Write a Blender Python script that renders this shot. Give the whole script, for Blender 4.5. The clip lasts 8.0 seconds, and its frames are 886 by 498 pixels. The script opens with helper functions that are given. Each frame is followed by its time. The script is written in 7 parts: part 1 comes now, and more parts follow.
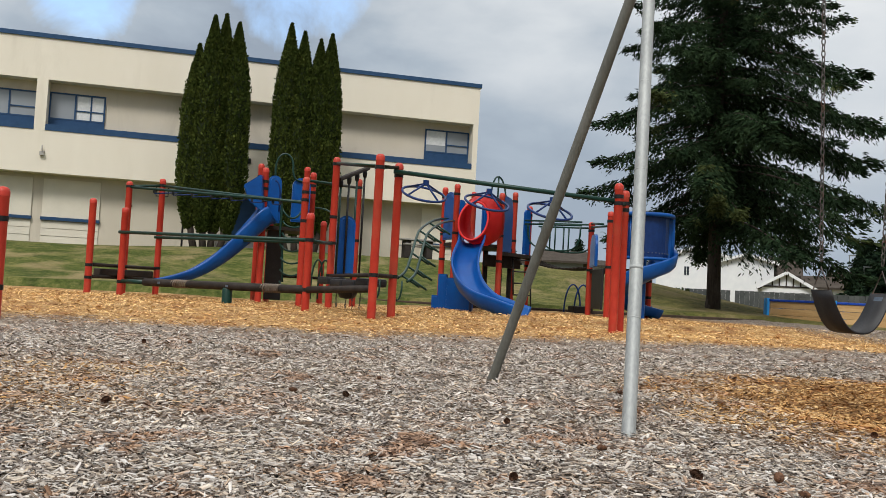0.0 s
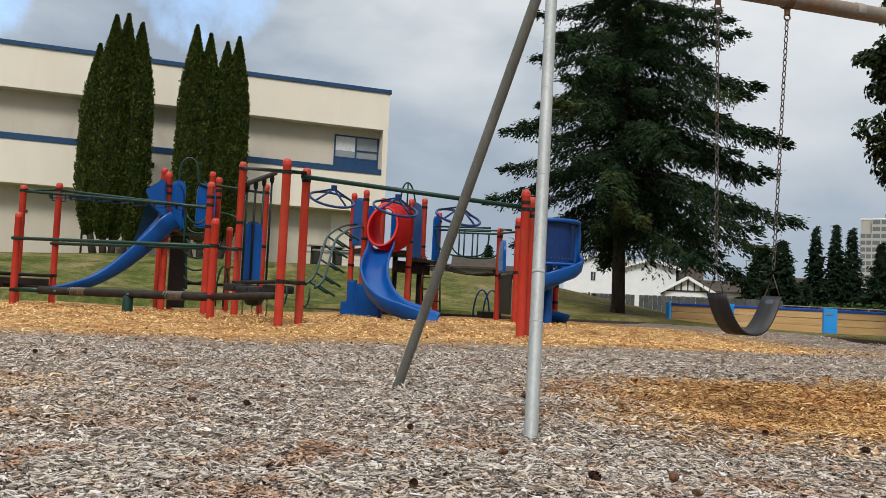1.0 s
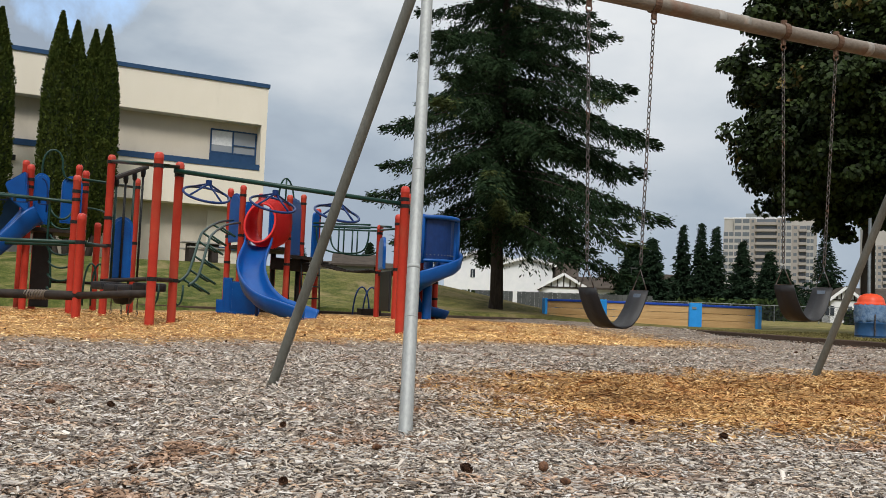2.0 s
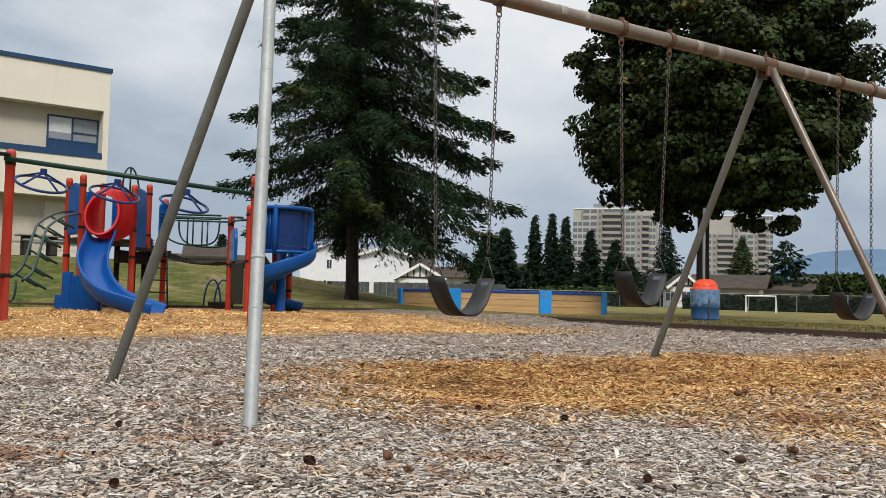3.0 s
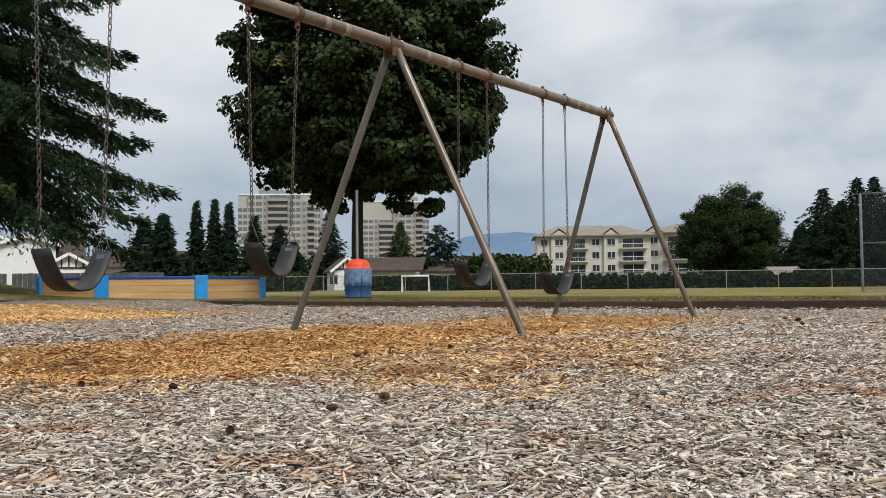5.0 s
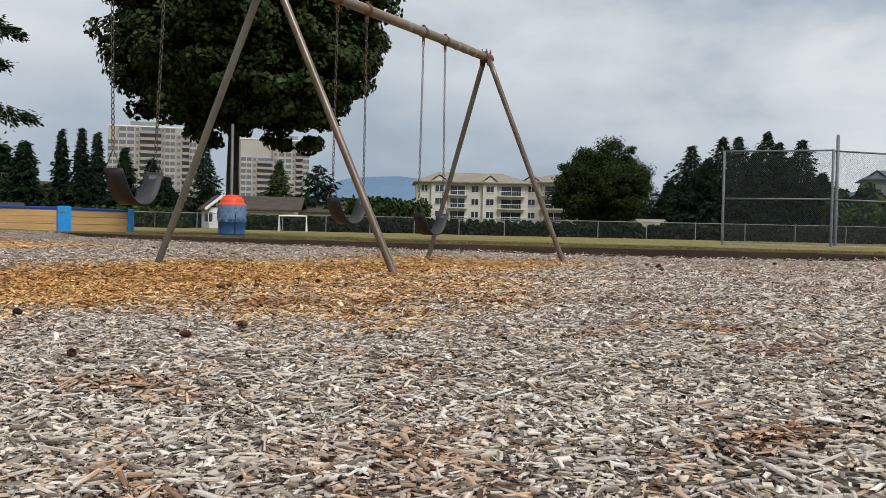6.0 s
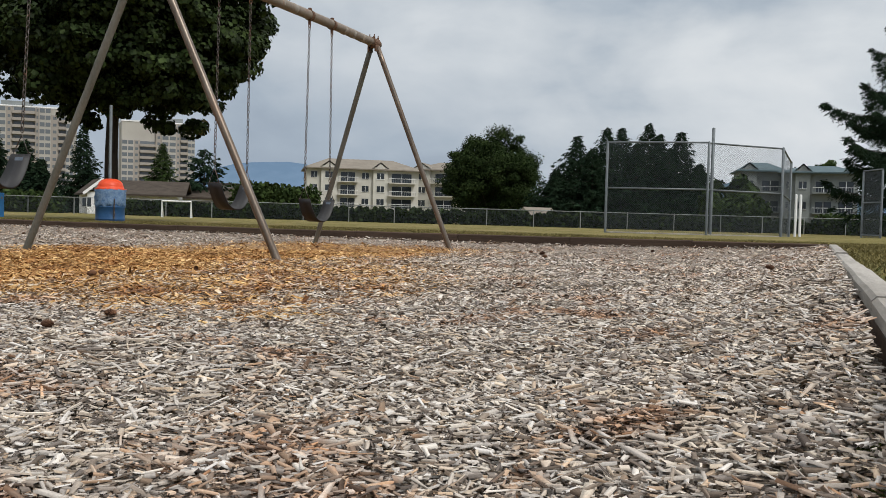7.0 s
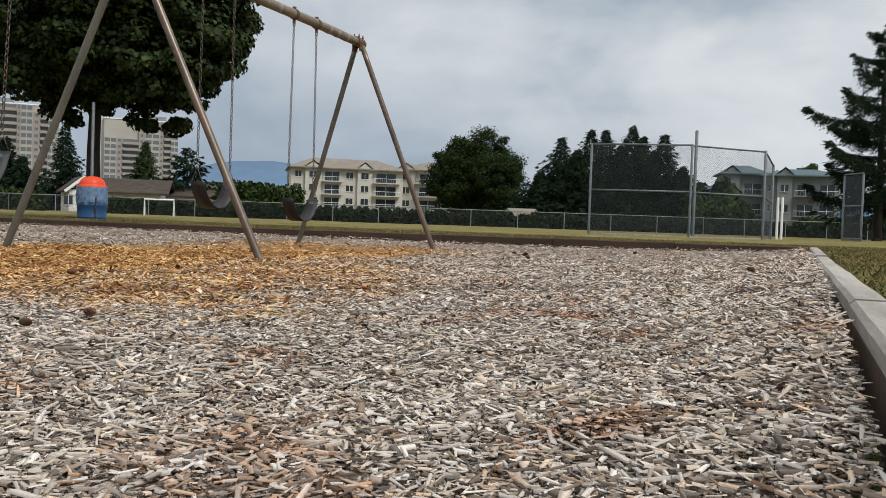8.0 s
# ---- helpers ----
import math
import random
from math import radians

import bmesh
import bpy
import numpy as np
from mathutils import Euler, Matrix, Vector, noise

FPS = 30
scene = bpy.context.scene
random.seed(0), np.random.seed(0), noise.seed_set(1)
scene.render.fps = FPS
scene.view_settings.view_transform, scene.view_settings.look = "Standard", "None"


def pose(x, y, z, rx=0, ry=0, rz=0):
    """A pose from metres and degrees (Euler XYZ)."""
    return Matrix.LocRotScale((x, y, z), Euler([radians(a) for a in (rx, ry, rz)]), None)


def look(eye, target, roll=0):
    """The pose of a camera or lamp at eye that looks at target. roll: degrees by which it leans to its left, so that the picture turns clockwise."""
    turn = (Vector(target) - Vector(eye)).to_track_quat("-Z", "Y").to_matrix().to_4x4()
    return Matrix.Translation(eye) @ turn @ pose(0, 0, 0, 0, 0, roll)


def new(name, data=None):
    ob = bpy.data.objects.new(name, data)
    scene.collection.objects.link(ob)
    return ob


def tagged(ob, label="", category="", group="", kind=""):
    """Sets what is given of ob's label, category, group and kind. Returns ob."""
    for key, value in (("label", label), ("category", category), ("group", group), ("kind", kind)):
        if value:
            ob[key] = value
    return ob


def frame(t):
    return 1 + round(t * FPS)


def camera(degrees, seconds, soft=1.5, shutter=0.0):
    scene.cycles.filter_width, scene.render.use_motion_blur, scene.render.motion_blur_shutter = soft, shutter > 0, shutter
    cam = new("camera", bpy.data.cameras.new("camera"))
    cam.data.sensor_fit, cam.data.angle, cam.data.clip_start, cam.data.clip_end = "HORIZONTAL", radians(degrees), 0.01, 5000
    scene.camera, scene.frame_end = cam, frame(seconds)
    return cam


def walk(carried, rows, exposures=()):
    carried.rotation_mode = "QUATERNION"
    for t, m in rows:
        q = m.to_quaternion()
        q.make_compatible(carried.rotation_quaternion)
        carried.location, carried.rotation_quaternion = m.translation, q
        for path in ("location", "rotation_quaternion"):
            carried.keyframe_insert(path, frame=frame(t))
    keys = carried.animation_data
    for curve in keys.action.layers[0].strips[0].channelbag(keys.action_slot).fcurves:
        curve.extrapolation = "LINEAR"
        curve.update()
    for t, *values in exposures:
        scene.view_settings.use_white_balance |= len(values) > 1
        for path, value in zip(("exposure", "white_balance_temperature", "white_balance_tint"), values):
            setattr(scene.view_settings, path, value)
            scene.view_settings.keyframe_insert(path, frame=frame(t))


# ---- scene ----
cam = camera(52.4, 8.0, 0.4)
PATH = [
    (0, (-1.995, -4.495, 0.526), (-1.627, -2.531, 0.616), 3.2),
    (0.5, (-1.979, -4.487, 0.525), (-1.54, -2.539, 0.637), 3.2),
    (1, (-1.956, -4.478, 0.523), (-1.397, -2.561, 0.637), 2.8),
    (1.5, (-1.939, -4.478, 0.522), (-1.281, -2.592, 0.63), 2.0),
    (1.7, (-1.938, -4.472, 0.519), (-1.222, -2.609, 0.632), 2.2),
    (2.8, (-1.868, -4.465, 0.507), (-0.837, -2.755, 0.623), 1.7),
    (3, (-1.874, -4.475, 0.511), (-0.788, -2.799, 0.621), 1.4),
    (3.5, (-1.849, -4.493, 0.505), (-0.614, -2.923, 0.617), 0.9),
    (4, (-1.837, -4.536, 0.495), (-0.519, -3.037, 0.613), 0.5),
    (4.5, (-1.772, -4.574, 0.464), (-0.375, -3.146, 0.553), -0.6),
    (5, (-1.675, -4.619, 0.411), (-0.059, -3.443, 0.496), -0.6),
    (5.2, (-1.656, -4.614, 0.391), (-0.004, -3.49, 0.454), -0.4),
    (6.3, (-1.608, -4.665, 0.361), (0.181, -3.773, 0.296), 1.6),
    (6.5, (-1.598, -4.671, 0.359), (0.211, -3.82, 0.293), 1.4),
    (7, (-1.584, -4.674, 0.363), (0.277, -3.945, 0.302), 1.6),
    (7.5, (-1.58, -4.674, 0.364), (0.291, -3.972, 0.303), 1.8),
    (8, (-1.58, -4.679, 0.363), (0.294, -3.983, 0.304), 2.0),
]
walk(cam, [(t, look(eye, target, roll)) for t, eye, target, roll in PATH], exposures=[(0, 0.03), (1.7, 0.04), (3.5, 0.12), (4.5, 0.12), (6.3, 0.0), (8, -0.03)])

# ---- sky and sun ----
SUN_ELEVATION, SUN_AZIMUTH = 48.0, 205.0
world = bpy.data.worlds.new("sky")
scene.world = world
world.use_nodes = True
wt = world.node_tree
wt.nodes.clear()


def ramp(tree, source, stops):
    r = tree.nodes.new("ShaderNodeValToRGB")
    while len(r.color_ramp.elements) < len(stops):
        r.color_ramp.elements.new(0.5)
    for e, (p, c) in zip(r.color_ramp.elements, stops):
        e.position = p
        e.color = (c[0], c[1], c[2], 1) if hasattr(c, "__len__") else (c, c, c, 1)
    tree.links.new(source, r.inputs["Fac"])
    return r.outputs["Color"]


def mix(tree, fac, a, b, kind="MIX"):
    m = tree.nodes.new("ShaderNodeMix")
    m.data_type, m.blend_type = "RGBA", kind
    for sock, v in ((m.inputs[0], fac), (m.inputs[6], a), (m.inputs[7], b)):
        if hasattr(v, "links"):
            tree.links.new(v, sock)
        elif hasattr(v, "__len__"):
            sock.default_value = (v[0], v[1], v[2], 1)
        else:
            sock.default_value = v
    return m.outputs[2]


def math_node(tree, op, a, b=0.0, clamp=False):
    m = tree.nodes.new("ShaderNodeMath")
    m.operation, m.use_clamp = op, clamp
    for sock, v in ((m.inputs[0], a), (m.inputs[1], b)):
        if hasattr(v, "links"):
            tree.links.new(v, sock)
        else:
            sock.default_value = v
    return m.outputs[0]


def noise_tex(tree, vector, scale, detail=4.0, rough=0.55, distortion=0.0):
    n = tree.nodes.new("ShaderNodeTexNoise")
    n.inputs["Scale"].default_value, n.inputs["Detail"].default_value = scale, detail
    n.inputs["Roughness"].default_value, n.inputs["Distortion"].default_value = rough, distortion
    tree.links.new(vector, n.inputs["Vector"])
    return n.outputs["Fac"]


def mapped(tree, vector, scale=(1, 1, 1), turn=(0, 0, 0), shift=(0, 0, 0)):
    m = tree.nodes.new("ShaderNodeMapping")
    m.inputs["Scale"].default_value, m.inputs["Location"].default_value = scale, shift
    m.inputs["Rotation"].default_value = [radians(a) for a in turn]
    tree.links.new(vector, m.inputs["Vector"])
    return m.outputs["Vector"]


def build_sky():
    """Broken cloud cover, whiter aloft, blue-grey towards the horizon, with few blue gaps."""
    sky = wt.nodes.new("ShaderNodeTexSky")
    sky.sky_type, sky.sun_disc = "NISHITA", False
    sky.sun_elevation, sky.sun_rotation = radians(SUN_ELEVATION), radians(SUN_AZIMUTH)
    bright = wt.nodes.new("ShaderNodeVectorMath")
    bright.operation = "SCALE"
    bright.inputs["Scale"].default_value = 0.22
    wt.links.new(sky.outputs["Color"], bright.inputs[0])
    co = wt.nodes.new("ShaderNodeTexCoord").outputs["Generated"]
    sep = wt.nodes.new("ShaderNodeSeparateXYZ")
    wt.links.new(co, sep.inputs[0])
    up = sep.outputs["Z"]
    flat = mapped(wt, co, (1.0, 1.0, 2.1), shift=(0.55, 0.30, 0.2))
    big = noise_tex(wt, flat, 2.1, 3.0, 0.45, 0.1)
    small = noise_tex(wt, flat, 6.5, 5.0, 0.50, 0.15)
    both = math_node(wt, "ADD", math_node(wt, "MULTIPLY", big, 0.58), math_node(wt, "MULTIPLY", small, 0.42))
    # the cover thins overhead and to the north-east
    toward = wt.nodes.new("ShaderNodeVectorMath")
    toward.operation = "DOT_PRODUCT"
    wt.links.new(co, toward.inputs[0])
    toward.inputs[1].default_value = (0.72, 0.63, 0.29)
    thin = ramp(wt, toward.outputs["Value"], [(0.90, 0.0), (0.985, 0.10)])
    east = math_node(wt, "ADD", math_node(wt, "MULTIPLY", sep.outputs["X"], 0.22), 0.13)
    lift = math_node(wt, "ADD", math_node(wt, "MULTIPLY", up, east), thin)
    cloud = ramp(wt, math_node(wt, "ADD", both, lift), [(0.45, (0.28, 0.33, 0.40)), (0.52, (0.39, 0.45, 0.515)), (0.58, (0.515, 0.56, 0.605)), (0.66, (0.63, 0.665, 0.695)), (0.76, (0.73, 0.75, 0.765))])
    cloud = mix(wt, ramp(wt, up, [(0.45, 0.0), (0.75, 1.0)]), cloud, (1.25, 1.25, 1.25))
    low = ramp(wt, up, [(0.0, 1.0), (0.10, 0.86), (0.20, 0.36), (0.34, 0.0)])
    north = ramp(wt, sep.outputs["Y"], [(0.16, 0.12), (0.52, 0.78)])
    veil = mix(wt, math_node(wt, "MULTIPLY", low, north), cloud, (0.335, 0.40, 0.48))
    torn = noise_tex(wt, co, 7.0, 6.0, 0.6, 0.4)
    gap = None
    for x, y, z, size in ((0.016, 0.947, 0.320, 0.0045), (-0.204, 0.934, 0.292, 0.0035)):
        dot = wt.nodes.new("ShaderNodeVectorMath")
        dot.operation = "DOT_PRODUCT"
        wt.links.new(co, dot.inputs[0])
        dot.inputs[1].default_value = (x, y, z)
        near = math_node(wt, "ADD", dot.outputs["Value"], math_node(wt, "MULTIPLY", math_node(wt, "SUBTRACT", torn, 0.5), 0.009))
        hole = ramp(wt, math_node(wt, "ADD", math_node(wt, "MULTIPLY", math_node(wt, "SUBTRACT", near, 1.0), 1.0 / size * 0.5), 1.0), [(0.62, 0.0), (0.86, 1.0)])
        gap = hole if gap is None else math_node(wt, "MAXIMUM", gap, hole)
    final = mix(wt, gap, veil, bright.outputs[0])
    bg = wt.nodes.new("ShaderNodeBackground")
    bg.inputs["Strength"].default_value = 1.1
    wt.links.new(final, bg.inputs["Color"])
    out = wt.nodes.new("ShaderNodeOutputWorld")
    wt.links.new(bg.outputs[0], out.inputs["Surface"])


build_sky()
sun = new("sun", bpy.data.lights.new("sun", "SUN"))
sun.data.energy, sun.data.angle, sun.data.color = 2.2, radians(16), (1.0, 0.97, 0.925)
_a, _e = radians(SUN_AZIMUTH), radians(SUN_ELEVATION)
sun.matrix_world = look((0, 0, 0), (-math.sin(_a) * math.cos(_e), -math.cos(_a) * math.cos(_e), -math.sin(_e)))
scene.view_settings.exposure = 0.0


# ---- materials ----
def material(name, a, b, scale=6.0, rough=0.6, metal=0.0, bump=0.15, fine=60.0, stretch=(1, 1, 1), dirt=None, dirt_amount=0.35, per="", vary=0.12, coords="Object", spec=0.22, depth=0.004):
    """Two colours mixed by coarse and fine noise, optional stains, fine relief, and variation from piece to piece."""
    m = bpy.data.materials.new(name)
    m.use_nodes = True
    t = m.node_tree
    bsdf = t.nodes["Principled BSDF"]
    co = mapped(t, t.nodes.new("ShaderNodeTexCoord").outputs[coords], stretch)
    coarse, grain = noise_tex(t, co, scale, 4.0, 0.6, 0.3), noise_tex(t, co, fine, 3.0, 0.6)
    f = math_node(t, "ADD", math_node(t, "MULTIPLY", coarse, 0.6), math_node(t, "MULTIPLY", grain, 0.4))
    col = ramp(t, f, [(0.36, a), (0.64, b)])
    if dirt:
        spot = ramp(t, noise_tex(t, co, scale * 0.45, 6.0, 0.65, 0.8), [(0.52, 0.0), (0.68, 1.0)])
        col = mix(t, math_node(t, "MULTIPLY", spot, dirt_amount), col, dirt)
    if per:
        if per == "island":
            r = t.nodes.new("ShaderNodeNewGeometry").outputs["Random Per Island"]
        else:
            r = t.nodes.new("ShaderNodeObjectInfo").outputs["Random"]
        hs = t.nodes.new("ShaderNodeHueSaturation")
        t.links.new(col, hs.inputs["Color"])
        t.links.new(math_node(t, "ADD", math_node(t, "MULTIPLY", r, 2 * vary), 1 - vary), hs.inputs["Value"])
        col = hs.outputs["Color"]
    t.links.new(col, bsdf.inputs["Base Color"])
    bsdf.inputs["Metallic"].default_value = metal
    bsdf.inputs["Specular IOR Level"].default_value = spec
    t.links.new(math_node(t, "ADD", math_node(t, "MULTIPLY", grain, 0.2), rough - 0.1, True), bsdf.inputs["Roughness"])
    bp = t.nodes.new("ShaderNodeBump")
    bp.inputs["Strength"].default_value, bp.inputs["Distance"].default_value = bump, depth
    t.links.new(f, bp.inputs["Height"])
    t.links.new(bp.outputs["Normal"], bsdf.inputs["Normal"])
    return m


def glass_material(name, tint, rough=0.05):
    m = bpy.data.materials.new(name)
    m.use_nodes = True
    b = m.node_tree.nodes["Principled BSDF"]
    b.inputs["Base Color"].default_value = (*tint, 1)
    b.inputs["Roughness"].default_value, b.inputs["Specular IOR Level"].default_value = rough, 0.55
    return m


def chip_colour(t, per_piece):
    """Weathered grey chips, with fresh orange chips trodden bare under the swings and round the play structures."""
    geo = t.nodes.new("ShaderNodeNewGeometry")
    pos = geo.outputs["Position"]
    sep = t.nodes.new("ShaderNodeSeparateXYZ")
    t.links.new(pos, sep.inputs[0])
    wob = math_node(t, "SUBTRACT", noise_tex(t, pos, 0.9, 5.0, 0.65), 0.5)
    wob2 = math_node(t, "SUBTRACT", noise_tex(t, pos, 7.0, 4.0, 0.7), 0.5)
    shift = math_node(t, "ADD", math_node(t, "MULTIPLY", wob, 2.6), math_node(t, "MULTIPLY", wob2, 1.8))
    y = math_node(t, "ADD", sep.outputs["Y"], shift)
    x = math_node(t, "ADD", sep.outputs["X"], shift)

    def step(v, lo, hi):
        r = t.nodes.new("ShaderNodeMapRange")
        r.interpolation_type = "SMOOTHSTEP"
        t.links.new(v, r.inputs["Value"])
        for k, s in (("From Min", lo), ("From Max", hi)):
            r.inputs[k].default_value = s
        return r.outputs["Result"]
    # band under the beam
    band = math_node(t, "MULTIPLY", step(y, -2.3, -0.5), step(y, 2.2, 0.6))
    band = math_node(t, "MULTIPLY", band, math_node(t, "MULTIPLY", step(x, -0.6, 1.6), step(x, 9.6, 7.6)))
    spill = math_node(t, "MULTIPLY", math_node(t, "MULTIPLY", step(y, -3.5, -2.0), step(y, 0.5, -1.0)), math_node(t, "MULTIPLY", step(x, 0.6, 1.5), step(x, 5.5, 3.5)))
    band = math_node(t, "MAXIMUM", band, math_node(t, "MULTIPLY", spill, 0.55))
    play = math_node(t, "MULTIPLY", step(y, 4.9, 7.0), step(x, 9.6, 6.4))
    patch = math_node(t, "MULTIPLY", math_node(t, "MULTIPLY", step(x, -5.0, -3.4), step(x, -1.8, -2.8)), math_node(t, "MULTIPLY", step(y, -1.6, -0.3), step(y, 2.2, 0.9)))
    fresh = math_node(t, "MAXIMUM", math_node(t, "MAXIMUM", band, play), math_node(t, "MULTIPLY", patch, 0.34))
    stray = ramp(t, noise_tex(t, pos, 2.6, 5.0, 0.62, 0.6), [(0.60, 0.0), (0.74, 0.38)])
    fresh = math_node(t, "MAXIMUM", fresh, stray)
    return fresh, pos, play


def chip_material(name, pieces):
    m = bpy.data.materials.new(name)
    m.use_nodes = True
    t = m.node_tree
    bsdf = t.nodes["Principled BSDF"]
    fresh, pos, play = chip_colour(t, pieces)
    if pieces:
        isl = t.nodes.new("ShaderNodeNewGeometry").outputs["Random Per Island"]
        obj = t.nodes.new("ShaderNodeObjectInfo").outputs["Random"]
        r = math_node(t, "FRACT", math_node(t, "ADD", isl, obj))
        r2 = math_node(t, "FRACT", math_node(t, "MULTIPLY", r, 37.7))
        height = None
    else:
        # crossing slivers seen from afar
        layers = []
        for k, (turn, s) in enumerate(((14, 1.0), (-33, 0.8), (71, 1.25))):
            v = t.nodes.new("ShaderNodeTexVoronoi")
            v.inputs["Scale"].default_value = 22.0 * s
            t.links.new(mapped(t, pos, (1.0, 3.6, 1.0), (0, 0, turn), (k * 3.1, k, 0)), v.inputs["Vector"])
            layers.append(v)
        pick = noise_tex(t, pos, 9.0, 2.0, 0.5)
        c1 = mix(t, ramp(t, pick, [(0.46, 0.0), (0.5, 1.0)]), layers[0].outputs["Color"], layers[1].outputs["Color"])
        c2 = mix(t, ramp(t, noise_tex(t, mapped(t, pos, shift=(5, 5, 0)), 11.0, 2.0, 0.5), [(0.52, 0.0), (0.56, 1.0)]), c1, layers[2].outputs["Color"])
        s3 = t.nodes.new("ShaderNodeSeparateColor")
        t.links.new(c2, s3.inputs[0])
        r, r2 = s3.outputs["Red"], s3.outputs["Green"]
        height = s3.outputs["Blue"]
    old = ramp(t, r, [(0.0, (0.080, 0.062, 0.050)), (0.18, (0.190, 0.158, 0.133)), (0.45, (0.375, 0.328, 0.282)), (0.85, (0.55, 0.50, 0.440)), (1.0, (0.68, 0.63, 0.57))])
    tint = ramp(t, r2, [(0.0, (0.93, 0.97, 1.03)), (0.45, (1.0, 1.0, 1.0)), (0.88, (1.04, 0.98, 0.89)), (1.0, (1.06, 0.88, 0.70))])
    old = mix(t, 1.0, old, tint, "MULTIPLY")
    young = ramp(t, r, [(0.0, (0.13, 0.056, 0.018)), (0.25, (0.32, 0.172, 0.060)), (0.7, (0.52, 0.312, 0.120)), (1.0, (0.73, 0.52, 0.26))])
    pickf = ramp(t, math_node(t, "SUBTRACT", math_node(t, "ADD", fresh, 0.0), math_node(t, "MULTIPLY", r2, 0.72)), [(0.02, 0.0), (0.22, 1.0)])
    tone = ramp(t, noise_tex(t, pos, 1.7, 4.0, 0.6, 0.4), [(0.32, (0.66, 0.55, 0.46)), (0.45, (0.95, 0.89, 0.82)), (0.6, (1.14, 1.15, 1.16))])
    young = mix(t, 1.0, young, tone, "MULTIPLY")
    # new chips round the play structures are brighter and yellower than the trodden ones under the swings
    young = mix(t, play, young, mix(t, 1.0, young, (1.55, 1.68, 1.80), "MULTIPLY"))
    col = mix(t, pickf, old, young)
    stain = ramp(t, math_node(t, "ADD", noise_tex(t, mapped(t, pos, shift=(7, 2, 0)), 2.3, 5.0, 0.6, 0.8), math_node(t, "MULTIPLY", r2, 0.10)), [(0.59, 0.0), (0.70, 0.85)])
    col = mix(t, stain, col, mix(t, 1.0, col, (0.74, 0.50, 0.36), "MULTIPLY"))
    damp = ramp(t, noise_tex(t, mapped(t, pos, shift=(1, 9, 0)), 3.1, 4.0, 0.6, 0.5), [(0.5, 0.0), (0.7, 0.6)])
    col = mix(t, damp, col, mix(t, 1.0, col, (0.80, 0.78, 0.78), "MULTIPLY"))
    # bed is a darker copy: shade in the gaps between chips, put into its colour
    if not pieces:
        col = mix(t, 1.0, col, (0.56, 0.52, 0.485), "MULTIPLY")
    fibre = noise_tex(t, mapped(t, pos, (90, 90, 90)), 3.0, 3.0, 0.6)
    col = mix(t, 0.35, col, ramp(t, fibre, [(0.3, 0.35), (0.7, 0.75)]), "OVERLAY")
    t.links.new(col, bsdf.inputs["Base Color"])
    bsdf.inputs["Roughness"].default_value = 0.85
    bsdf.inputs["Specular IOR Level"].default_value = 0.25
    bp = t.nodes.new("ShaderNodeBump")
    bp.inputs["Strength"].default_value = 0.5 if pieces else 1.0
    bp.inputs["Distance"].default_value = 0.002 if pieces else 0.03
    t.links.new(height if height else fibre, bp.inputs["Height"])
    t.links.new(bp.outputs["Normal"], bsdf.inputs["Normal"])
    return m


M_CHIP = chip_material("loose_wood_chips", True)
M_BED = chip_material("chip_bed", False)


def grass_material():
    """Mown turf: greener on the bank, dry and yellowed over the field, with worn tan patches."""
    m = bpy.data.materials.new("mown_turf")
    m.use_nodes = True
    t = m.node_tree
    bsdf = t.nodes["Principled BSDF"]
    pos = t.nodes.new("ShaderNodeNewGeometry").outputs["Position"]
    sep = t.nodes.new("ShaderNodeSeparateXYZ")
    t.links.new(pos, sep.inputs[0])
    big, mid, fine = noise_tex(t, pos, 0.22, 5.0, 0.62, 0.6), noise_tex(t, pos, 1.6, 5.0, 0.65, 0.4), noise_tex(t, pos, 8.0, 5.0, 0.75)
    f = math_node(t, "ADD", math_node(t, "MULTIPLY", mid, 0.55), math_node(t, "MULTIPLY", fine, 0.45))
    green = ramp(t, f, [(0.38, (0.026, 0.042, 0.008)), (0.5, (0.070, 0.086, 0.020)), (0.63, (0.165, 0.150, 0.052))])
    dry = ramp(t, f, [(0.34, (0.070, 0.066, 0.020)), (0.52, (0.155, 0.132, 0.044)), (0.68, (0.25, 0.205, 0.085))])
    east = t.nodes.new("ShaderNodeMapRange")
    t.links.new(sep.outputs["X"], east.inputs["Value"])
    east.inputs["From Min"].default_value, east.inputs["From Max"].default_value = 3.0, 11.0
    share = math_node(t, "ADD", math_node(t, "MULTIPLY", east.outputs["Result"], 0.42), math_node(t, "MULTIPLY", big, 0.75))
    col = mix(t, ramp(t, share, [(0.42, 0.0), (0.86, 1.0)]), green, dry)
    worn = ramp(t, noise_tex(t, mapped(t, pos, shift=(4, 1, 0)), 0.5, 6.0, 0.68, 0.9), [(0.50, 0.0), (0.66, 0.8)])
    col = mix(t, worn, col, (0.25, 0.195, 0.10))
    t.links.new(col, bsdf.inputs["Base Color"])
    bsdf.inputs["Roughness"].default_value, bsdf.inputs["Specular IOR Level"].default_value = 0.95, 0.1
    bp = t.nodes.new("ShaderNodeBump")
    bp.inputs["Strength"].default_value, bp.inputs["Distance"].default_value = 1.0, 0.06
    t.links.new(f, bp.inputs["Height"])
    t.links.new(bp.outputs["Normal"], bsdf.inputs["Normal"])
    return m


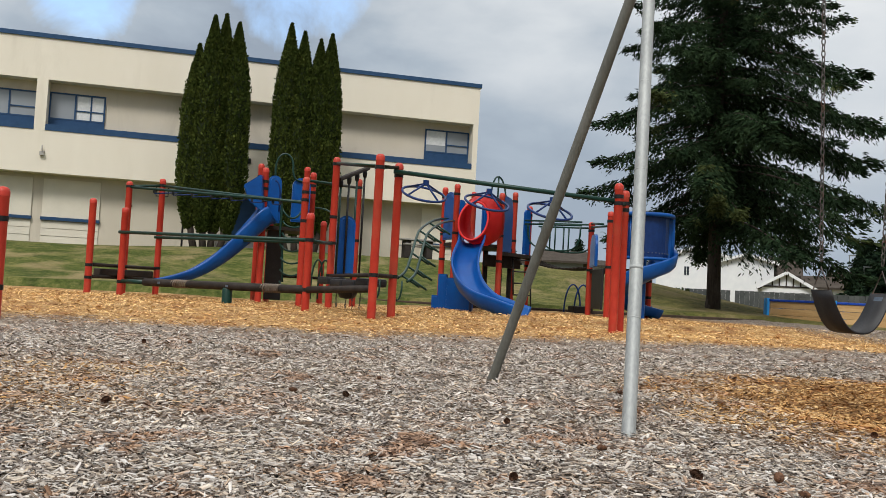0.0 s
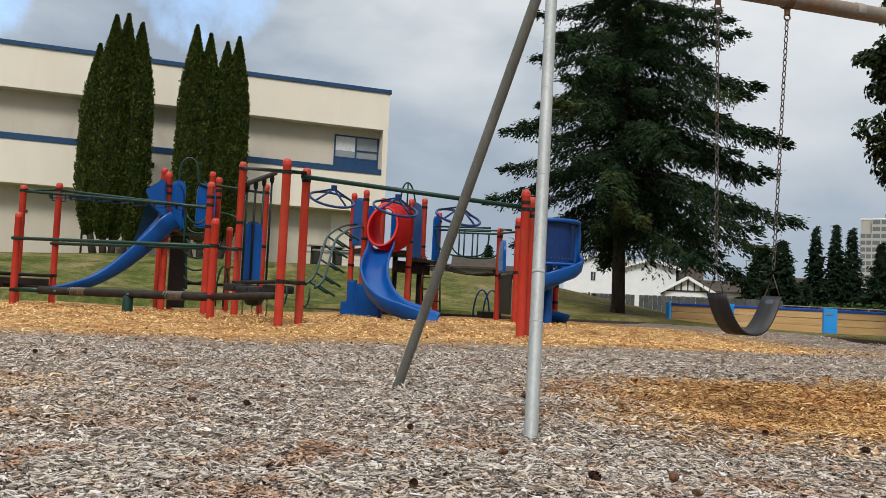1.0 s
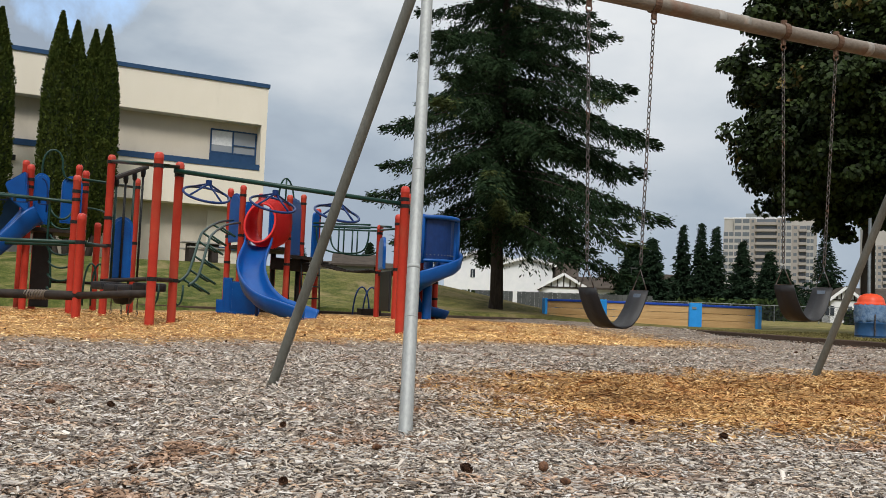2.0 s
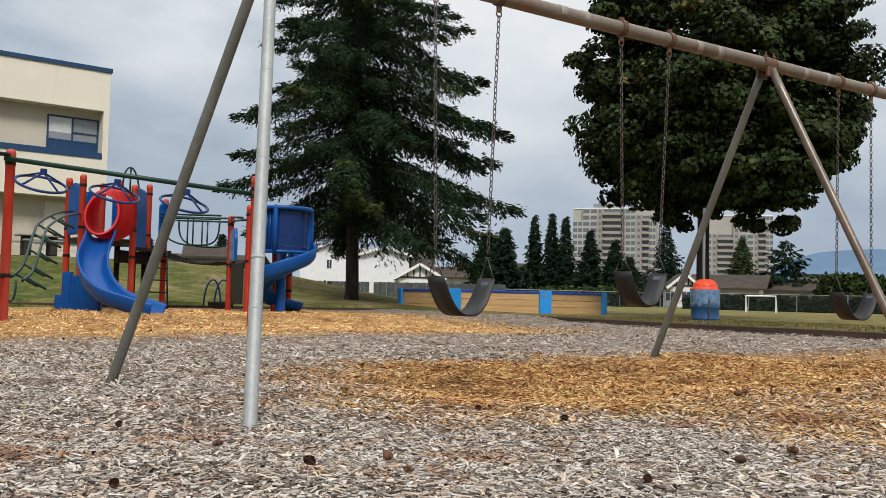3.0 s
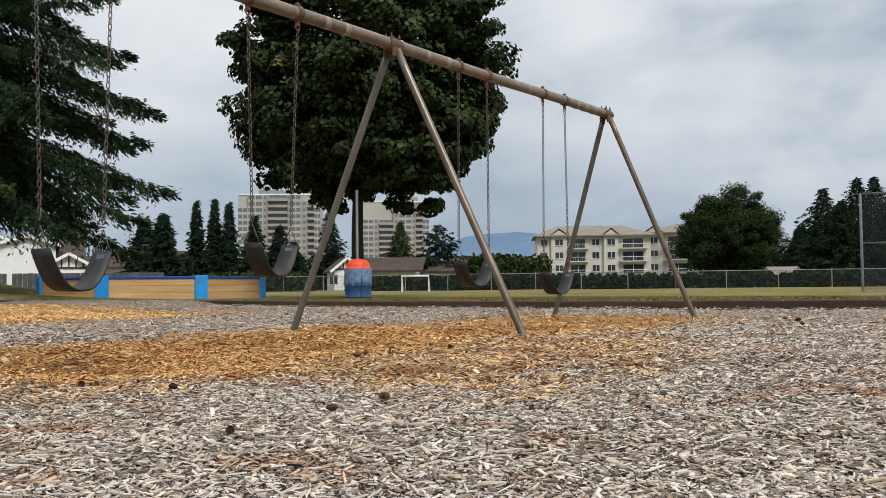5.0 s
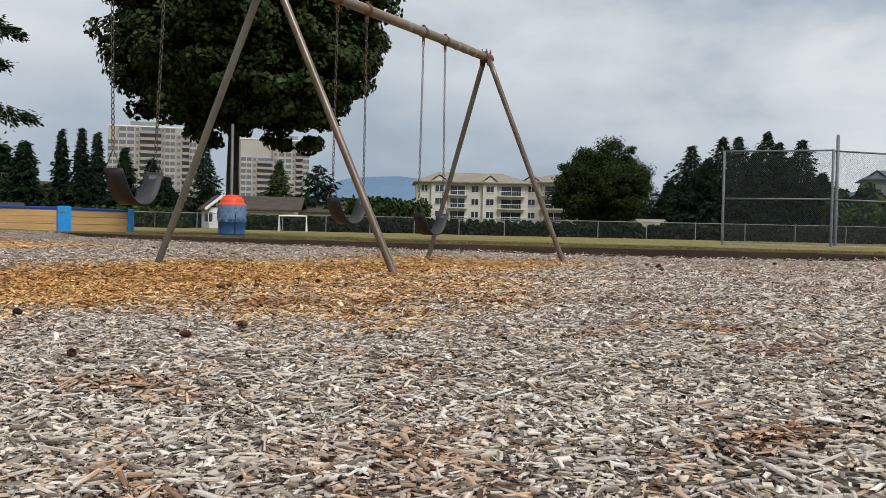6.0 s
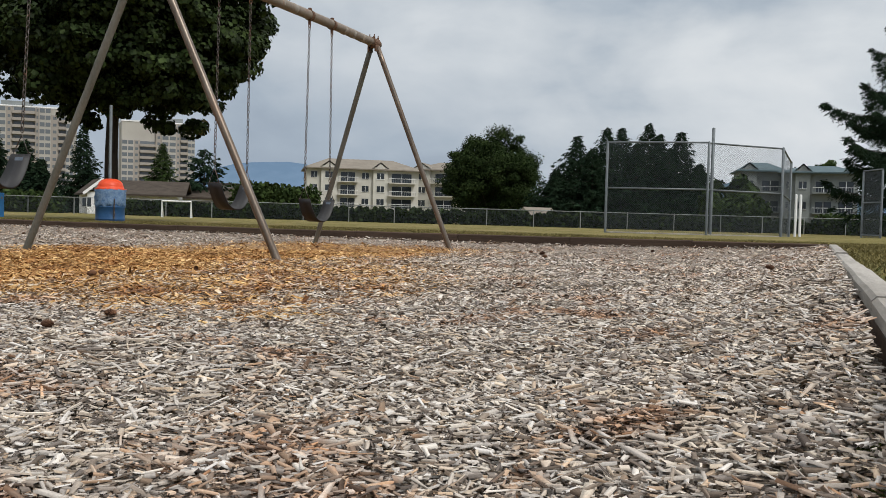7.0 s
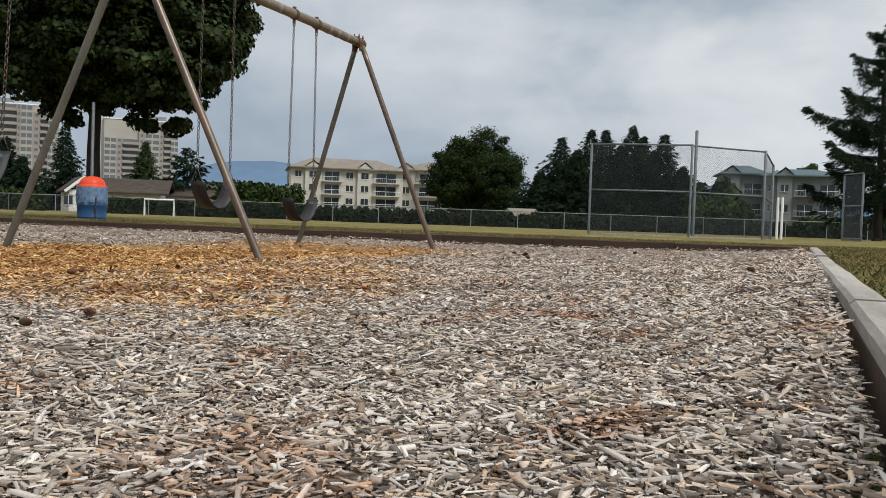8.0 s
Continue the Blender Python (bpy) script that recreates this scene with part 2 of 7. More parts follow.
M_GRASS = grass_material()
M_BLADE = material("grass_blades", (0.075, 0.070, 0.020), (0.18, 0.145, 0.056), 0.6, 0.8, per="island", vary=0.35, spec=0.2)
M_STEEL = material("galvanised_pipe", (0.27, 0.285, 0.28), (0.41, 0.425, 0.415), 5.0, 0.58, 0.35, 0.12, 90.0, (1, 1, 0.25), (0.24, 0.20, 0.16), 0.5)
M_OLDPIPE = material("weathered_pipe", (0.125, 0.100, 0.080), (0.225, 0.188, 0.155), 5.0, 0.38, 0.6, 0.2, 80.0, (1, 1, 0.3), (0.16, 0.085, 0.05), 0.6)
M_GREYPIPE = material("grey_green_pipe", (0.115, 0.115, 0.098), (0.19, 0.19, 0.168), 5.0, 0.6, 0.3, 0.2, 80.0, (1, 1, 0.3), (0.13, 0.10, 0.075), 0.5)
M_BEAM = material("rusty_beam", (0.150, 0.118, 0.092), (0.265, 0.222, 0.182), 4.0, 0.55, 0.3, 0.35, 70.0, (0.5, 1, 1), (0.20, 0.075, 0.035), 0.95)
M_WRAP = material("pale_band", (0.25, 0.225, 0.195), (0.33, 0.30, 0.265), 9.0, 0.6, 0.1, dirt=(0.25, 0.13, 0.07), dirt_amount=0.6)
M_RUST = material("rusted_iron", (0.10, 0.06, 0.042), (0.20, 0.115, 0.075), 30.0, 0.7, 0.35, 0.4, 200.0)
M_CHAIN = material("chain_steel", (0.065, 0.057, 0.052), (0.14, 0.125, 0.115), 20.0, 0.5, 0.7, 0.2, 200.0, dirt=(0.17, 0.07, 0.035), dirt_amount=0.7)
M_RUBBER = material("black_rubber", (0.007, 0.007, 0.008), (0.015, 0.015, 0.018), 14.0, 0.55, 0.0, 0.3, 160.0, dirt=(0.04, 0.037, 0.034), dirt_amount=0.2, spec=0.42)
M_PLATE = material("seat_plate", (0.07, 0.09, 0.12), (0.13, 0.155, 0.19), 20.0, 0.4, 0.3)
M_RED = material("red_coated_post", (0.40, 0.030, 0.018), (0.50, 0.048, 0.027), 3.0, 0.42, 0.0, 0.10, 120.0, dirt=(0.40, 0.09, 0.05), dirt_amount=0.5, spec=0.3)
M_GREEN = material("green_coated_pipe", (0.003, 0.024, 0.017), (0.007, 0.041, 0.029), 6.0, 0.38, 0.0, 0.1, 120.0, spec=0.3)
M_BLUE = material("blue_plastic", (0.001, 0.050, 0.225), (0.002, 0.078, 0.305), 2.5, 0.32, 0.0, 0.06, 140.0, dirt=(0.006, 0.10, 0.36), dirt_amount=0.4, spec=0.3)
M_NAVY = material("blue_coated_pipe", (0.003, 0.020, 0.095), (0.006, 0.032, 0.14), 5.0, 0.38, 0.0, 0.08, 120.0, spec=0.3)
M_SCARLET = material("red_plastic", (0.55, 0.02, 0.022), (0.66, 0.04, 0.034), 3.0, 0.34, 0.0, 0.06, 140.0)
M_BROWN = material("brown_coated_deck", (0.016, 0.012, 0.010), (0.036, 0.028, 0.023), 7.0, 0.6, 0.0, 0.25, 120.0, dirt=(0.045, 0.038, 0.032), dirt_amount=0.3, spec=0.18)
M_CLAMP = material("dark_clamp", (0.012, 0.012, 0.012), (0.03, 0.03, 0.03), 20.0, 0.45, 0.4)
M_TIMBER = material("weathered_timber", (0.22, 0.208, 0.19), (0.38, 0.358, 0.325), 3.0, 0.85, 0.0, 0.6, 40.0, (0.25, 3, 3), (0.16, 0.145, 0.125), 0.7, per="object")
M_TIMBERDARK = material("dark_brown_timber", (0.042, 0.028, 0.020), (0.085, 0.056, 0.040), 3.0, 0.85, 0.0, 0.6, 40.0, (3, 0.25, 3), (0.05, 0.035, 0.026), 0.6, per="object")
M_BOARD = material("pine_board", (0.42, 0.25, 0.105), (0.58, 0.38, 0.18), 2.2, 0.65, 0.0, 0.25, 26.0, (0.35, 0.35, 5), (0.36, 0.20, 0.08), 0.5, per="object")
M_SKYBLUE = material("bright_blue_paint", (0.020, 0.25, 0.66), (0.035, 0.31, 0.76), 5.0, 0.5, 0.0, 0.1, 60.0)
M_DEEPBLUE = material("dark_blue_rail_cap", (0.010, 0.045, 0.30), (0.018, 0.07, 0.38), 5.0, 0.4, 0.0, 0.1, 60.0)
M_STUCCO = material("cream_stucco", (0.74, 0.68, 0.565), (0.80, 0.74, 0.625), 0.8, 0.9, 0.0, 0.35, 90.0, (1, 1, 0.3), (0.52, 0.46, 0.36), 0.4)
M_TAN = material("tan_stucco", (0.56, 0.50, 0.405), (0.62, 0.56, 0.46), 0.9, 0.9, 0.0, 0.35, 90.0, (1, 1, 0.3), (0.30, 0.26, 0.20), 0.4)
M_TRIM = material("blue_metal_trim", (0.020, 0.056, 0.125), (0.032, 0.078, 0.165), 4.0, 0.45, 0.1, 0.1, 60.0)
M_PANEL = material("pale_window_panel", (0.66, 0.61, 0.51), (0.72, 0.67, 0.56), 2.0, 0.8)
M_GLASS = glass_material("dark_window_glass", (0.035, 0.042, 0.05))
# pale base colour stands for sky reflected in the school panes
M_SCHOOLGLASS = glass_material("school_window_glass", (0.27, 0.29, 0.31))
M_BLIND = material("white_blind", (0.55, 0.56, 0.56), (0.7, 0.71, 0.70), 9.0, 0.7)
M_BARK = material("bark", (0.026, 0.020, 0.016), (0.066, 0.052, 0.042), 9.0, 0.95, 0.0, 1.0, 40.0, (1, 1, 0.2), depth=0.02)
M_FIR = material("fir_needles", (0.010, 0.023, 0.011), (0.030, 0.051, 0.022), 1.4, 0.9, per="island", vary=0.45, spec=0.06)
M_FIRTIP = material("fir_olive_tips", (0.035, 0.050, 0.018), (0.075, 0.090, 0.030), 1.4, 0.9, per="island", vary=0.4, spec=0.06)
M_MAPLE = material("maple_leaves", (0.010, 0.020, 0.006), (0.036, 0.054, 0.014), 1.1, 0.65, per="island", vary=0.65, spec=0.14)
M_TURNLIT = material("turning_and_lit_maple_leaves", (0.06, 0.062, 0.015), (0.13, 0.088, 0.026), 1.1, 0.6, per="island", vary=0.4)
M_CEDAR = material("cedar_foliage", (0.030, 0.050, 0.011), (0.078, 0.096, 0.021), 1.6, 0.9, per="island", vary=0.28, spec=0.06)
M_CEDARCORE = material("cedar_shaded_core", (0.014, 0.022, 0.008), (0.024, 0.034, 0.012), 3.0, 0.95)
M_FARCON = material("distant_conifer", (0.008, 0.018, 0.011), (0.021, 0.037, 0.019), 0.8, 0.95, per="island", vary=0.4, spec=0.05)
M_FARLEAF = material("distant_leaves", (0.018, 0.034, 0.011), (0.046, 0.068, 0.021), 0.5, 0.95, per="island", vary=0.45, spec=0.06)
M_HEDGE = material("hedge_leaves", (0.011, 0.022, 0.007), (0.030, 0.045, 0.014), 0.7, 0.95, per="island", vary=0.5, spec=0.06)
M_WHITE = material("white_siding", (0.70, 0.71, 0.72), (0.80, 0.80, 0.79), 1.0, 0.7, 0.0, 0.15, 40.0)
M_CREAM = material("cream_siding", (0.47, 0.455, 0.41), (0.55, 0.535, 0.485), 0.5, 0.8, 0.0, 0.2, 20.0, dirt=(0.44, 0.41, 0.35), dirt_amount=0.4)
M_PALE = material("pale_concrete_tower", (0.37, 0.35, 0.32), (0.43, 0.41, 0.375), 0.1, 0.85, 0.0, 0.1, 2.0)
M_TOWERGLASS = glass_material("pale_tower_glass", (0.14, 0.155, 0.17))
M_BRICKT = material("tower_brown_band", (0.29, 0.262, 0.235), (0.34, 0.31, 0.28), 0.1, 0.85, 0.0, 0.1, 2.0)
M_GREYSIDE = material("grey_green_siding", (0.17, 0.185, 0.185), (0.23, 0.25, 0.25), 0.5, 0.8)
M_ROOF = material("asphalt_shingles", (0.042, 0.034, 0.028), (0.078, 0.065, 0.054), 1.2, 0.95, 0.0, 0.6, 14.0, spec=0.08)
M_ROOFTAN = material("tan_roof", (0.17, 0.15, 0.125), (0.235, 0.21, 0.175), 0.6, 0.95, 0.0, 0.4, 14.0)
M_ROOFTEAL = material("teal_roof", (0.065, 0.10, 0.115), (0.10, 0.14, 0.155), 0.6, 0.9)
M_DARK = material("dark_timber_trim", (0.03, 0.025, 0.022), (0.06, 0.05, 0.045), 2.0, 0.8)
M_FENCE = material("fence_pipe", (0.20, 0.215, 0.215), (0.30, 0.315, 0.315), 5.0, 0.55, 0.4)
M_BACKPIPE = material("dark_backstop_pipe", (0.10, 0.115, 0.125), (0.17, 0.19, 0.20), 5.0, 0.55, 0.3)
M_DRUM = material("blue_steel_drum", (0.018, 0.06, 0.145), (0.03, 0.09, 0.20), 5.0, 0.42, 0.1, 0.15, 60.0, dirt=(0.09, 0.07, 0.06), dirt_amount=0.5)
M_BAG = material("clear_plastic_bag", (0.07, 0.14, 0.27), (0.20, 0.29, 0.42), 12.0, 0.25, 0.0, 0.8, 40.0, depth=0.02)
M_DOME = material("orange_red_lid", (0.62, 0.055, 0.020), (0.70, 0.085, 0.030), 5.0, 0.38)
M_CONE = material("pine_cone", (0.050, 0.024, 0.014), (0.16, 0.080, 0.044), 40.0, 0.85, per="object", vary=0.3)
M_SLAT = material("grey_fence_board", (0.055, 0.060, 0.060), (0.10, 0.106, 0.104), 2.0, 0.85, per="object", vary=0.15)
# distance haze is mixed into both hill colours as blue
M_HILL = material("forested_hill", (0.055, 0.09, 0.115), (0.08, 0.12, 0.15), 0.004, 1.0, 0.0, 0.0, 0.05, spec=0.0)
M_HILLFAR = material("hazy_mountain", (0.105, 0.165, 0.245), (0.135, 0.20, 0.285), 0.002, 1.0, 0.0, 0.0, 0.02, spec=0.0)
M_NET, M_NETDENSE = bpy.data.materials.new("chain_link_wire"), bpy.data.materials.new("slatted_chain_link")


def net_material(m, wire):
    m.use_nodes = True
    t = m.node_tree
    bsdf = t.nodes["Principled BSDF"]
    bsdf.inputs["Base Color"].default_value = (0.055, 0.065, 0.075, 1)
    bsdf.inputs["Metallic"].default_value, bsdf.inputs["Roughness"].default_value = 0.5, 0.5
    co = t.nodes.new("ShaderNodeTexCoord").outputs["Object"]
    sep = t.nodes.new("ShaderNodeSeparateXYZ")
    t.links.new(co, sep.inputs[0])
    lines = []
    for op in ("ADD", "SUBTRACT"):
        d = math_node(t, op, sep.outputs["X"], sep.outputs["Z"])
        w = math_node(t, "ABSOLUTE", math_node(t, "SUBTRACT", math_node(t, "FRACT", math_node(t, "MULTIPLY", d, 18.0)), 0.5))
        lines.append(math_node(t, "LESS_THAN", w, wire))
    on = math_node(t, "MAXIMUM", lines[0], lines[1])
    t.links.new(on, bsdf.inputs["Alpha"])


net_material(M_NET, 0.06)
net_material(M_NETDENSE, 0.16)


# ---- mesh helpers ----
def part(name, bm, mat, parent=None, label="", smooth=False):
    me = bpy.data.meshes.new(name)
    bm.normal_update()
    bm.to_mesh(me)
    bm.free()
    if smooth:
        me.polygons.foreach_set("use_smooth", [True] * len(me.polygons))
    me.materials.append(mat)
    ob = new(name, me)
    if parent is not None:
        ob.parent = parent
    if label:
        tagged(ob, label)
    return ob


def thing(name, m, label, category, group="", kind=""):
    ob = new(name)
    ob.empty_display_size = 0.2
    ob.matrix_world = m
    return tagged(ob, label, category, group, kind)


def bulk(name, verts, faces, mat, parent=None, smooth=False):
    """A mesh straight from arrays; faces all of one size."""
    me = bpy.data.meshes.new(name)
    verts, faces = np.asarray(verts, np.float32).reshape(-1, 3), np.asarray(faces, np.int32)
    n, k = faces.shape
    me.vertices.add(len(verts))
    me.vertices.foreach_set("co", verts.ravel())
    me.loops.add(n * k)
    me.loops.foreach_set("vertex_index", faces.ravel())
    me.polygons.add(n)
    me.polygons.foreach_set("loop_start", np.arange(0, n * k, k, dtype=np.int32))
    me.polygons.foreach_set("loop_total", np.full(n, k, np.int32))
    if smooth:
        me.polygons.foreach_set("use_smooth", np.ones(n, bool))
    me.update(calc_edges=True)
    me.materials.append(mat)
    ob = new(name, me)
    if parent is not None:
        ob.parent = parent
    return ob


def box(bm, c, s, rot=None, bevel=0.0):
    made = bmesh.ops.create_cube(bm, size=1.0)["verts"]
    m = Matrix.Translation(c) @ (rot.to_4x4() if rot is not None else Matrix()) @ Matrix.Diagonal((*s, 1))
    bmesh.ops.transform(bm, matrix=m, verts=made)
    if bevel:
        edges = {e for v in made for e in v.link_edges}
        bmesh.ops.bevel(bm, geom=list(edges), offset=bevel, segments=2, affect="EDGES", profile=0.6)
    return bm


def boxed(c, s, rot=None, bevel=0.0):
    return box(bmesh.new(), c, s, rot, bevel)


def tube(bm, pts, r, seg=10, closed=False, cap=True, r_end=None):
    """A round bar along a line of points."""
    pts = [Vector(p) for p in pts]
    n = len(pts)
    rings, up = [], None
    for i, p in enumerate(pts):
        if closed:
            d = pts[(i + 1) % n] - pts[i - 1]
        else:
            d = pts[min(i + 1, n - 1)] - pts[max(i - 1, 0)]
        d.normalize()
        if up is None:
            up = d.orthogonal().normalized()
        up = (up - d * up.dot(d)).normalized()
        side = d.cross(up)
        rr = r if r_end is None else r + (r_end - r) * i / max(n - 1, 1)
        rings.append([bm.verts.new(p + (up * math.cos(a) + side * math.sin(a)) * rr) for a in (2 * math.pi * k / seg for k in range(seg))])
    pairs = list(zip(rings, rings[1:])) + ([(rings[-1], rings[0])] if closed else [])
    for a, b in pairs:
        for k in range(seg):
            bm.faces.new((a[k], a[(k + 1) % seg], b[(k + 1) % seg], b[k]))
    if cap and not closed:
        bm.faces.new(list(reversed(rings[0])))
        bm.faces.new(rings[-1])
    return bm


def tubed(pts, r, seg=10, closed=False, r_end=None):
    return tube(bmesh.new(), pts, r, seg, closed, True, r_end)


def lathe(profile, seg=24, bm=None, centre=(0, 0, 0)):
    bm = bm or bmesh.new()
    c = Vector(centre)
    rings = []
    for r, z in profile:
        if r < 1e-5:
            rings.append([bm.verts.new(c + Vector((0, 0, z)))])
        else:
            rings.append([bm.verts.new(c + Vector((r * math.cos(a), r * math.sin(a), z))) for a in (2 * math.pi * k / seg for k in range(seg))])
    for a, b in zip(rings, rings[1:]):
        for k in range(seg):
            q = [a[k % len(a)], a[(k + 1) % len(a)], b[(k + 1) % len(b)], b[k % len(b)]]
            q = list(dict.fromkeys(q))
            if len(q) > 2:
                bm.faces.new(q)
    return bm


def smoothstep(v, lo, hi):
    t = np.clip((np.asarray(v, float) - lo) / (hi - lo), 0, 1)
    return t * t * (3 - 2 * t)


def bezier(a, b, c, d, n=12):
    a, b, c, d = map(Vector, (a, b, c, d))
    return [a * (1 - t) ** 3 + b * 3 * t * (1 - t) ** 2 + c * 3 * t * t * (1 - t) + d * t ** 3 for t in (i / n for i in range(n + 1))]


# ---- ground ----
EAST, NORTH, WEST = 10.3, 16.6, -16.0


def waves(x, y, s):
    return np.sin(x * s + 1.3) * np.cos(y * s * 1.17 + 0.4) * 0.6 + np.sin(x * s * 2.3 + y * s * 1.9) * 0.4


def kerb_line(x):
    return -5.050 + (10.4 - np.asarray(x, float)) * 0.0203


def bed_height(x, y):
    """The chip bed: nearly level, higher round the play structures and at the south-east corner, hollowed under the swings."""
    x, y = np.asarray(x, float), np.asarray(y, float)
    z = -0.035 + 0.075 * smoothstep(x, -1.5, 3.6) + 0.02 * smoothstep(-x, 1.5, 4.0) + 0.12 * smoothstep(y, 5.0, 10.0) * (1 - 0.85 * smoothstep(x, 0.8, 2.4) * smoothstep(-y, -10.6, -9.0)) + 0.10 * smoothstep(x, 7.0, 10.3) * smoothstep(-y, 0.5, 4.5) + 0.055 * smoothstep(x, 8.4, 10.2) * smoothstep(y, -4.0, -0.5)
    for sx in (1.19, 2.68, 5.17, 6.70):
        z = z - 0.06 * np.exp(-(((x - sx) / 0.55) ** 2 + (y / 0.9) ** 2))
    rim = y - kerb_line(x) - 0.02
    z = z + 0.175 * np.exp(-np.clip(rim, 0, 9) / 0.38) * (smoothstep(x, -2.5, 0.5) + smoothstep(-x, 2.7, 3.6)) * (1 - 0.6 * smoothstep(x, 7.0, 10.3))
    return z + 0.012 * waves(x, y, 2.1) + 0.006 * waves(x + 3, y, 6.3)


def land_height(x, y):
    """Playing field, and the grass bank on which the school stands."""
    x, y = np.asarray(x, float), np.asarray(y, float)
    bank = (1.02 + 0.22 * smoothstep(x, -9.0, -2.0)) * smoothstep(y, NORTH + 0.4, 26.0) * smoothstep(-x, -17.5, -7.5)
    return 0.165 + 0.13 * smoothstep(y, 13.0, 18.0) * smoothstep(-x, -16.0, -11.0) + bank + 0.02 * waves(x, y, 0.35) * smoothstep(np.hypot(x, y), 8, 30)


def ground():
    def axis(lo, hi, fine_lo, fine_hi, step):
        mid = np.arange(fine_lo, fine_hi + step / 2, step)
        out_l = fine_lo - np.geomspace(step, fine_lo - lo, 26)[::-1]
        out_r = fine_hi + np.geomspace(step, hi - fine_hi, 26)
        return np.concatenate([out_l, mid, out_r])
    xs, ys = axis(-4200, 4200, -22, 30, 0.5), axis(-4200, 4200, -10, 36, 0.5)
    gx, gy = np.meshgrid(xs, ys)
    gz = land_height(gx, gy)
    inside = (gx > WEST + 0.2) & (gx < EAST - 0.05) & (gy > kerb_line(gx) + 0.02) & (gy < NORTH - 0.05)
    gz = np.where(inside, -0.25, gz)
    n, m = gx.shape
    idx = np.arange(n * m).reshape(n, m)
    faces = np.stack([idx[:-1, :-1], idx[:-1, 1:], idx[1:, 1:], idx[1:, :-1]], -1).reshape(-1, 4)
    tagged(bulk("ground", np.stack([gx, gy, gz], -1), faces, M_GRASS, smooth=True), "mown dry grass field rising to a bank below the school", "ground", kind="structure")
    xs, ys = np.arange(WEST, EAST + 0.01, 0.2), np.arange(-5.1, NORTH + 0.05, 0.2)
    gx, gy = np.meshgrid(xs, ys)
    rng = np.random.default_rng(4)
    gz = bed_height(gx, gy) + rng.normal(0, 0.004, gx.shape) - 0.034 + 0.016 * smoothstep(np.hypot(gx + 1.5, gy + 4.4), 5.0, 7.0)
    gz = np.where(gy < kerb_line(gx) - 0.02, -0.2, gz)
    n, m = gx.shape
    idx = np.arange(n * m).reshape(n, m)
    faces = np.stack([idx[:-1, :-1], idx[:-1, 1:], idx[1:, 1:], idx[1:, :-1]], -1).reshape(-1, 4)
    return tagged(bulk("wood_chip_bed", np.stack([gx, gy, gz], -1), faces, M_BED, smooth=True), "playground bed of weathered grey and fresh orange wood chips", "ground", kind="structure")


BED = ground()


def scatter_chips(name, x, y, rng, length, width, tilt, lift, full, r1):
    """Many loose chips in one mesh: tapered slivers lying every way, half sunk in the bed."""
    n = len(x)
    L, Wd = rng.gamma(5, length / 5, n).clip(length * 0.3, length * 2.4) / 2, rng.gamma(6, width / 6, n).clip(width * 0.4, width * 2) / 2
    Th = Wd * rng.uniform(0.10, 0.30, n) + 0.0003
    a = rng.uniform(0, 2 * np.pi, n)
    pitch, roll = rng.normal(0, tilt, n), rng.normal(0, tilt * 1.4, n)
    d = np.stack([np.cos(a) * np.cos(pitch), np.sin(a) * np.cos(pitch), np.sin(pitch)], -1)
    s0 = np.stack([-np.sin(a), np.cos(a), 0 * a], -1)
    u0 = np.cross(d, s0)
    s = s0 * np.cos(roll)[:, None] + u0 * np.sin(roll)[:, None]
    u = np.cross(d, s)
    z = bed_height(x, y) - 0.008 + rng.uniform(-0.004, lift, n) + np.abs(np.sin(pitch)) * L * 0.35
    c = np.stack([x, y, z], -1)
    t1, t2 = rng.uniform(0.2, 1.0, n), rng.uniform(0.2, 1.0, n)
    k1, k2 = rng.uniform(-1.6, 1.6, n), rng.uniform(-1.6, 1.6, n)
    L, Wd, Th = L[:, None], Wd[:, None], Th[:, None]
    t1, t2, k1, k2 = t1[:, None], t2[:, None], k1[:, None], k2[:, None]
    if full:
        top = [c + d * L * (1 + 0.15 * k1) + s * Wd * t1 + u * Th, c + d * L * (1 - 0.15 * k1) - s * Wd * t1 + u * Th, c - d * L * (1 + 0.15 * k2) - s * Wd * t2 + u * Th, c - d * L * (1 - 0.15 * k2) + s * Wd * t2 + u * Th]
        bot = [p - u * Th * 2 for p in top]
        v = np.stack(top + bot, 1).reshape(-1, 3)
        f = np.array([[3, 2, 1, 0], [0, 1, 5, 4], [1, 2, 6, 5], [2, 3, 7, 6], [3, 0, 4, 7]])
        f = f[[0, 2, 4]]
        faces = (np.arange(n)[:, None, None] * 8 + f[None]).reshape(-1, 4)
    else:
        v = np.stack([c - d * L + s * Wd * t2, c - d * L - s * Wd * t2, c + d * L - s * Wd * t1, c + d * L + s * Wd * t1], 1).reshape(-1, 3)
        faces = np.arange(4 * n).reshape(-1, 4)
    return bulk(name, v, faces, M_CHIP)


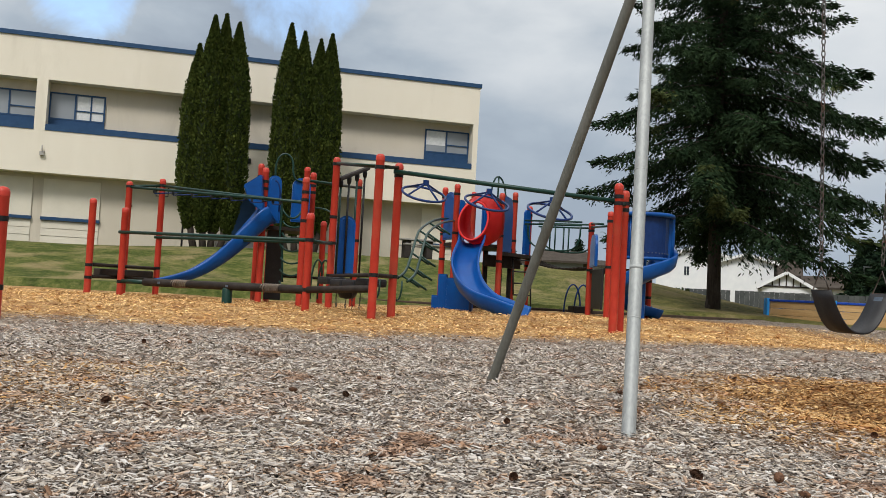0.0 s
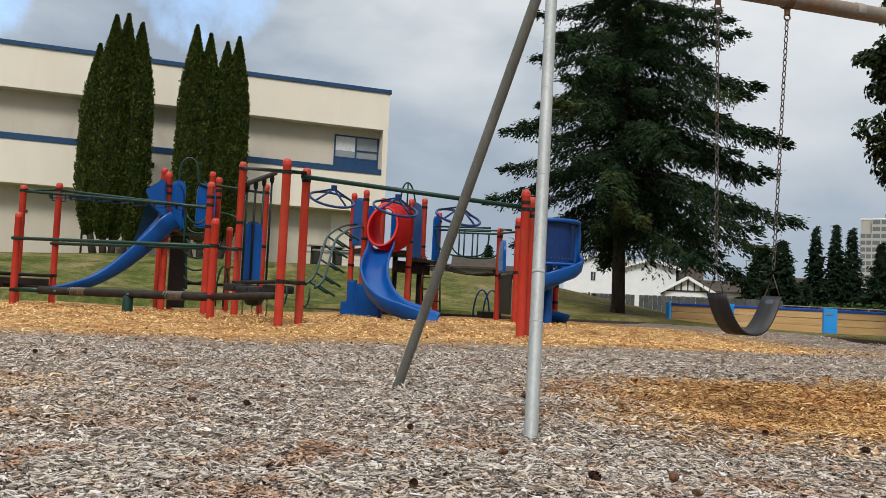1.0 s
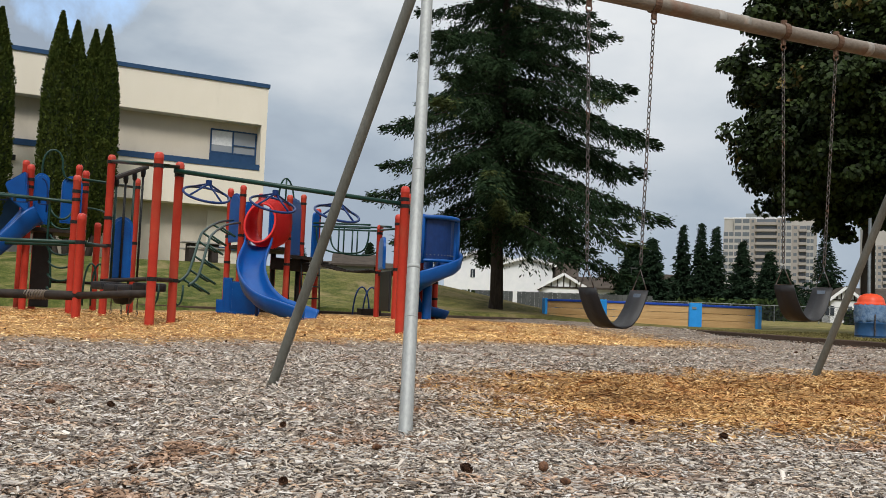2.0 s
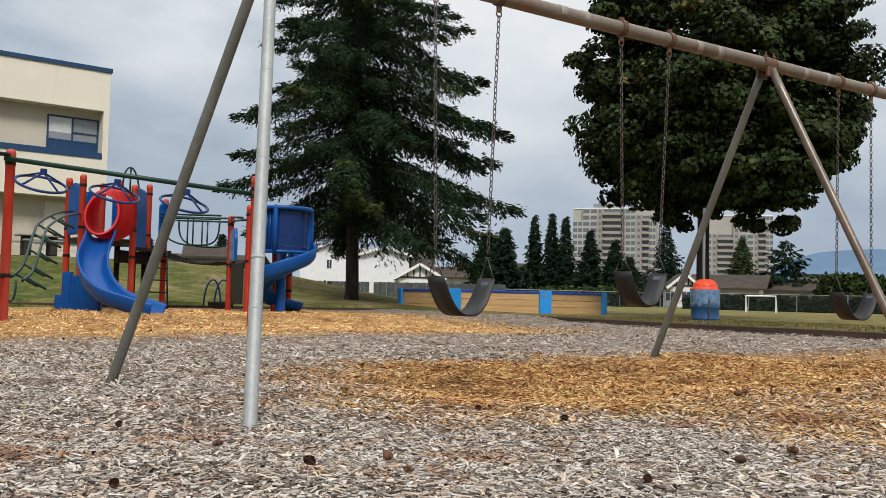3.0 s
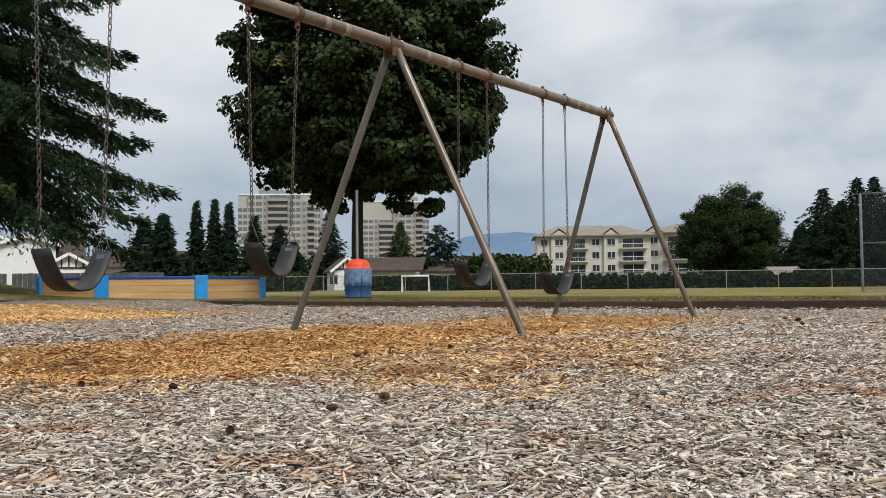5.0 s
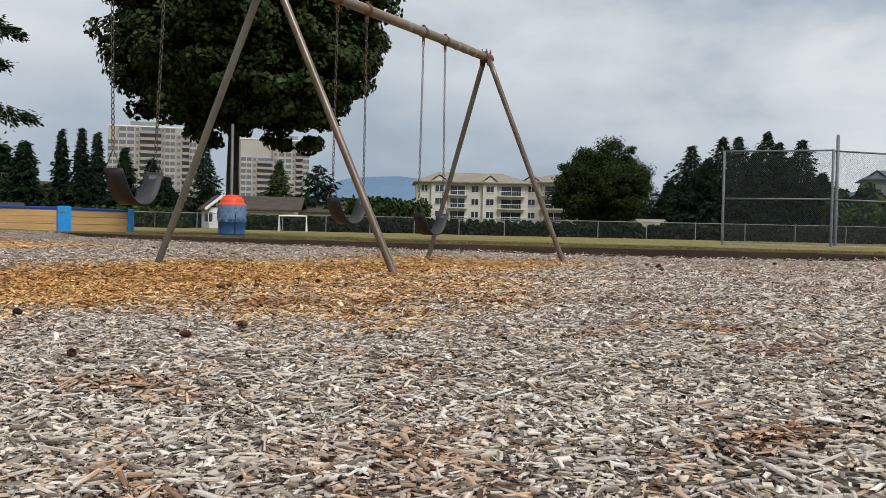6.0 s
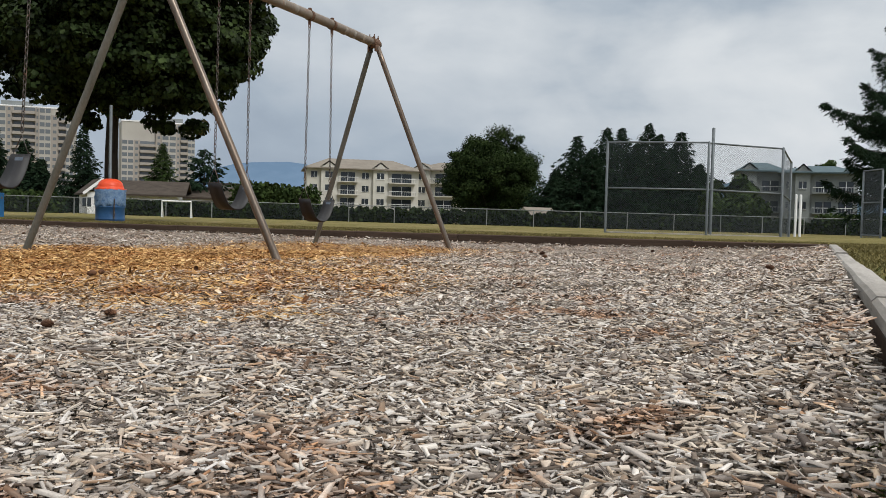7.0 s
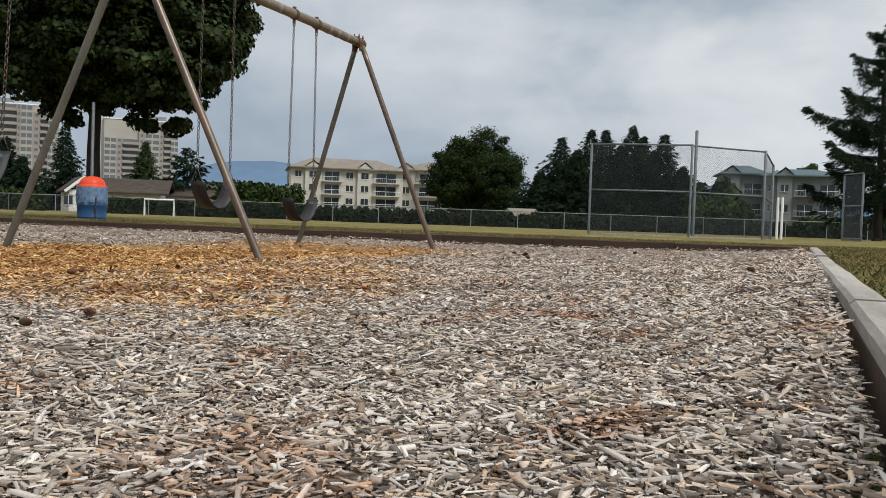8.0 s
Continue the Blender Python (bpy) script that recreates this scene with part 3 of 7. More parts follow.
def chips():
    rng = np.random.default_rng(11)
    centre = np.array([-1.65, -4.6])

    def sector(r0, r1, n, a0=-22, a1=116):
        ang = rng.uniform(radians(a0), radians(a1), n)
        r = np.sqrt(rng.uniform(r0 * r0, r1 * r1, n))
        x, y = centre[0] + r * np.cos(ang), centre[1] + r * np.sin(ang)
        keep = (y > kerb_line(x) + 0.03) & (x < EAST - 0.1) & (y < NORTH - 0.1)
        return x[keep], y[keep]
    for r0, r1, n, length, width, tilt, lift, full in ((0.35, 2.2, 72000, 0.0245, 0.0096, 0.17, 0.018, True), (2.2, 3.6, 100000, 0.0255, 0.0098, 0.18, 0.019, True), (3.6, 5.5, 140000, 0.030, 0.0106, 0.20, 0.020, False), (5.5, 9.0, 240000, 0.034, 0.0108, 0.22, 0.020, False), (9.0, 19.0, 170000, 0.038, 0.0125, 0.24, 0.018, False)):
        x, y = sector(r0, r1, n)
        ob = scatter_chips("wood_chips", x, y, rng, length, width, tilt, lift, full, r1)
        tagged(ob, "loose weathered wood chips strewn over the play area", "wood chips", kind="stuff")
    x, y = sector(0.15, 7.0, 170000, 116, 338)
    tagged(scatter_chips("wood_chips", x, y, rng, 0.034, 0.0112, 0.2, 0.018, False, 6.5), "loose weathered wood chips strewn over the play area", "wood chips", kind="stuff")
    # chips that lie singly on top, near where one crouches at the kerb
    kinds = []
    for k in range(8):
        bm = bmesh.new()
        l, w, h = rng.uniform(0.016, 0.032), rng.uniform(0.003, 0.0055), rng.uniform(0.0012, 0.0022)
        q = [(l, w * rng.uniform(0.3, 1)), (l * 0.92, -w * rng.uniform(0.3, 1)), (-l, -w * rng.uniform(0.3, 1)), (-l * 0.9, w * rng.uniform(0.3, 1))]
        lo = [bm.verts.new((x, y, -h)) for x, y in q]
        hi = [bm.verts.new((x * 0.97, y * 0.92, h)) for x, y in q]
        bm.faces.new(hi)
        for i in range(4):
            j = (i + 1) % 4
            bm.faces.new((lo[j], lo[i], hi[i], hi[j]))
        me = bpy.data.meshes.new("wood_chip")
        bm.normal_update()
        bm.to_mesh(me)
        bm.free()
        me.materials.append(M_CHIP)
        kinds.append(me)
    for k in range(300):
        x, y = rng.uniform(-1.2, 0.5), rng.uniform(-3.6, -2.4)
        ob = new("wood_chip", kinds[k % 8])
        ob.parent = BED
        ob.matrix_world = pose(x, y, float(bed_height(x, y)) + 0.014, rng.normal(0, 9), rng.normal(0, 9), rng.uniform(0, 360))


# ---- kerbs ----
def kerb():
    """Timber edging, two courses high, in lengths butted end to end; the lower south course is coloured as shade."""
    rng = random.Random(5)

    def run(name, a, b, za, zb, mat, label, width, lengths, foot=-0.2):
        root = thing(name, Matrix(), label, "kerb", kind="structure")
        a, b = Vector((*a, 0)), Vector((*b, 0))
        total = (b - a).length
        d = (b - a).normalized()
        s = 0.0
        for i, l in enumerate(lengths):
            e = min(s + l, total)
            if e - s < 0.2:
                break
            za1, zb1 = zb + (za - zb) * math.exp(-s / 3.2), zb + (za - zb) * math.exp(-e / 3.2)
            bm = bmesh.new()
            side = Vector((-d.y, d.x, 0)) * width / 2
            off = rng.uniform(-0.006, 0.006)
            n = 6
            for k in range(n + 1):
                p = a + d * (s + 0.004 + (e - s - 0.008) * k / n)
                z = za1 + (zb1 - za1) * k / n + rng.uniform(-0.003, 0.003) + off
                c = 0.012
                for o, zz in ((-1, foot), (-1, z - c), (-1 + 2 * c / width, z), (1 - 2 * c / width, z), (1, z - c), (1, foot)):
                    bm.verts.new(p + side * o + Vector((0, 0, zz)))
            bm.verts.ensure_lookup_table()
            v = bm.verts
            for k in range(n):
                for j in range(5):
                    q = k * 6 + j
                    bm.faces.new((v[q], v[q + 1], v[q + 7], v[q + 6]))
            bm.faces.new([v[j] for j in range(5, -1, -1)])
            bm.faces.new([v[n * 6 + j] for j in range(6)])
            bmesh.ops.recalc_face_normals(bm, faces=bm.faces[:])
            part("timber", bm, mat, root)
            s = e
        return root
    run("kerb_south", (EAST + 0.1, -5.097), (WEST, -4.561), 0.212, 0.203, M_TIMBER, "weathered grey timber edging of the play area", 0.098, [1.7, 2.6, 2.6, 2.6, 2.5, 2.4, 2.7, 2.5, 2.4, 2.5, 2.5, 2.5], 0.160)
    # lower course takes the dark timber so the kerb's inner face reads as shaded
    run("kerb_south_shade_course", (EAST + 0.1, -5.097), (WEST, -4.561), 0.158, 0.156, M_TIMBERDARK, "lower timber coloured dark for the shade below the grey edging", 0.092, [2.9] * 10)
    run("kerb_east", (EAST + 0.05, -5.04), (EAST + 0.05, NORTH), 0.218, 0.185, M_TIMBERDARK, "dark brown timber edging of the play area", 0.14, [1.6] * 16)
    run("kerb_north", (EAST + 0.1, NORTH + 0.07), (WEST, NORTH + 0.9), 0.21, 0.21, M_TIMBERDARK, "dark brown timber edging below the bank", 0.14, [2.4] * 12)


chips()
kerb()


# ---- grass tufts ----
def grass():
    rng = np.random.default_rng(21)
    xs, ys = [], []
    for x0, x1, y0, y1, n in ((-1.5, 14, -7.5, -4.75, 30000), (EAST + 0.15, 16, -8, 12, 30000)):
        xs.append(rng.uniform(x0, x1, n))
        ys.append(rng.uniform(y0, y1, n))
    x, y = np.concatenate(xs), np.concatenate(ys)
    south = kerb_line(x) - 0.07
    keep = (y < south) | (y > NORTH + 0.9) | (x > EAST + 0.2)
    x, y = x[keep], y[keep]
    n = len(x)
    z = land_height(x, y)
    a, h, w = rng.uniform(0, 6.28, n), rng.uniform(0.018, 0.042, n), rng.uniform(0.002, 0.005, n) + 0.0006 * np.hypot(x, y)
    lean = rng.normal(0, 0.03, (n, 2))
    base = np.stack([x, y, z - 0.005], -1)
    side = np.stack([np.cos(a), np.sin(a), 0 * a], -1) * w[:, None]
    top = base + np.stack([lean[:, 0], lean[:, 1], h], -1)
    v = np.stack([base - side, base + side, top], 1).reshape(-1, 3)
    tagged(bulk("grass", v, np.arange(3 * n).reshape(-1, 3), M_BLADE), "short dry grass blades beside the timber edging", "grass", kind="stuff")


grass()


# ---- swing set ----
BEAM_Z = 2.40


def beam_z(x):
    """The top pipe rises a little towards its far end."""
    return BEAM_Z + 0.006 * max(0.0, x - 4.0)


JOINTS = (-0.112, 4.0, 7.95)
FEET = (((-0.496, -0.925), (-0.590, 1.07)), ((4.151, -1.115), (4.032, 1.192)), ((8.32, -0.88), (8.542, 1.051)))


def swing_set():
    root = thing("swing_set", Matrix(), "pipe swing frame with rusty grey beam and splayed legs", "swing set")
    part("beam", tubed([(x, 0, beam_z(x) + 0.004 * math.sin(x * 2)) for x in np.linspace(-0.27, 8.07, 24)], 0.048, 16), M_BEAM, root, "grey top pipe with rust stains", True)
    for x in (0.45, 0.72, 1.9, 2.1, 3.2, 3.42, 4.45, 4.75, 5.9, 6.15, 7.2, 7.4, 7.62):
        part("band", tubed([(x - 0.03, 0, beam_z(x)), (x + 0.03, 0, beam_z(x))], 0.0492, 16), M_WRAP, root, "pale worn band on the pipe", True)
    for k, (x, feet) in enumerate(zip(JOINTS, FEET)):
        bm = tubed([(x - 0.075, 0, beam_z(x)), (x + 0.075, 0, beam_z(x))], 0.058, 16)
        for s in (-1, 1):
            box(bm, (x, s * 0.045, beam_z(x) - 0.065), (0.11, 0.02, 0.08), bevel=0.004)
        part("bracket", bm, M_RUST, root, "rusted clamp")
        for b in ((-0.05, -0.06), (0.05, -0.06), (-0.05, 0.06), (0.05, 0.06)):
            part("bolt", lathe([(0, 0), (0.011, 0), (0.011, 0.016), (0.006, 0.02), (0.006, 0.04), (0, 0.04)], 6, None, (x + b[0], b[1] * 0.5, beam_z(x) + 0.05)), M_RUST, root)
        for j, (fx, fy) in enumerate(feet):
            s = -1 if j == 0 else 1
            top = Vector((x + (fx - x) * 0.03, s * 0.045, beam_z(x) - 0.05))
            foot = Vector((fx, fy, float(bed_height(fx, fy))))
            d = (foot - top).normalized()
            leg = part("leg", tubed([top + d * ((foot - top).length + 0.25) * i / 14 for i in range(15)], 0.0302, 16), M_STEEL if (k == 0 and j == 0) else (M_GREYPIPE if j == 1 else M_OLDPIPE), root, "bright galvanised pipe leg" if (k == 0 and j == 0) else ("dark grey pipe leg" if j == 1 else "weathered brown pipe leg"), True)
            if k == 0 and j == 0:
                for s2, l in ((1.80, 0.02), (2.05, 0.006), (1.3, 0.006), (0.8, 0.006)):
                    p = top + d * s2
                    part("band", tubed([p, p + d * l], 0.0305, 16), M_STEEL, leg, "", True)
    hangers = []
    for sx in (1.165, 2.68, 5.17, 6.70):
        for s in (-1, 1):
            x = sx + s * 0.235
            bm = tubed([(x - 0.022, 0, beam_z(x)), (x + 0.022, 0, beam_z(x))], 0.0555, 16)
            box(bm, (x, 0, beam_z(x) - 0.07), (0.03, 0.022, 0.05), bevel=0.004)
            box(bm, (x, 0.0, beam_z(x) + 0.06), (0.03, 0.03, 0.03), bevel=0.004)
            tube(bm, [(x + 0.02 * math.cos(a), 0, beam_z(x) - 0.105 + 0.02 * math.sin(a)) for a in np.linspace(0, 2 * math.pi, 10)[:-1]], 0.0055, 6, True)
            part("hanger", bm, M_RUST, root, "rusted swivel hanger")


def chain(bm, a, b, pitch=0.0345, r=0.0036):
    """Interlocked oval links from a down to b."""
    a, b = Vector(a), Vector(b)
    n = int((b - a).length / pitch)
    d = (b - a).normalized()
    for i in range(n):
        c = a + d * pitch * (i + 0.5)
        side = Vector((1, 0, 0)) if i % 2 else Vector((0, 1, 0))
        side = (side - d * side.dot(d)).normalized()
        pts = []
        for k in range(10):
            t = 2 * math.pi * k / 10
            pts.append(c + d * math.sin(t) * (pitch * 0.5 + r) + side * math.cos(t) * 0.0105)
        tube(bm, pts, r, 5, True)


def swing(x, yaw, sway, low):
    root = thing("swing", pose(x, 0, 0), "black rubber belt swing seat hanging on steel chains", "swing", "swings on the frame")
    seat_y = sway
    turn = Matrix.Rotation(radians(yaw), 3, "Z")
    half, dip, top_z = 0.215, 0.225, low + 0.225
    # belt
    bm = bmesh.new()
    nx, wy, th = 22, 0.082, 0.011
    rows = []
    for i in range(nx + 1):
        t = -1 + 2 * i / nx
        u = abs(t) ** 2.3
        zz = low + dip * u
        xx = half * (t * 0.86 + 0.14 * math.copysign(abs(t) ** 0.5, t)) if t else 0.0
        wide = wy * (1 - 0.12 * abs(t) ** 3)
        du = (2.3 * dip * abs(t) ** 1.3 * math.copysign(1, t)) / (half * 0.95)
        nrm = Vector((-du, 0, 1)).normalized() * th
        row = []
        for yy, o in ((-wide, -1), (-wide, 1), (wide, 1), (wide, -1)):
            p = Vector((xx, yy + 0.0, zz)) + nrm * o * 0.6
            row.append(bm.verts.new(turn @ p + Vector((0, seat_y, 0))))
        rows.append(row)
    for p, q in zip(rows, rows[1:]):
        for k in range(4):
            bm.faces.new((p[k], p[(k + 1) % 4], q[(k + 1) % 4], q[k]))
    bm.faces.new(rows[0][::-1])
    bm.faces.new(rows[-1])
    bmesh.ops.recalc_face_normals(bm, faces=bm.faces[:])
    bmesh.ops.bevel(bm, geom=[e for e in bm.edges if len(e.link_faces) == 2 and e.calc_face_angle(0) > 1.2], offset=0.003, segments=2, affect="EDGES")
    seat = part("seat", bm, M_RUBBER, root, "sagging black rubber belt", True)
    for s in (-1, 1):
        end = turn @ Vector((s * half, 0, top_z)) + Vector((0, seat_y, 0))
        inner = turn @ Vector((s * half * 0.93, 0, top_z - 0.055)) + Vector((0, seat_y, 0))
        rot = turn @ Matrix.Rotation(-s * radians(70), 3, "Y")
        part("plate", boxed(inner + turn @ Vector((-s * 0.012, 0, 0)), (0.075, 0.06, 0.004), rot, 0.0015), M_PLATE, seat, "grey steel reinforcing plate")
        up = Vector((s * 0.235, 0, beam_z(x + s * 0.235) - 0.12))
        knot = end + (up - end).normalized() * 0.125
        w = turn @ Vector((0, 0.058, 0))
        part("triangle_hook", tubed([knot, end + w, end - w], 0.0048, 8, True), M_CHAIN, root, "steel triangle hook", True)
        bm = bmesh.new()
        chain(bm, up, knot)
        part("chain", bm, M_CHAIN, root, "long steel link chain", True)


swing_set()
for _x, _yaw, _sway, _low in ((1.165, 10, 0.0, 0.415), (2.68, 10, 0.02, 0.50), (5.17, -6, 0.01, 0.42), (6.70, -8, 0.0, 0.33)):
    swing(_x, _yaw, _sway, _low)


# ---- play structures ----
def post(root, x, y, top, base=None, sub=True):
    """Coated steel post with a domed cap and dark clamps."""
    z0 = float(bed_height(x, y)) if base is None else base
    r = 0.0635
    ob = part("post", lathe([(r, z0 - 0.3), (r, top - 0.1), (r * 1.02, top - 0.098)], 20, None, (x, y, 0)), M_RED, root, "", True)
    part("cap", lathe([(r * 1.06, top - 0.1), (r * 1.06, top - 0.055), (r * 0.93, top - 0.025), (r * 0.6, top - 0.005), (0, top)], 20, None, (x, y, 0)), M_RED, ob, "domed cap", True)
    return ob


def clamp(root, x, y, z, r=0.071, h=0.055, mat=None):
    part("clamp", lathe([(r * 0.9, z - h / 2), (r, z - h / 2), (r, z + h / 2), (r * 0.9, z + h / 2)], 16, None, (x, y, 0)), mat or M_CLAMP, root)


def rail(root, pts, r=0.024, mat=None, name="rail", label=""):
    return part(name, tubed(pts, r, 10), mat or M_GREEN, root, label, True)


def panel(root, a, b, z0, z1, mat, thick=0.03, label="", name="panel", arch=True):
    """Moulded plastic panel between two posts, arched at the top, with a raised rim and slots."""
    a, b = Vector((*a, 0)), Vector((*b, 0))
    d = b - a
    w = d.length
    d.normalize()
    nrm = Vector((-d.y, d.x, 0))
    outline = [(0.03, z0), (w - 0.03, z0)]
    if arch:
        rr = min(w / 2 - 0.03, 0.3)
        for k in range(7):
            t = math.pi / 2 * k / 6
            outline.append((w - 0.03 - rr + rr * math.cos(t), z1 - rr + rr * math.sin(t)))
        for k in range(7):
            t = math.pi / 2 + math.pi / 2 * k / 6
            outline.append((0.03 + rr + rr * math.cos(t), z1 - rr + rr * math.sin(t)))
    else:
        outline += [(w - 0.03, z1), (0.03, z1)]
    bm = bmesh.new()
    f = [bm.verts.new(a + d * u + nrm * thick / 2 + Vector((0, 0, v))) for u, v in outline]
    g = [bm.verts.new(a + d * u - nrm * thick / 2 + Vector((0, 0, v))) for u, v in outline]
    front, back = bm.faces.new(f), bm.faces.new(g[::-1])
    n = len(f)
    for i in range(n):
        bm.faces.new((f[(i + 1) % n], f[i], g[i], g[(i + 1) % n]))
    for face in (front, back):
        bmesh.ops.inset_individual(bm, faces=[face], thickness=0.035, depth=0.0)
        bmesh.ops.inset_individual(bm, faces=[face], thickness=0.01, depth=-0.008)
    bmesh.ops.recalc_face_normals(bm, faces=bm.faces[:])
    return part(name, bm, mat, root, label)


def chute(name, root, centre, width, depth, mat, label="", bank=None, taper=1.0):
    """A trough-shaped slide bed swept along a line of points."""
    pts = [Vector(p) for p in centre]
    n = len(pts)
    prof = [(-0.5, 0.0), (-0.46, 0.02), (-0.42, -0.25), (-0.36, -0.7), (-0.25, -0.95), (0, -1.0), (0.25, -0.95), (0.36, -0.7), (0.42, -0.25), (0.46, 0.02), (0.5, 0.0)]
    prof2 = [(0.52, -0.12), (0.47, -0.5), (0.4, -0.95), (0.26, -1.16), (0, -1.2), (-0.26, -1.16), (-0.4, -0.95), (-0.47, -0.5), (-0.52, -0.12)]
    ring = prof + prof2
    bm = bmesh.new()
    rows = []
    for i, p in enumerate(pts):
        d = (pts[min(i + 1, n - 1)] - pts[max(i - 1, 0)]).normalized()
        side = Vector((d.y, -d.x, 0)).normalized()
        up = side.cross(d).normalized()
        b = 0.0 if bank is None else bank
        rot = Matrix.Rotation(b, 3, d)
        dd = depth * (1 + (taper - 1) * i / (n - 1))
        rows.append([bm.verts.new(p + rot @ (side * u * width + up * v * dd)) for u, v in ring])
    m = len(ring)
    for a, b in zip(rows, rows[1:]):
        for k in range(m):
            bm.faces.new((a[k], a[(k + 1) % m], b[(k + 1) % m], b[k]))
    bm.faces.new(rows[0])
    bm.faces.new(rows[-1][::-1])
    bmesh.ops.recalc_face_normals(bm, faces=bm.faces[:])
    return part(name, bm, mat, root, label, True)


def spline(pts, steps):
    """A smooth line through the given points."""
    fine = []
    for i in range(len(pts) - 1):
        p0, p1, p2, p3 = pts[max(i - 1, 0)], pts[i], pts[i + 1], pts[min(i + 2, len(pts) - 1)]
        for k in range(steps):
            t = k / steps
            fine.append(0.5 * ((2 * p1) + (p2 - p0) * t + (2 * p0 - 5 * p1 + 4 * p2 - p3) * t * t + (3 * p1 - p0 - 3 * p2 + p3) * t ** 3))
    return fine + [pts[-1]]


def deck(root, corners, z, label="dark perforated deck"):
    bm = bmesh.new()
    lo = [bm.verts.new((x, y, z - 0.07)) for x, y in corners]
    hi = [bm.verts.new((x, y, z)) for x, y in corners]
    bm.faces.new(hi)
    bm.faces.new(lo[::-1])
    n = len(lo)
    for i in range(n):
        bm.faces.new((lo[i], lo[(i + 1) % n], hi[(i + 1) % n], hi[i]))
    bmesh.ops.recalc_face_normals(bm, faces=bm.faces[:])
    return part("deck", bm, M_BROWN, root, label)


def lone_post():
    root = thing("play_post", Matrix(), "red coated steel play post with a dark clamp", "post")
    post(root, -4.75, 5.37, 1.33)
    clamp(root, -4.75, 5.37, 1.00)
    clamp(root, -4.75, 5.37, 0.3)
    rail(root, [(-4.75, 5.37, 1.00), (-6.3, 5.6, 1.00)])
    post(root, -6.3, 5.6, 1.33)


P1, P2, P3, P4 = (-5.34, 13.09), (-4.97, 14.7), (-4.79, 13.27), (-4.36, 15.0)
P5, P6, P7, P8, P8B, P8C = (-2.36, 14.6), (-2.25, 13.6), (-2.10, 14.5), (-1.50, 11.9), (-1.29, 14.2), (-1.39, 15.2)
P9, P10, PC, P11 = (-1.45, 10.1), (-0.99, 14.8), (-0.98, 11.8), (-0.41, 13.44)
PD, PE, BIG, BIG2 = (-0.56, 8.5), (-0.19, 9.15), (2.89, 7.9), (3.15, 8.3)


def bar_climber():
    root = thing("bar_climber", Matrix(), "red post climbing frame with green bars and a brown balance beam", "climbing frame")
    for (x, y), t, rings in ((P1, 1.86, (0.62, 0.39)), (P2, 2.38, (2.27, 0.63)), (P3, 1.74, (1.27, 0.34)), (P4, 2.51, (2.36, 1.28, 0.64)), (P9, 1.64, (1.20, 0.40)), (PC, 2.81, (2.68, 1.72, 1.25, 0.66)), (P11, 2.64, (2.46, 1.4)), (P10, 1.84, (0.62,))):
        p = post(root, x, y, t)
        for z in rings:
            clamp(p, x, y, z)
    # overhead ladder
    far0, far1 = Vector((*P2, 2.26)), Vector((P8[0] - 0.06, P8[1] + 0.3, 1.99))
    near0, near1 = Vector((*P4, 2.36)), Vector((*P8, 1.95))
    rail(root, [far0, far1, near1], 0.028)
    rail(root, [near0, near1], 0.028)
    rail(root, [(*P2, 2.28), (*P4, 2.36)], 0.026)
    for k in range(7):
        t = 0.16 + 0.115 * k
        a, b = near0.lerp(near1, t), far0.lerp(far1, t)
        d = Vector((0, 0, -0.09))
        h = rail(root, [a, a + d, b + d, b], 0.013, M_NAVY, "handle", "blue hanging hand bar")
        for p in (a, b):
            part("bracket", boxed(p + Vector((0, 0, -0.045)), (0.05, 0.05, 0.07), None, 0.008), M_CLAMP, h, "dark clamp")
    part("hook", tubed([(P4[0] - 0.12, P4[1], 2.32), (P4[0] - 0.12, P4[1], 2.14), (P4[0] + 0.12, P4[1], 2.14), (P4[0] + 0.12, P4[1], 2.32)], 0.014, 6), M_CLAMP, root, "dark hanging bracket")
    # parallel bars
    rail(root, [(P3[0] - 0.08, P3[1], 1.27), (P9[0] + 0.08, P9[1], 1.20)], 0.032)
    rail(root, [(P4[0] - 0.08, P4[1], 1.28), (*PC, 1.25)], 0.032)
    rail(root, [(*P9, 1.19), (*PC, 1.24)], 0.03)
    # rails between the low posts
    for z in (0.63, 0.41):
        rail(root, [(*P1, z), (*P4, z)], 0.035, M_BROWN, "beam", "brown coated beam")
    part("bench", boxed((-4.84, 13.9, 0.50), (1.08, 0.3, 0.13), Matrix.Rotation(radians(34), 3, "Z"), 0.02), M_BROWN, root, "dark brown plank seat")
    # springing balance beam
    a, b, c = Vector((*P3, 0.35)), Vector((*P9, 0.40)), Vector((*PD, 0.48))
    for p, q in ((a.lerp(b, 0.15), a.lerp(b, 0.33)), (a.lerp(b, 0.40), a.lerp(b, 0.80)), (a.lerp(b, 0.88), b)):
        part("balance_beam", tubed([p, q], 0.07, 12), M_BROWN, root, "dark brown padded balance beam", True)
    part("balance_beam", tubed([b, c], 0.055, 12), M_BROWN, root, "dark brown padded balance beam", True)
    part("bracket", tubed([a, a.lerp(b, 0.15)], 0.045, 10), M_GREEN, root, "green pipe bracket", True)
    for t in (0.365, 0.84):
        m = a.lerp(b, t)
        d = (b - a).normalized()
        pts = []
        up = Vector((0, 0, 1))
        side = d.cross(up).normalized()
        for k in range(64):
            ang = k / 8 * 2 * math.pi
            pts.append(m + d * (k / 63 - 0.5) * 0.42 + up * 0.065 * math.sin(ang) + side * 0.065 * math.cos(ang))
        part("spring", tubed(pts, 0.014, 6), M_OLDPIPE, root, "coiled steel spring", True)
    s = a.lerp(b, 0.615)
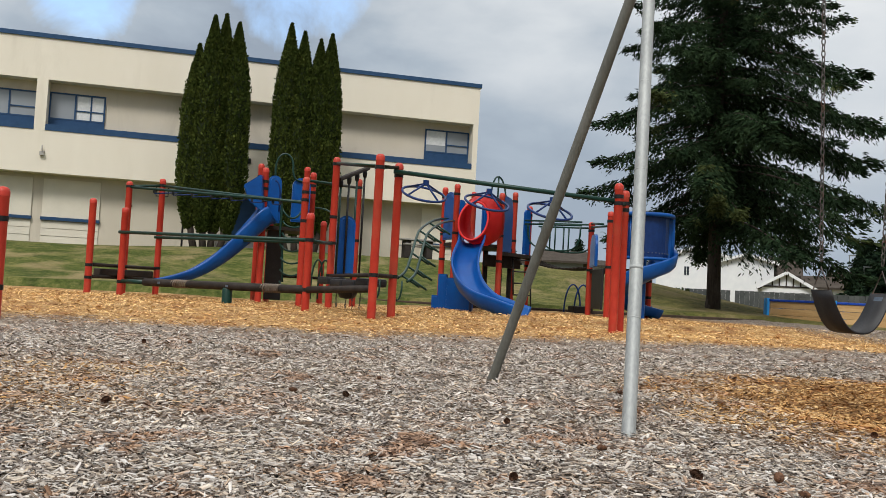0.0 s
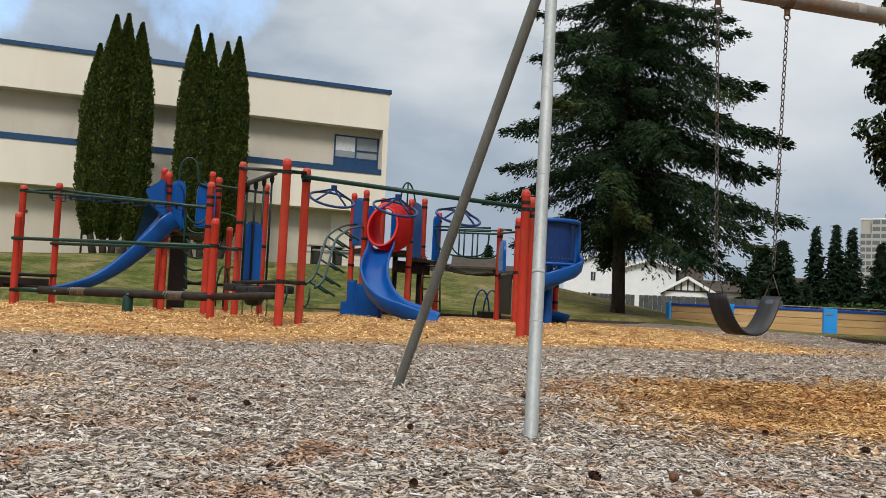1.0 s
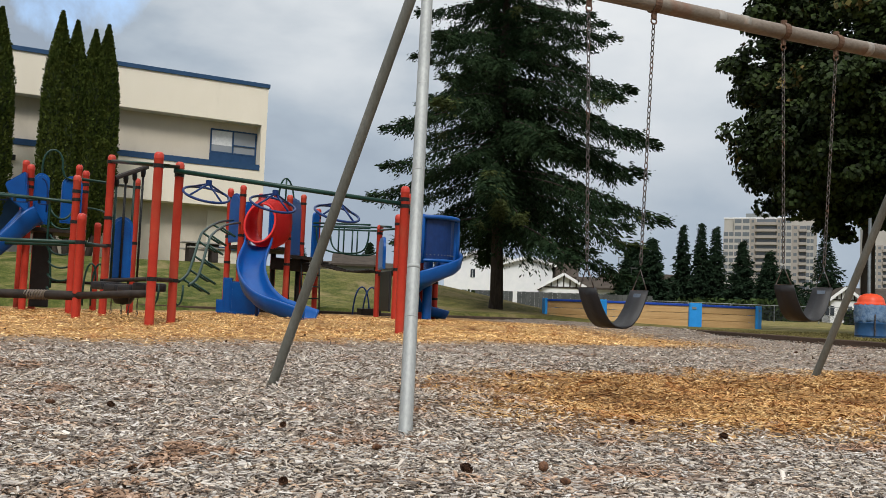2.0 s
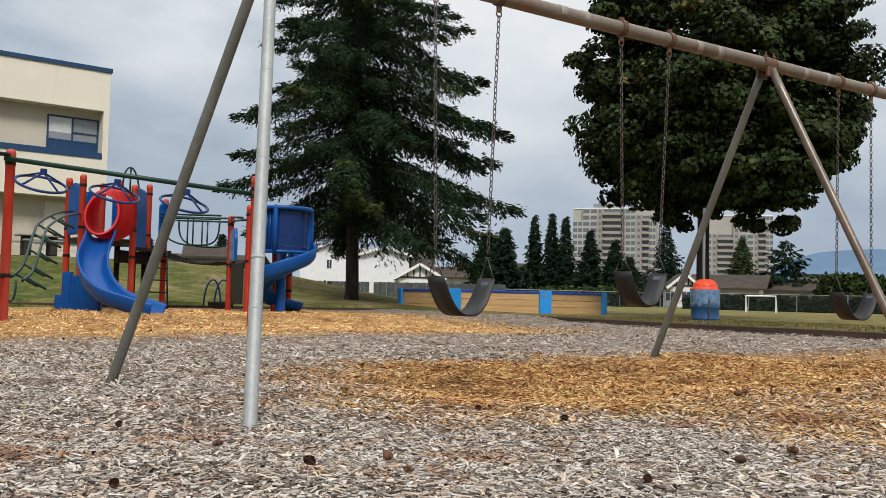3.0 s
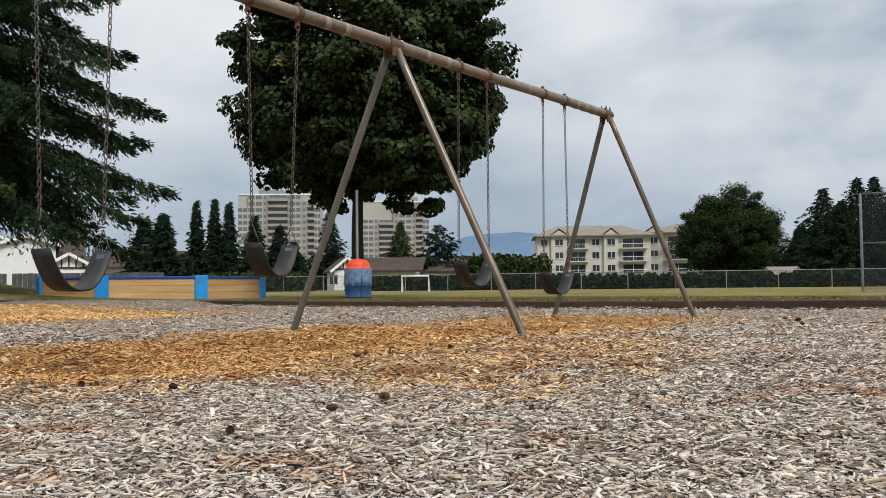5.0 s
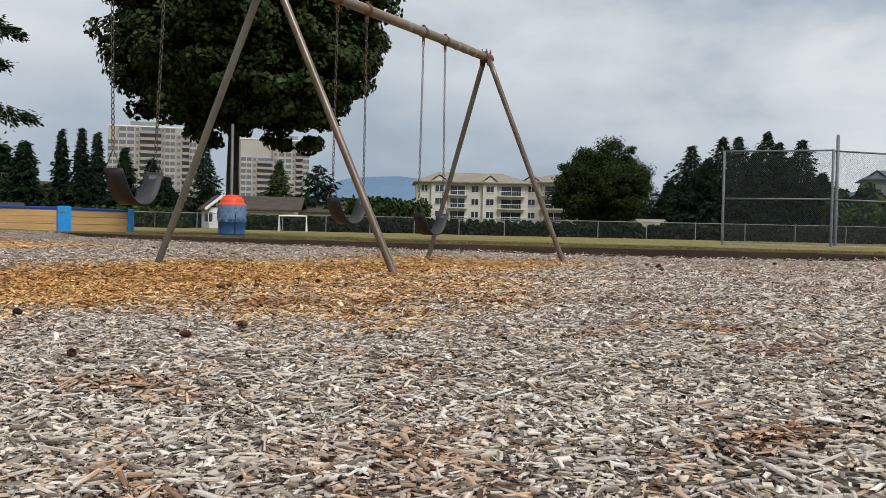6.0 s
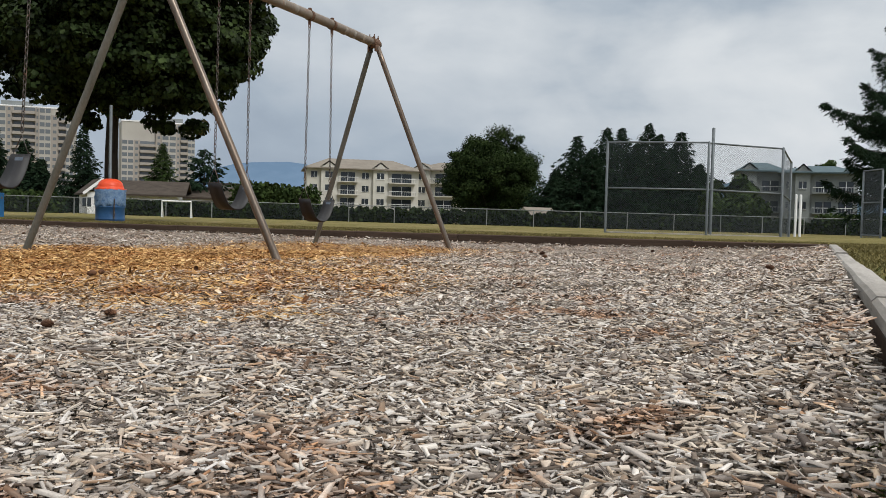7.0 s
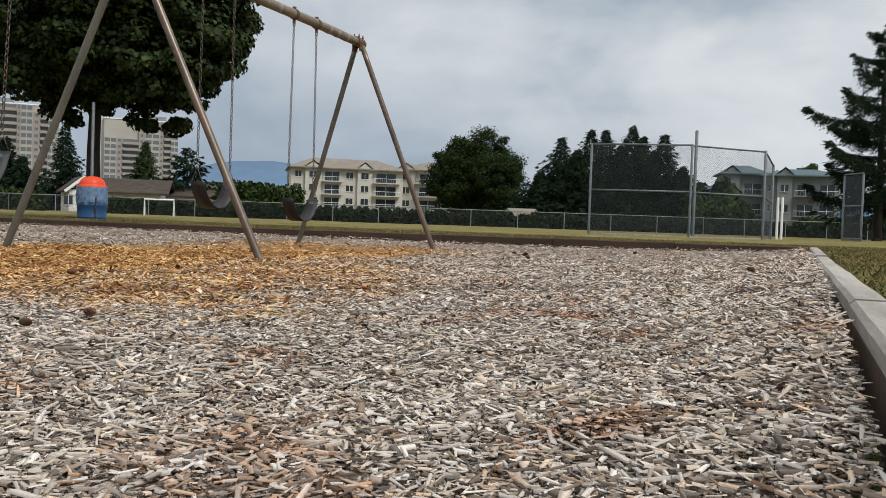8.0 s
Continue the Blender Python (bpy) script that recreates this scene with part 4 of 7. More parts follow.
    part("support", lathe([(0.085, -0.2), (0.085, 0.32), (0.07, 0.35), (0, 0.36)], 16, None, (s.x, s.y, 0)), M_GREEN, root, "green stub support", True)
    for t in (0.615, 0.24):
        m = a.lerp(b, t)
        part("bolt", lathe([(0, -0.02), (0.035, -0.02), (0.035, 0.02), (0, 0.02)], 10, None, (m.x, m.y - 0.075, m.z)), M_PLATE, root)
    # bouncing bridge between the tall posts
    for z0, z1 in ((0.66, 0.68), (0.47, 0.48)):
        rail(root, [(*PC, z0), (*PD, z1)], 0.032, M_BROWN, "beam", "brown coated beam")
    rail(root, [(*PD, 0.68), (*PE, 0.68)], 0.032, M_BROWN, "beam", "brown coated beam")
    rail(root, [(P7[0], P7[1], 0.62), (*P10, 0.62), (*P11, 0.62)], 0.03, M_BROWN, "beam", "brown coated beam")
    mid = Vector((-0.74, 10.2, 0.57))
    tilt = Matrix.Rotation(radians(-70), 3, "Z")
    for k in range(4):
        part("treadle", boxed(mid + tilt @ Vector((-0.75 + 0.5 * k, 0, -0.05 * (1 - abs(k - 1.5) / 1.5))), (0.46, 0.34, 0.13), tilt, 0.04), M_RUBBER, root, "hanging black rubber tread")
    part("float", lathe([(0, 0.28), (0.12, 0.30), (0.17, 0.38), (0.17, 0.50), (0, 0.50)], 16, None, (mid.x - 0.02, mid.y + 0.3, 0)), M_RUBBER, root, "rounded black rubber pad", True)
    for dx, dy in ((-0.18, 0.5), (-0.04, 0.3), (0.05, 0.1), (0.15, -0.2)):
        bm = bmesh.new()
        chain(bm, (mid.x + dx, mid.y + dy, 0.50), (mid.x + dx, mid.y + dy, 0.12), 0.06, 0.006)
        part("chain", bm, M_CHAIN, root, "", True)
    # hanging rods under the sloping brown arm
    arm0, arm1 = Vector((PC[0] + 0.06, PC[1] + 0.1, 2.42)), Vector((-0.30, 12.9, 2.80))
    part("arm", tubed([arm0, arm1], 0.045, 8), M_BROWN, root, "sloping dark brown arm")
    for k in range(4):
        p = arm0.lerp(arm1, 0.08 + 0.27 * k)
        u = rail(root, [p, (p.x, p.y, 0.62)], 0.021, M_GREEN if k % 2 == 0 else M_CLAMP, "upright", "thin upright climbing bar")
        part("swivel", lathe([(0, -0.16), (0.035, -0.16), (0.045, -0.08), (0.035, 0), (0, 0)], 10, None, p), M_CLAMP, u, "dark swivel joint", True)
    panel(root, (-0.90, 12.3), (-0.50, 12.35), 0.70, 1.80, M_BLUE, 0.07, "blue moulded plastic panel")
    rail(root, [(*PC, 2.70), (*PD, 2.26), (*PE, 2.35)], 0.03)
    rail(root, [(*P8, 2.36), (*P11, 2.46)], 0.026)
    rail(root, bezier((P8B[0], P8B[1], 2.05), (-1.0, 14.3, 2.1), (-0.85, 13.6, 1.95), (-0.80, 12.6, 1.65), 10), 0.018)
    # hoop of green pipe
    for dx in (0, 0.14):
        rail(root, bezier((-1.25 + dx, 13.2, 0.2), (-1.30 + dx, 13.2, 1.15), (-1.02 + dx, 13.2, 1.15), (-1.05 + dx, 13.2, 0.6), 10), 0.018)


def track_rail():
    root = thing("overhead_wheel_rail", Matrix(), "green overhead rail with blue turning wheels between red posts", "climbing frame")
    for (x, y), t in ((PD, 2.45), (PE, 2.43), (BIG, 2.22), (BIG2, 2.17)):
        p = post(root, x, y, t)
        clamp(p, x, y, t - 0.2)
        clamp(p, x, y, 0.68 if t > 2.3 else t - 0.30)
    a, b = Vector((PE[0] - 0.09, PE[1] - 0.1, 2.28)), Vector((BIG[0], BIG[1], 1.95))
    rail(root, [a, b], 0.036, None, "overhead_bar", "thick green overhead bar")
    rail(root, [b, (*BIG2, 1.95)], 0.03)
    for t in (0.150, 0.437, 0.717):
        c = a.lerp(b, t) + Vector((0, 0, -0.12))
        wheel = part("wheel", tubed([c + Matrix.Rotation(radians(24), 3, "X") @ Matrix.Rotation(radians(5), 3, "Y") @ Vector((0.335 * math.cos(q), 0.335 * math.sin(q), -0.17)) for q in np.linspace(0, 2 * math.pi, 33)[:-1]], 0.019, 8, True), M_NAVY, root, "blue pipe wheel", True)
        for q in range(4):
            ang = q * math.pi / 2 + 0.6
            e = c + Matrix.Rotation(radians(24), 3, "X") @ Matrix.Rotation(radians(5), 3, "Y") @ Vector((0.335 * math.cos(ang), 0.335 * math.sin(ang), -0.17))
            part("spoke", tubed([c, e], 0.015, 8), M_NAVY, wheel, "", True)
        part("hub", lathe([(0, -0.03), (0.045, -0.03), (0.045, 0.05), (0, 0.05)], 12, None, c), M_NAVY, wheel)


def left_slide_tower():
    root = thing("slide_tower", Matrix(), "red post tower with a straight blue plastic slide", "play structure", "slide towers")
    for (x, y), t in ((P5, 2.94), (P6, 2.74), (P7, 2.21), (P8, 2.42), (P8B, 2.79), (P8C, 3.02)):
        p = post(root, x, y, t)
        for z in (t - 0.28, t - 0.42, 1.62):
            clamp(p, x, y, z)
    deck(root, [P6, (-1.40, 13.8), P8C, P5], 1.60)
    pts = spline([Vector(p) for p in ((-2.27, 13.58, 1.95), (-2.36, 13.55, 1.86), (-2.61, 13.50, 1.54), (-2.90, 13.46, 1.19), (-3.20, 13.42, 0.89), (-3.55, 13.36, 0.64), (-3.90, 13.3, 0.50), (-4.16, 13.25, 0.43))], 4)
    chute("slide", root, pts, 0.56, 0.34, M_BLUE, "blue moulded plastic slide", None, 0.28)
    # hood
    bm = bmesh.new()
    shape = [Vector(p) for p in ((-2.66, 13.30, 2.33), (-2.33, 13.28, 2.57), (-2.24, 13.30, 1.80), (-2.53, 13.30, 2.02))]
    f = [bm.verts.new(p) for p in shape]
    g = [bm.verts.new(p + Vector((0.04, 0.34, 0.02))) for p in shape]
    bm.faces.new(f)
    bm.faces.new(g[::-1])
    for i in range(4):
        bm.faces.new((f[(i + 1) % 4], f[i], g[i], g[(i + 1) % 4]))
    bmesh.ops.recalc_face_normals(bm, faces=bm.faces[:])
    bmesh.ops.bevel(bm, geom=bm.edges[:], offset=0.02, segments=2, affect="EDGES")
    part("hood", bm, M_BLUE, root, "blue moulded slide hood")
    for a, b, z0, z1 in (((-2.22, 13.62), (-1.90, 13.7), 1.66, 2.60), ((-1.74, 13.85), (-1.32, 13.95), 1.72, 2.62)):
        board = panel(root, a, b, z0, z1, M_BLUE, 0.05, "blue guard panel")
        w = (Vector(b) - Vector(a)).length
        arc = [Vector((*a, 0)).lerp(Vector((*b, 0)), 0.5 + 0.34 * math.cos(q)) + Vector((0, -0.03, z1 - 0.36 + 0.26 * math.sin(q))) for q in np.linspace(0.0, math.pi / 2, 9)]
        part("grip", tubed([arc[0] + Vector((0, 0, -0.35))] + arc, 0.016, 6), M_NAVY, board, "moulded hand grip", True)
    # arch over the entrance, snaking pole and loop rungs
    rail(root, [Vector((-2.06, 13.8, 2.3))] + bezier((-2.06, 13.8, 2.62), (-2.12, 13.8, 3.22), (-1.68, 13.8, 3.18), (-1.72, 13.8, 2.75), 12) + bezier((-1.71, 13.8, 2.70), (-1.68, 13.8, 2.52), (-1.6, 13.8, 2.55), (-1.40, 13.9, 2.54), 6), 0.02)
    rail(root, spline([Vector(p) for p in ((-2.28, 13.3, 2.05), (-1.98, 13.3, 2.08), (-1.90, 13.3, 1.95), (-1.90, 13.3, 1.3), (-1.84, 13.3, 1.10), (-1.80, 13.3, 0.5))], 6), 0.02)
    rail(root, bezier((-1.90, 13.35, 1.95), (-1.75, 13.2, 1.62), (-1.50, 13.4, 1.70), (-1.44, 13.7, 2.2), 10), 0.02)
    for k in range(6):
        z = 0.45 + 0.235 * k
        rail(root, bezier((-1.86, 13.3, z + 0.06), (-1.80, 13.2, z - 0.10), (-1.5, 13.2, z - 0.10), (-1.42, 13.45, z + 0.08), 8), 0.018, M_GREEN, "rung")
    part("climbing_sheet", boxed((-1.98, 14.2, 0.85), (0.34, 0.06, 1.45), Matrix.Rotation(radians(6), 3, "X"), 0.02), M_RUBBER, root, "black sheet in the dark space below the deck")


def arch_ladder():
    root = thing("arch_ladder", Matrix(), "green pipe arched ladder with loop rungs", "climbing frame")
    line = spline([Vector(p) for p in ((-0.08, 9.40, 0.67), (0.11, 9.9, 0.80), (0.26, 10.4, 1.06), (0.42, 11.0, 1.38), (0.59, 11.6, 1.60), (1.07, 13.0, 1.88), (1.65, 14.6, 2.07))], 6)
    o = Vector((0.13, -0.15, -0.05))
    rail(root, line, 0.022)
    rail(root, [p + o for p in line], 0.022)
    for k in range(6):
        p = line[min(len(line) - 1, 3 + 5 * k)]
        e = p + Vector((0.27, -0.1, -0.17))
        rail(root, [p, e], 0.018, M_GREEN, "rung")
        rail(root, [p + o, e + o * 0.8], 0.018, M_GREEN, "rung")
        rail(root, [e, e + Vector((0.03, -0.03, 0.01)), e + o * 0.8], 0.018, M_GREEN, "rung")
    for dx in (-0.42, -0.08):
        rail(root, bezier((-0.10 + dx, 9.2, 0.66), (-0.10 + dx, 9.2, 0.22), (0.06 + dx, 9.2, 0.22), (0.04 + dx, 9.2, 0.62), 8), 0.015, M_GREEN, "rung")


Q12, Q13, Q14, Q14B, Q15, Q15B, Q16 = (1.66, 15.1), (1.79, 14.4), (2.56, 16.2), (2.96, 16.4), (2.79, 14.4), (3.46, 15.8), (3.94, 16.2)


def middle_tower():
    root = thing("slide_tower", Matrix(), "red post tower with red hood and wavy blue slide", "play structure", "slide towers")
    for (x, y), t in ((Q12, 2.80), (Q13, 2.81), (Q14, 2.87), (Q14B, 2.99), (Q15, 2.69), (Q15B, 2.89), (Q16, 2.63)):
        p = post(root, x, y, t)
        for z in (t - 0.22, 1.2, 1.75):
            clamp(p, x, y, z)
    deck(root, [Q13, Q15, Q15B, Q14B, Q12], 1.56)
    deck(root, [Q15, (3.94, 15.6), Q16, Q15B], 1.42)
    # red hood: an oval rim with a curved shell behind it
    c = Vector((1.98, 13.52, 1.97))
    cb = Vector((2.42, 14.1, 2.05))
    rim, back = [], []
    for k in range(32):
        q = 2 * math.pi * k / 32
        rim.append(c + Vector((0.29 * math.cos(q) + 0.06 * math.sin(q), -0.06 * math.cos(q) + 0.05 * math.sin(q), 0.40 * math.sin(q))))
        back.append(cb + Vector((0.37 * math.cos(q), 0, 0.50 * math.copysign(abs(math.sin(q)) ** 0.75, math.sin(q)))))
    hood = part("rim", tubed(rim, 0.024, 8, True), M_SCARLET, root, "rounded red rim of the slide entrance", True)
    bm = bmesh.new()
    rows = []
    for t in (0.0, 0.12, 0.35, 0.65, 1.0):
        swell = 1 + 0.10 * math.sin(math.pi * t)
        rows.append([bm.verts.new(c.lerp(cb, t) + (p.lerp(b, min(1.0, t * 1.9)) - c.lerp(cb, min(1.0, t * 1.9))) * swell) for p, b in zip(rim, back)])
    for p, q in zip(rows, rows[1:]):
        for k in range(32):
            bm.faces.new((p[k], p[(k + 1) % 32], q[(k + 1) % 32], q[k]))
    bmesh.ops.solidify(bm, geom=bm.faces[:], thickness=0.02)
    bmesh.ops.recalc_face_normals(bm, faces=bm.faces[:])
    part("shell", bm, M_SCARLET, hood, "curved red plastic shell", True)
    pts = [Vector(p) for p in ((2.00, 13.62, 1.72), (1.93, 13.4, 1.57), (1.76, 13.0, 1.31), (1.67, 12.6, 1.03), (1.71, 12.15, 0.73), (1.86, 11.72, 0.53), (2.12, 11.4, 0.42), (2.30, 11.2, 0.35), (2.45, 11.05, 0.30))]
    fine = spline(pts, 4)
    slide = chute("slide", root, fine, 0.54, 0.24, M_BLUE, "wavy blue plastic slide")
    part("leg", tubed([(pts[-2].x, pts[-2].y, -0.1), pts[-2] + Vector((0, 0, -0.2))], 0.04, 8), M_CLAMP, slide)
    part("leg", tubed([(pts[4].x, pts[4].y, -0.1), pts[4] + Vector((0, 0, -0.2))], 0.03, 8), M_NAVY, slide)
    for a, b, z0, z1 in ((Q12, Q13, 1.62, 2.66), ((2.02, 15.6), (2.28, 15.7), 1.62, 2.6), ((2.62, 15.6), (2.86, 15.7), 1.62, 2.6), (Q15, (3.30, 15.4), 1.42, 2.66), ((3.72, 15.9), (3.94, 16.1), 1.46, 2.52)):
        panel(root, a, b, z0, z1, M_BLUE, 0.05, "blue guard panel")
    panel(root, (1.40, 14.7), (1.62, 14.6), 0.1, 0.40, M_BLUE, 0.16, "blue stepped foot panel", arch=False)
    panel(root, (1.50, 14.6), (1.72, 14.5), 0.1, 0.86, M_BLUE, 0.12, "blue stepped foot panel", arch=False)
    panel(root, (1.58, 13.9), (2.02, 13.4), 0.1, 0.78, M_BLUE, 0.14, "blue moulded slide support", arch=False)
    rail(root, bezier((2.90, 15.9, 2.7), (2.88, 15.9, 3.43), (3.22, 15.9, 3.43), (3.27, 15.9, 2.6), 12), 0.02)
    rail(root, [(3.06, 15.9, 3.24), (3.06, 15.9, 2.6)], 0.02)
    for s in (0, 0.42):
        rail(root, [(3.28 + s, 14.9, 0.5 - s), (3.28 + s, 15.1, 1.4)], 0.018, M_CLAMP, "ladder_side")
    for k in range(4):
        rail(root, [(3.28, 14.92 + 0.05 * k, 0.5 + 0.26 * k), (3.70, 14.92 + 0.05 * k, 0.5 + 0.26 * k)], 0.016, M_CLAMP, "rung")
    part("crossbeam", boxed((3.05, 15.1, 1.22), (1.3, 0.10, 0.26), Matrix.Rotation(radians(40), 3, "Z"), 0.02), M_BROWN, root, "dark deck crossbeam")
    for x, y in ((2.68, 15.2), (3.10, 15.5), (3.35, 15.6)):
        part("strut", lathe([(0.055, 0.0), (0.055, 1.45), (0, 1.45)], 12, None, (x, y, 0)), M_BROWN, root, "dark deck strut", True)


S17, S18, S21 = (5.07, 15.0), (4.52, 12.4), (5.97, 13.75)


def spiral_tower():
    root = thing("slide_tower", Matrix(), "red post tower with an enclosed blue spiral slide", "play structure", "slide towers")
    for (x, y), t in ((S17, 2.25), (S18, 2.26), (S21, 1.15), ((5.45, 13.3), 2.0)):
        p = post(root, x, y, t)
        for z in (t - 0.2, 1.15 if t > 1.3 else 0.6):
            clamp(p, x, y, z)
    deck(root, [S17, S18, (5.4, 12.9), (5.9, 14.4)], 1.15)
    # spiral trough
    c = Vector((5.47, 13.0, 0))
    pts = []
    for k in range(41):
        q = radians(130 - 400 * k / 40)
        pts.append(c + Vector((0.44 * math.cos(q), 0.44 * math.sin(q), 1.98 - 1.48 * (k / 40) ** 1.2)))
    last = pts[-1] - pts[-2]
    for k in range(1, 5):
        pts.append(pts[-1] + Vector((last.x * 2.0, last.y * 2.0, -0.03)))
    chute("slide", root, pts, 0.54, 0.30, M_BLUE, "blue plastic spiral slide", bank=0.12, taper=0.6)
    part("column", lathe([(0.10, -0.2), (0.10, 1.7), (0, 1.72)], 14, None, c), M_BLUE, root, "blue centre column", True)
    part("leg", tubed([(pts[-2].x, pts[-2].y, -0.1), pts[-2] + Vector((0, 0, -0.18))], 0.04, 8), M_CLAMP, root)
    # tall curved hood: panels in a darker blue for recess shade, between raised lighter ribs
    def sheet(r0, r1, a0, a1, z0, z1, mat, name, parent, label="", n=12):
        bm = bmesh.new()
        rows = []
        for k in range(n + 1):
            q = radians(a0 + (a1 - a0) * k / n)
            d = Vector((math.cos(q), math.sin(q), 0))
            rows.append([bm.verts.new(c + d * r + Vector((0, 0, z))) for r, z in ((r1, z0), (r1, z1), (r0, z1), (r0, z0))])
        for p, q in zip(rows, rows[1:]):
            for k in range(4):
                bm.faces.new((p[k], p[(k + 1) % 4], q[(k + 1) % 4], q[k]))
        bm.faces.new(rows[0][::-1])
        bm.faces.new(rows[-1])
        bmesh.ops.recalc_face_normals(bm, faces=bm.faces[:])
        return part(name, bm, mat, parent, label)
    hood = sheet(0.49, 0.515, -172, -14, 1.38, 2.25, M_NAVY, "hood", root, "blue hood panel darkened as a shaded recess")

    def edge(pts_, r=0.032):
        part("rib", tubed([c + Vector((rr * math.cos(radians(a)), rr * math.sin(radians(a)), z)) for a, rr, z in pts_], r, 8), M_BLUE, hood, "lighter blue rounded rib", True)
    for a in (-172, -127, -16):
        edge([(a, 0.585, 1.32), (a, 0.60, 1.78), (a, 0.59, 2.23), (a, 0.56, 2.31)], 0.05)
        sheet(0.50, 0.59, a - 4, a + 4, 1.36, 2.27, M_BLUE, "rib", hood, "", 2)
    edge([(a, 0.59, 2.27) for a in range(-172, -13, 8)], 0.045)
    edge([(a, 0.58, 1.38) for a in range(-172, -13, 8)], 0.035)
    sheet(0.49, 0.60, -172, -14, 2.25, 2.31, M_BLUE, "top_lip", hood, "blue top lip")
    for k in range(5):
        a = -166 + 8 * k
        edge([(a, 0.525, 1.44), (a, 0.525, 2.2)], 0.016)
    for k in range(11):
        a = radians(-118 + 9 * k)
        d = Vector((math.cos(a), math.sin(a), 0))
        part("rivet", boxed(c + d * 0.518 + Vector((0, 0, 1.50)), (0.022, 0.022, 0.022), None, 0.005), M_PLATE, hood)
    panel(root, (4.98, 14.7), (4.7, 13.6), 1.2, 1.9, M_BLUE, 0.05, "blue guard panel")
    rail(root, [(*S17, 2.13), (*S18, 1.97)], 0.024)
    rail(root, [(*S17, 2.22), (S18[0] + 0.3, S18[1] + 1.2, 2.10)], 0.024)
    # added black sheet stands in for the shade under the deck
    part("shade_sheet", boxed((4.75, 13.6, 0.72), (0.05, 1.4, 0.85), Matrix.Rotation(radians(-12), 3, "Z"), 0.02), M_RUBBER, root, "black sheet in the dark space below the deck")


def link_bridge():
    root = thing("link_bridge", Matrix(), "sagging dark tread bridge with green hoop handrails", "climbing frame")
    a, b = Vector((3.98, 16.1, 1.38)), Vector((5.03, 15.1, 1.20))
    n = 16
    for k in range(n):
        t = (k + 0.5) / n
        p = a.lerp(b, t) + Vector((0, 0, -0.12 * 4 * t * (1 - t)))
        part("tread", boxed(p, (0.08, 0.75, 0.035), Matrix.Rotation(math.atan2(b.y - a.y, b.x - a.x), 3, "Z"), 0.008), M_BROWN, root)
    for off in (-0.36, 0.36):
        o = Vector((0.69 * off, 0.72 * off, 0))
        for z0, z1 in ((0.79, 0.94), (0.87, 1.02)):
            rail(root, [a + o + Vector((0, 0, z0)), b + o + Vector((0, 0, z1))], 0.022)
        low = [a.lerp(b, t) + o + Vector((0, 0, z)) for t, z in ((0.06, 0.80), (0.07, 0.55), (0.14, 0.36), (0.32, 0.27), (0.55, 0.28), (0.80, 0.34), (0.92, 0.46), (0.97, 0.66), (0.98, 0.90))]
        rail(root, spline(low, 3), 0.02)
        for t in (0.46, 0.55):
            p = a.lerp(b, t) + o
            rail(root, [p + Vector((0, 0, 0.86)), p + Vector((0, 0, 0.28))], 0.018)


def step_hoops():
    root = thing("step_hoops", Matrix(), "low dark blue pipe hoops over a step", "climbing frame")
    for k in range(2):
        x, y = 4.93, 16.29
        x, y = x + 0.22 * k, y - 0.1 * k
        rail(root, bezier((x, y, 0), (x - 0.02, y, 1.1), (x + 0.45, y, 1.1), (x + 0.42, y, 0), 14), 0.02, M_NAVY, "hoop")
    part("step", boxed((x + 0.2, y + 0.1, 0.2), (0.5, 0.4, 0.22), None, 0.02), M_BROWN, root, "dark step")


lone_post()
bar_climber()
track_rail()
left_slide_tower()
arch_ladder()
middle_tower()
spiral_tower()
link_bridge()
step_hoops()


# ---- trees ----
def leaf_cloud(name, centres, normals, size, mat, parent, rng, droop=0.3):
    """Many folded leaves, one small pointed blade each."""
    n = len(centres)
    a = rng.normal(0, 1, (n, 3))
    d = np.cross(normals, a)
    d /= np.linalg.norm(d, axis=1, keepdims=True) + 1e-9
    d[:, 2] -= droop
    d /= np.linalg.norm(d, axis=1, keepdims=True)
    s = np.cross(d, normals + rng.normal(0, 0.5, (n, 3)))
    s /= np.linalg.norm(s, axis=1, keepdims=True) + 1e-9
    u = np.cross(s, d)
    L = (size * rng.uniform(0.6, 1.3, n))[:, None]
    c = centres
    v = np.stack([c - d * L * 0.5, c + d * L * 0.02 + s * L * 0.46 - u * L * 0.1, c + d * L * 0.58 - u * L * 0.06, c + d * L * 0.02 - s * L * 0.46 - u * L * 0.1], 1).reshape(-1, 3)
    f = np.arange(4 * n).reshape(-1, 4)
    return bulk(name, v, f, mat, parent)


def trunk_mesh(base, top, r0, r1, rng, lean=0.0, seg=14, n=10):
    pts = []
    for i in range(n + 1):
        t = i / n
        p = Vector(base).lerp(Vector(top), t)
        pts.append(p + Vector((rng.normal(0, lean), rng.normal(0, lean), 0)))
    bm = bmesh.new()
    tube(bm, pts, r0, seg, r_end=r1)
    b = Vector(base)
    tube(bm, [b + Vector((0, 0, -0.2)), b + Vector((0, 0, 0.1)), b + Vector((0, 0, 0.3)), b + Vector((0, 0, 0.7))], r0 * 1.45, seg, r_end=r0 * 0.8)
    return bm


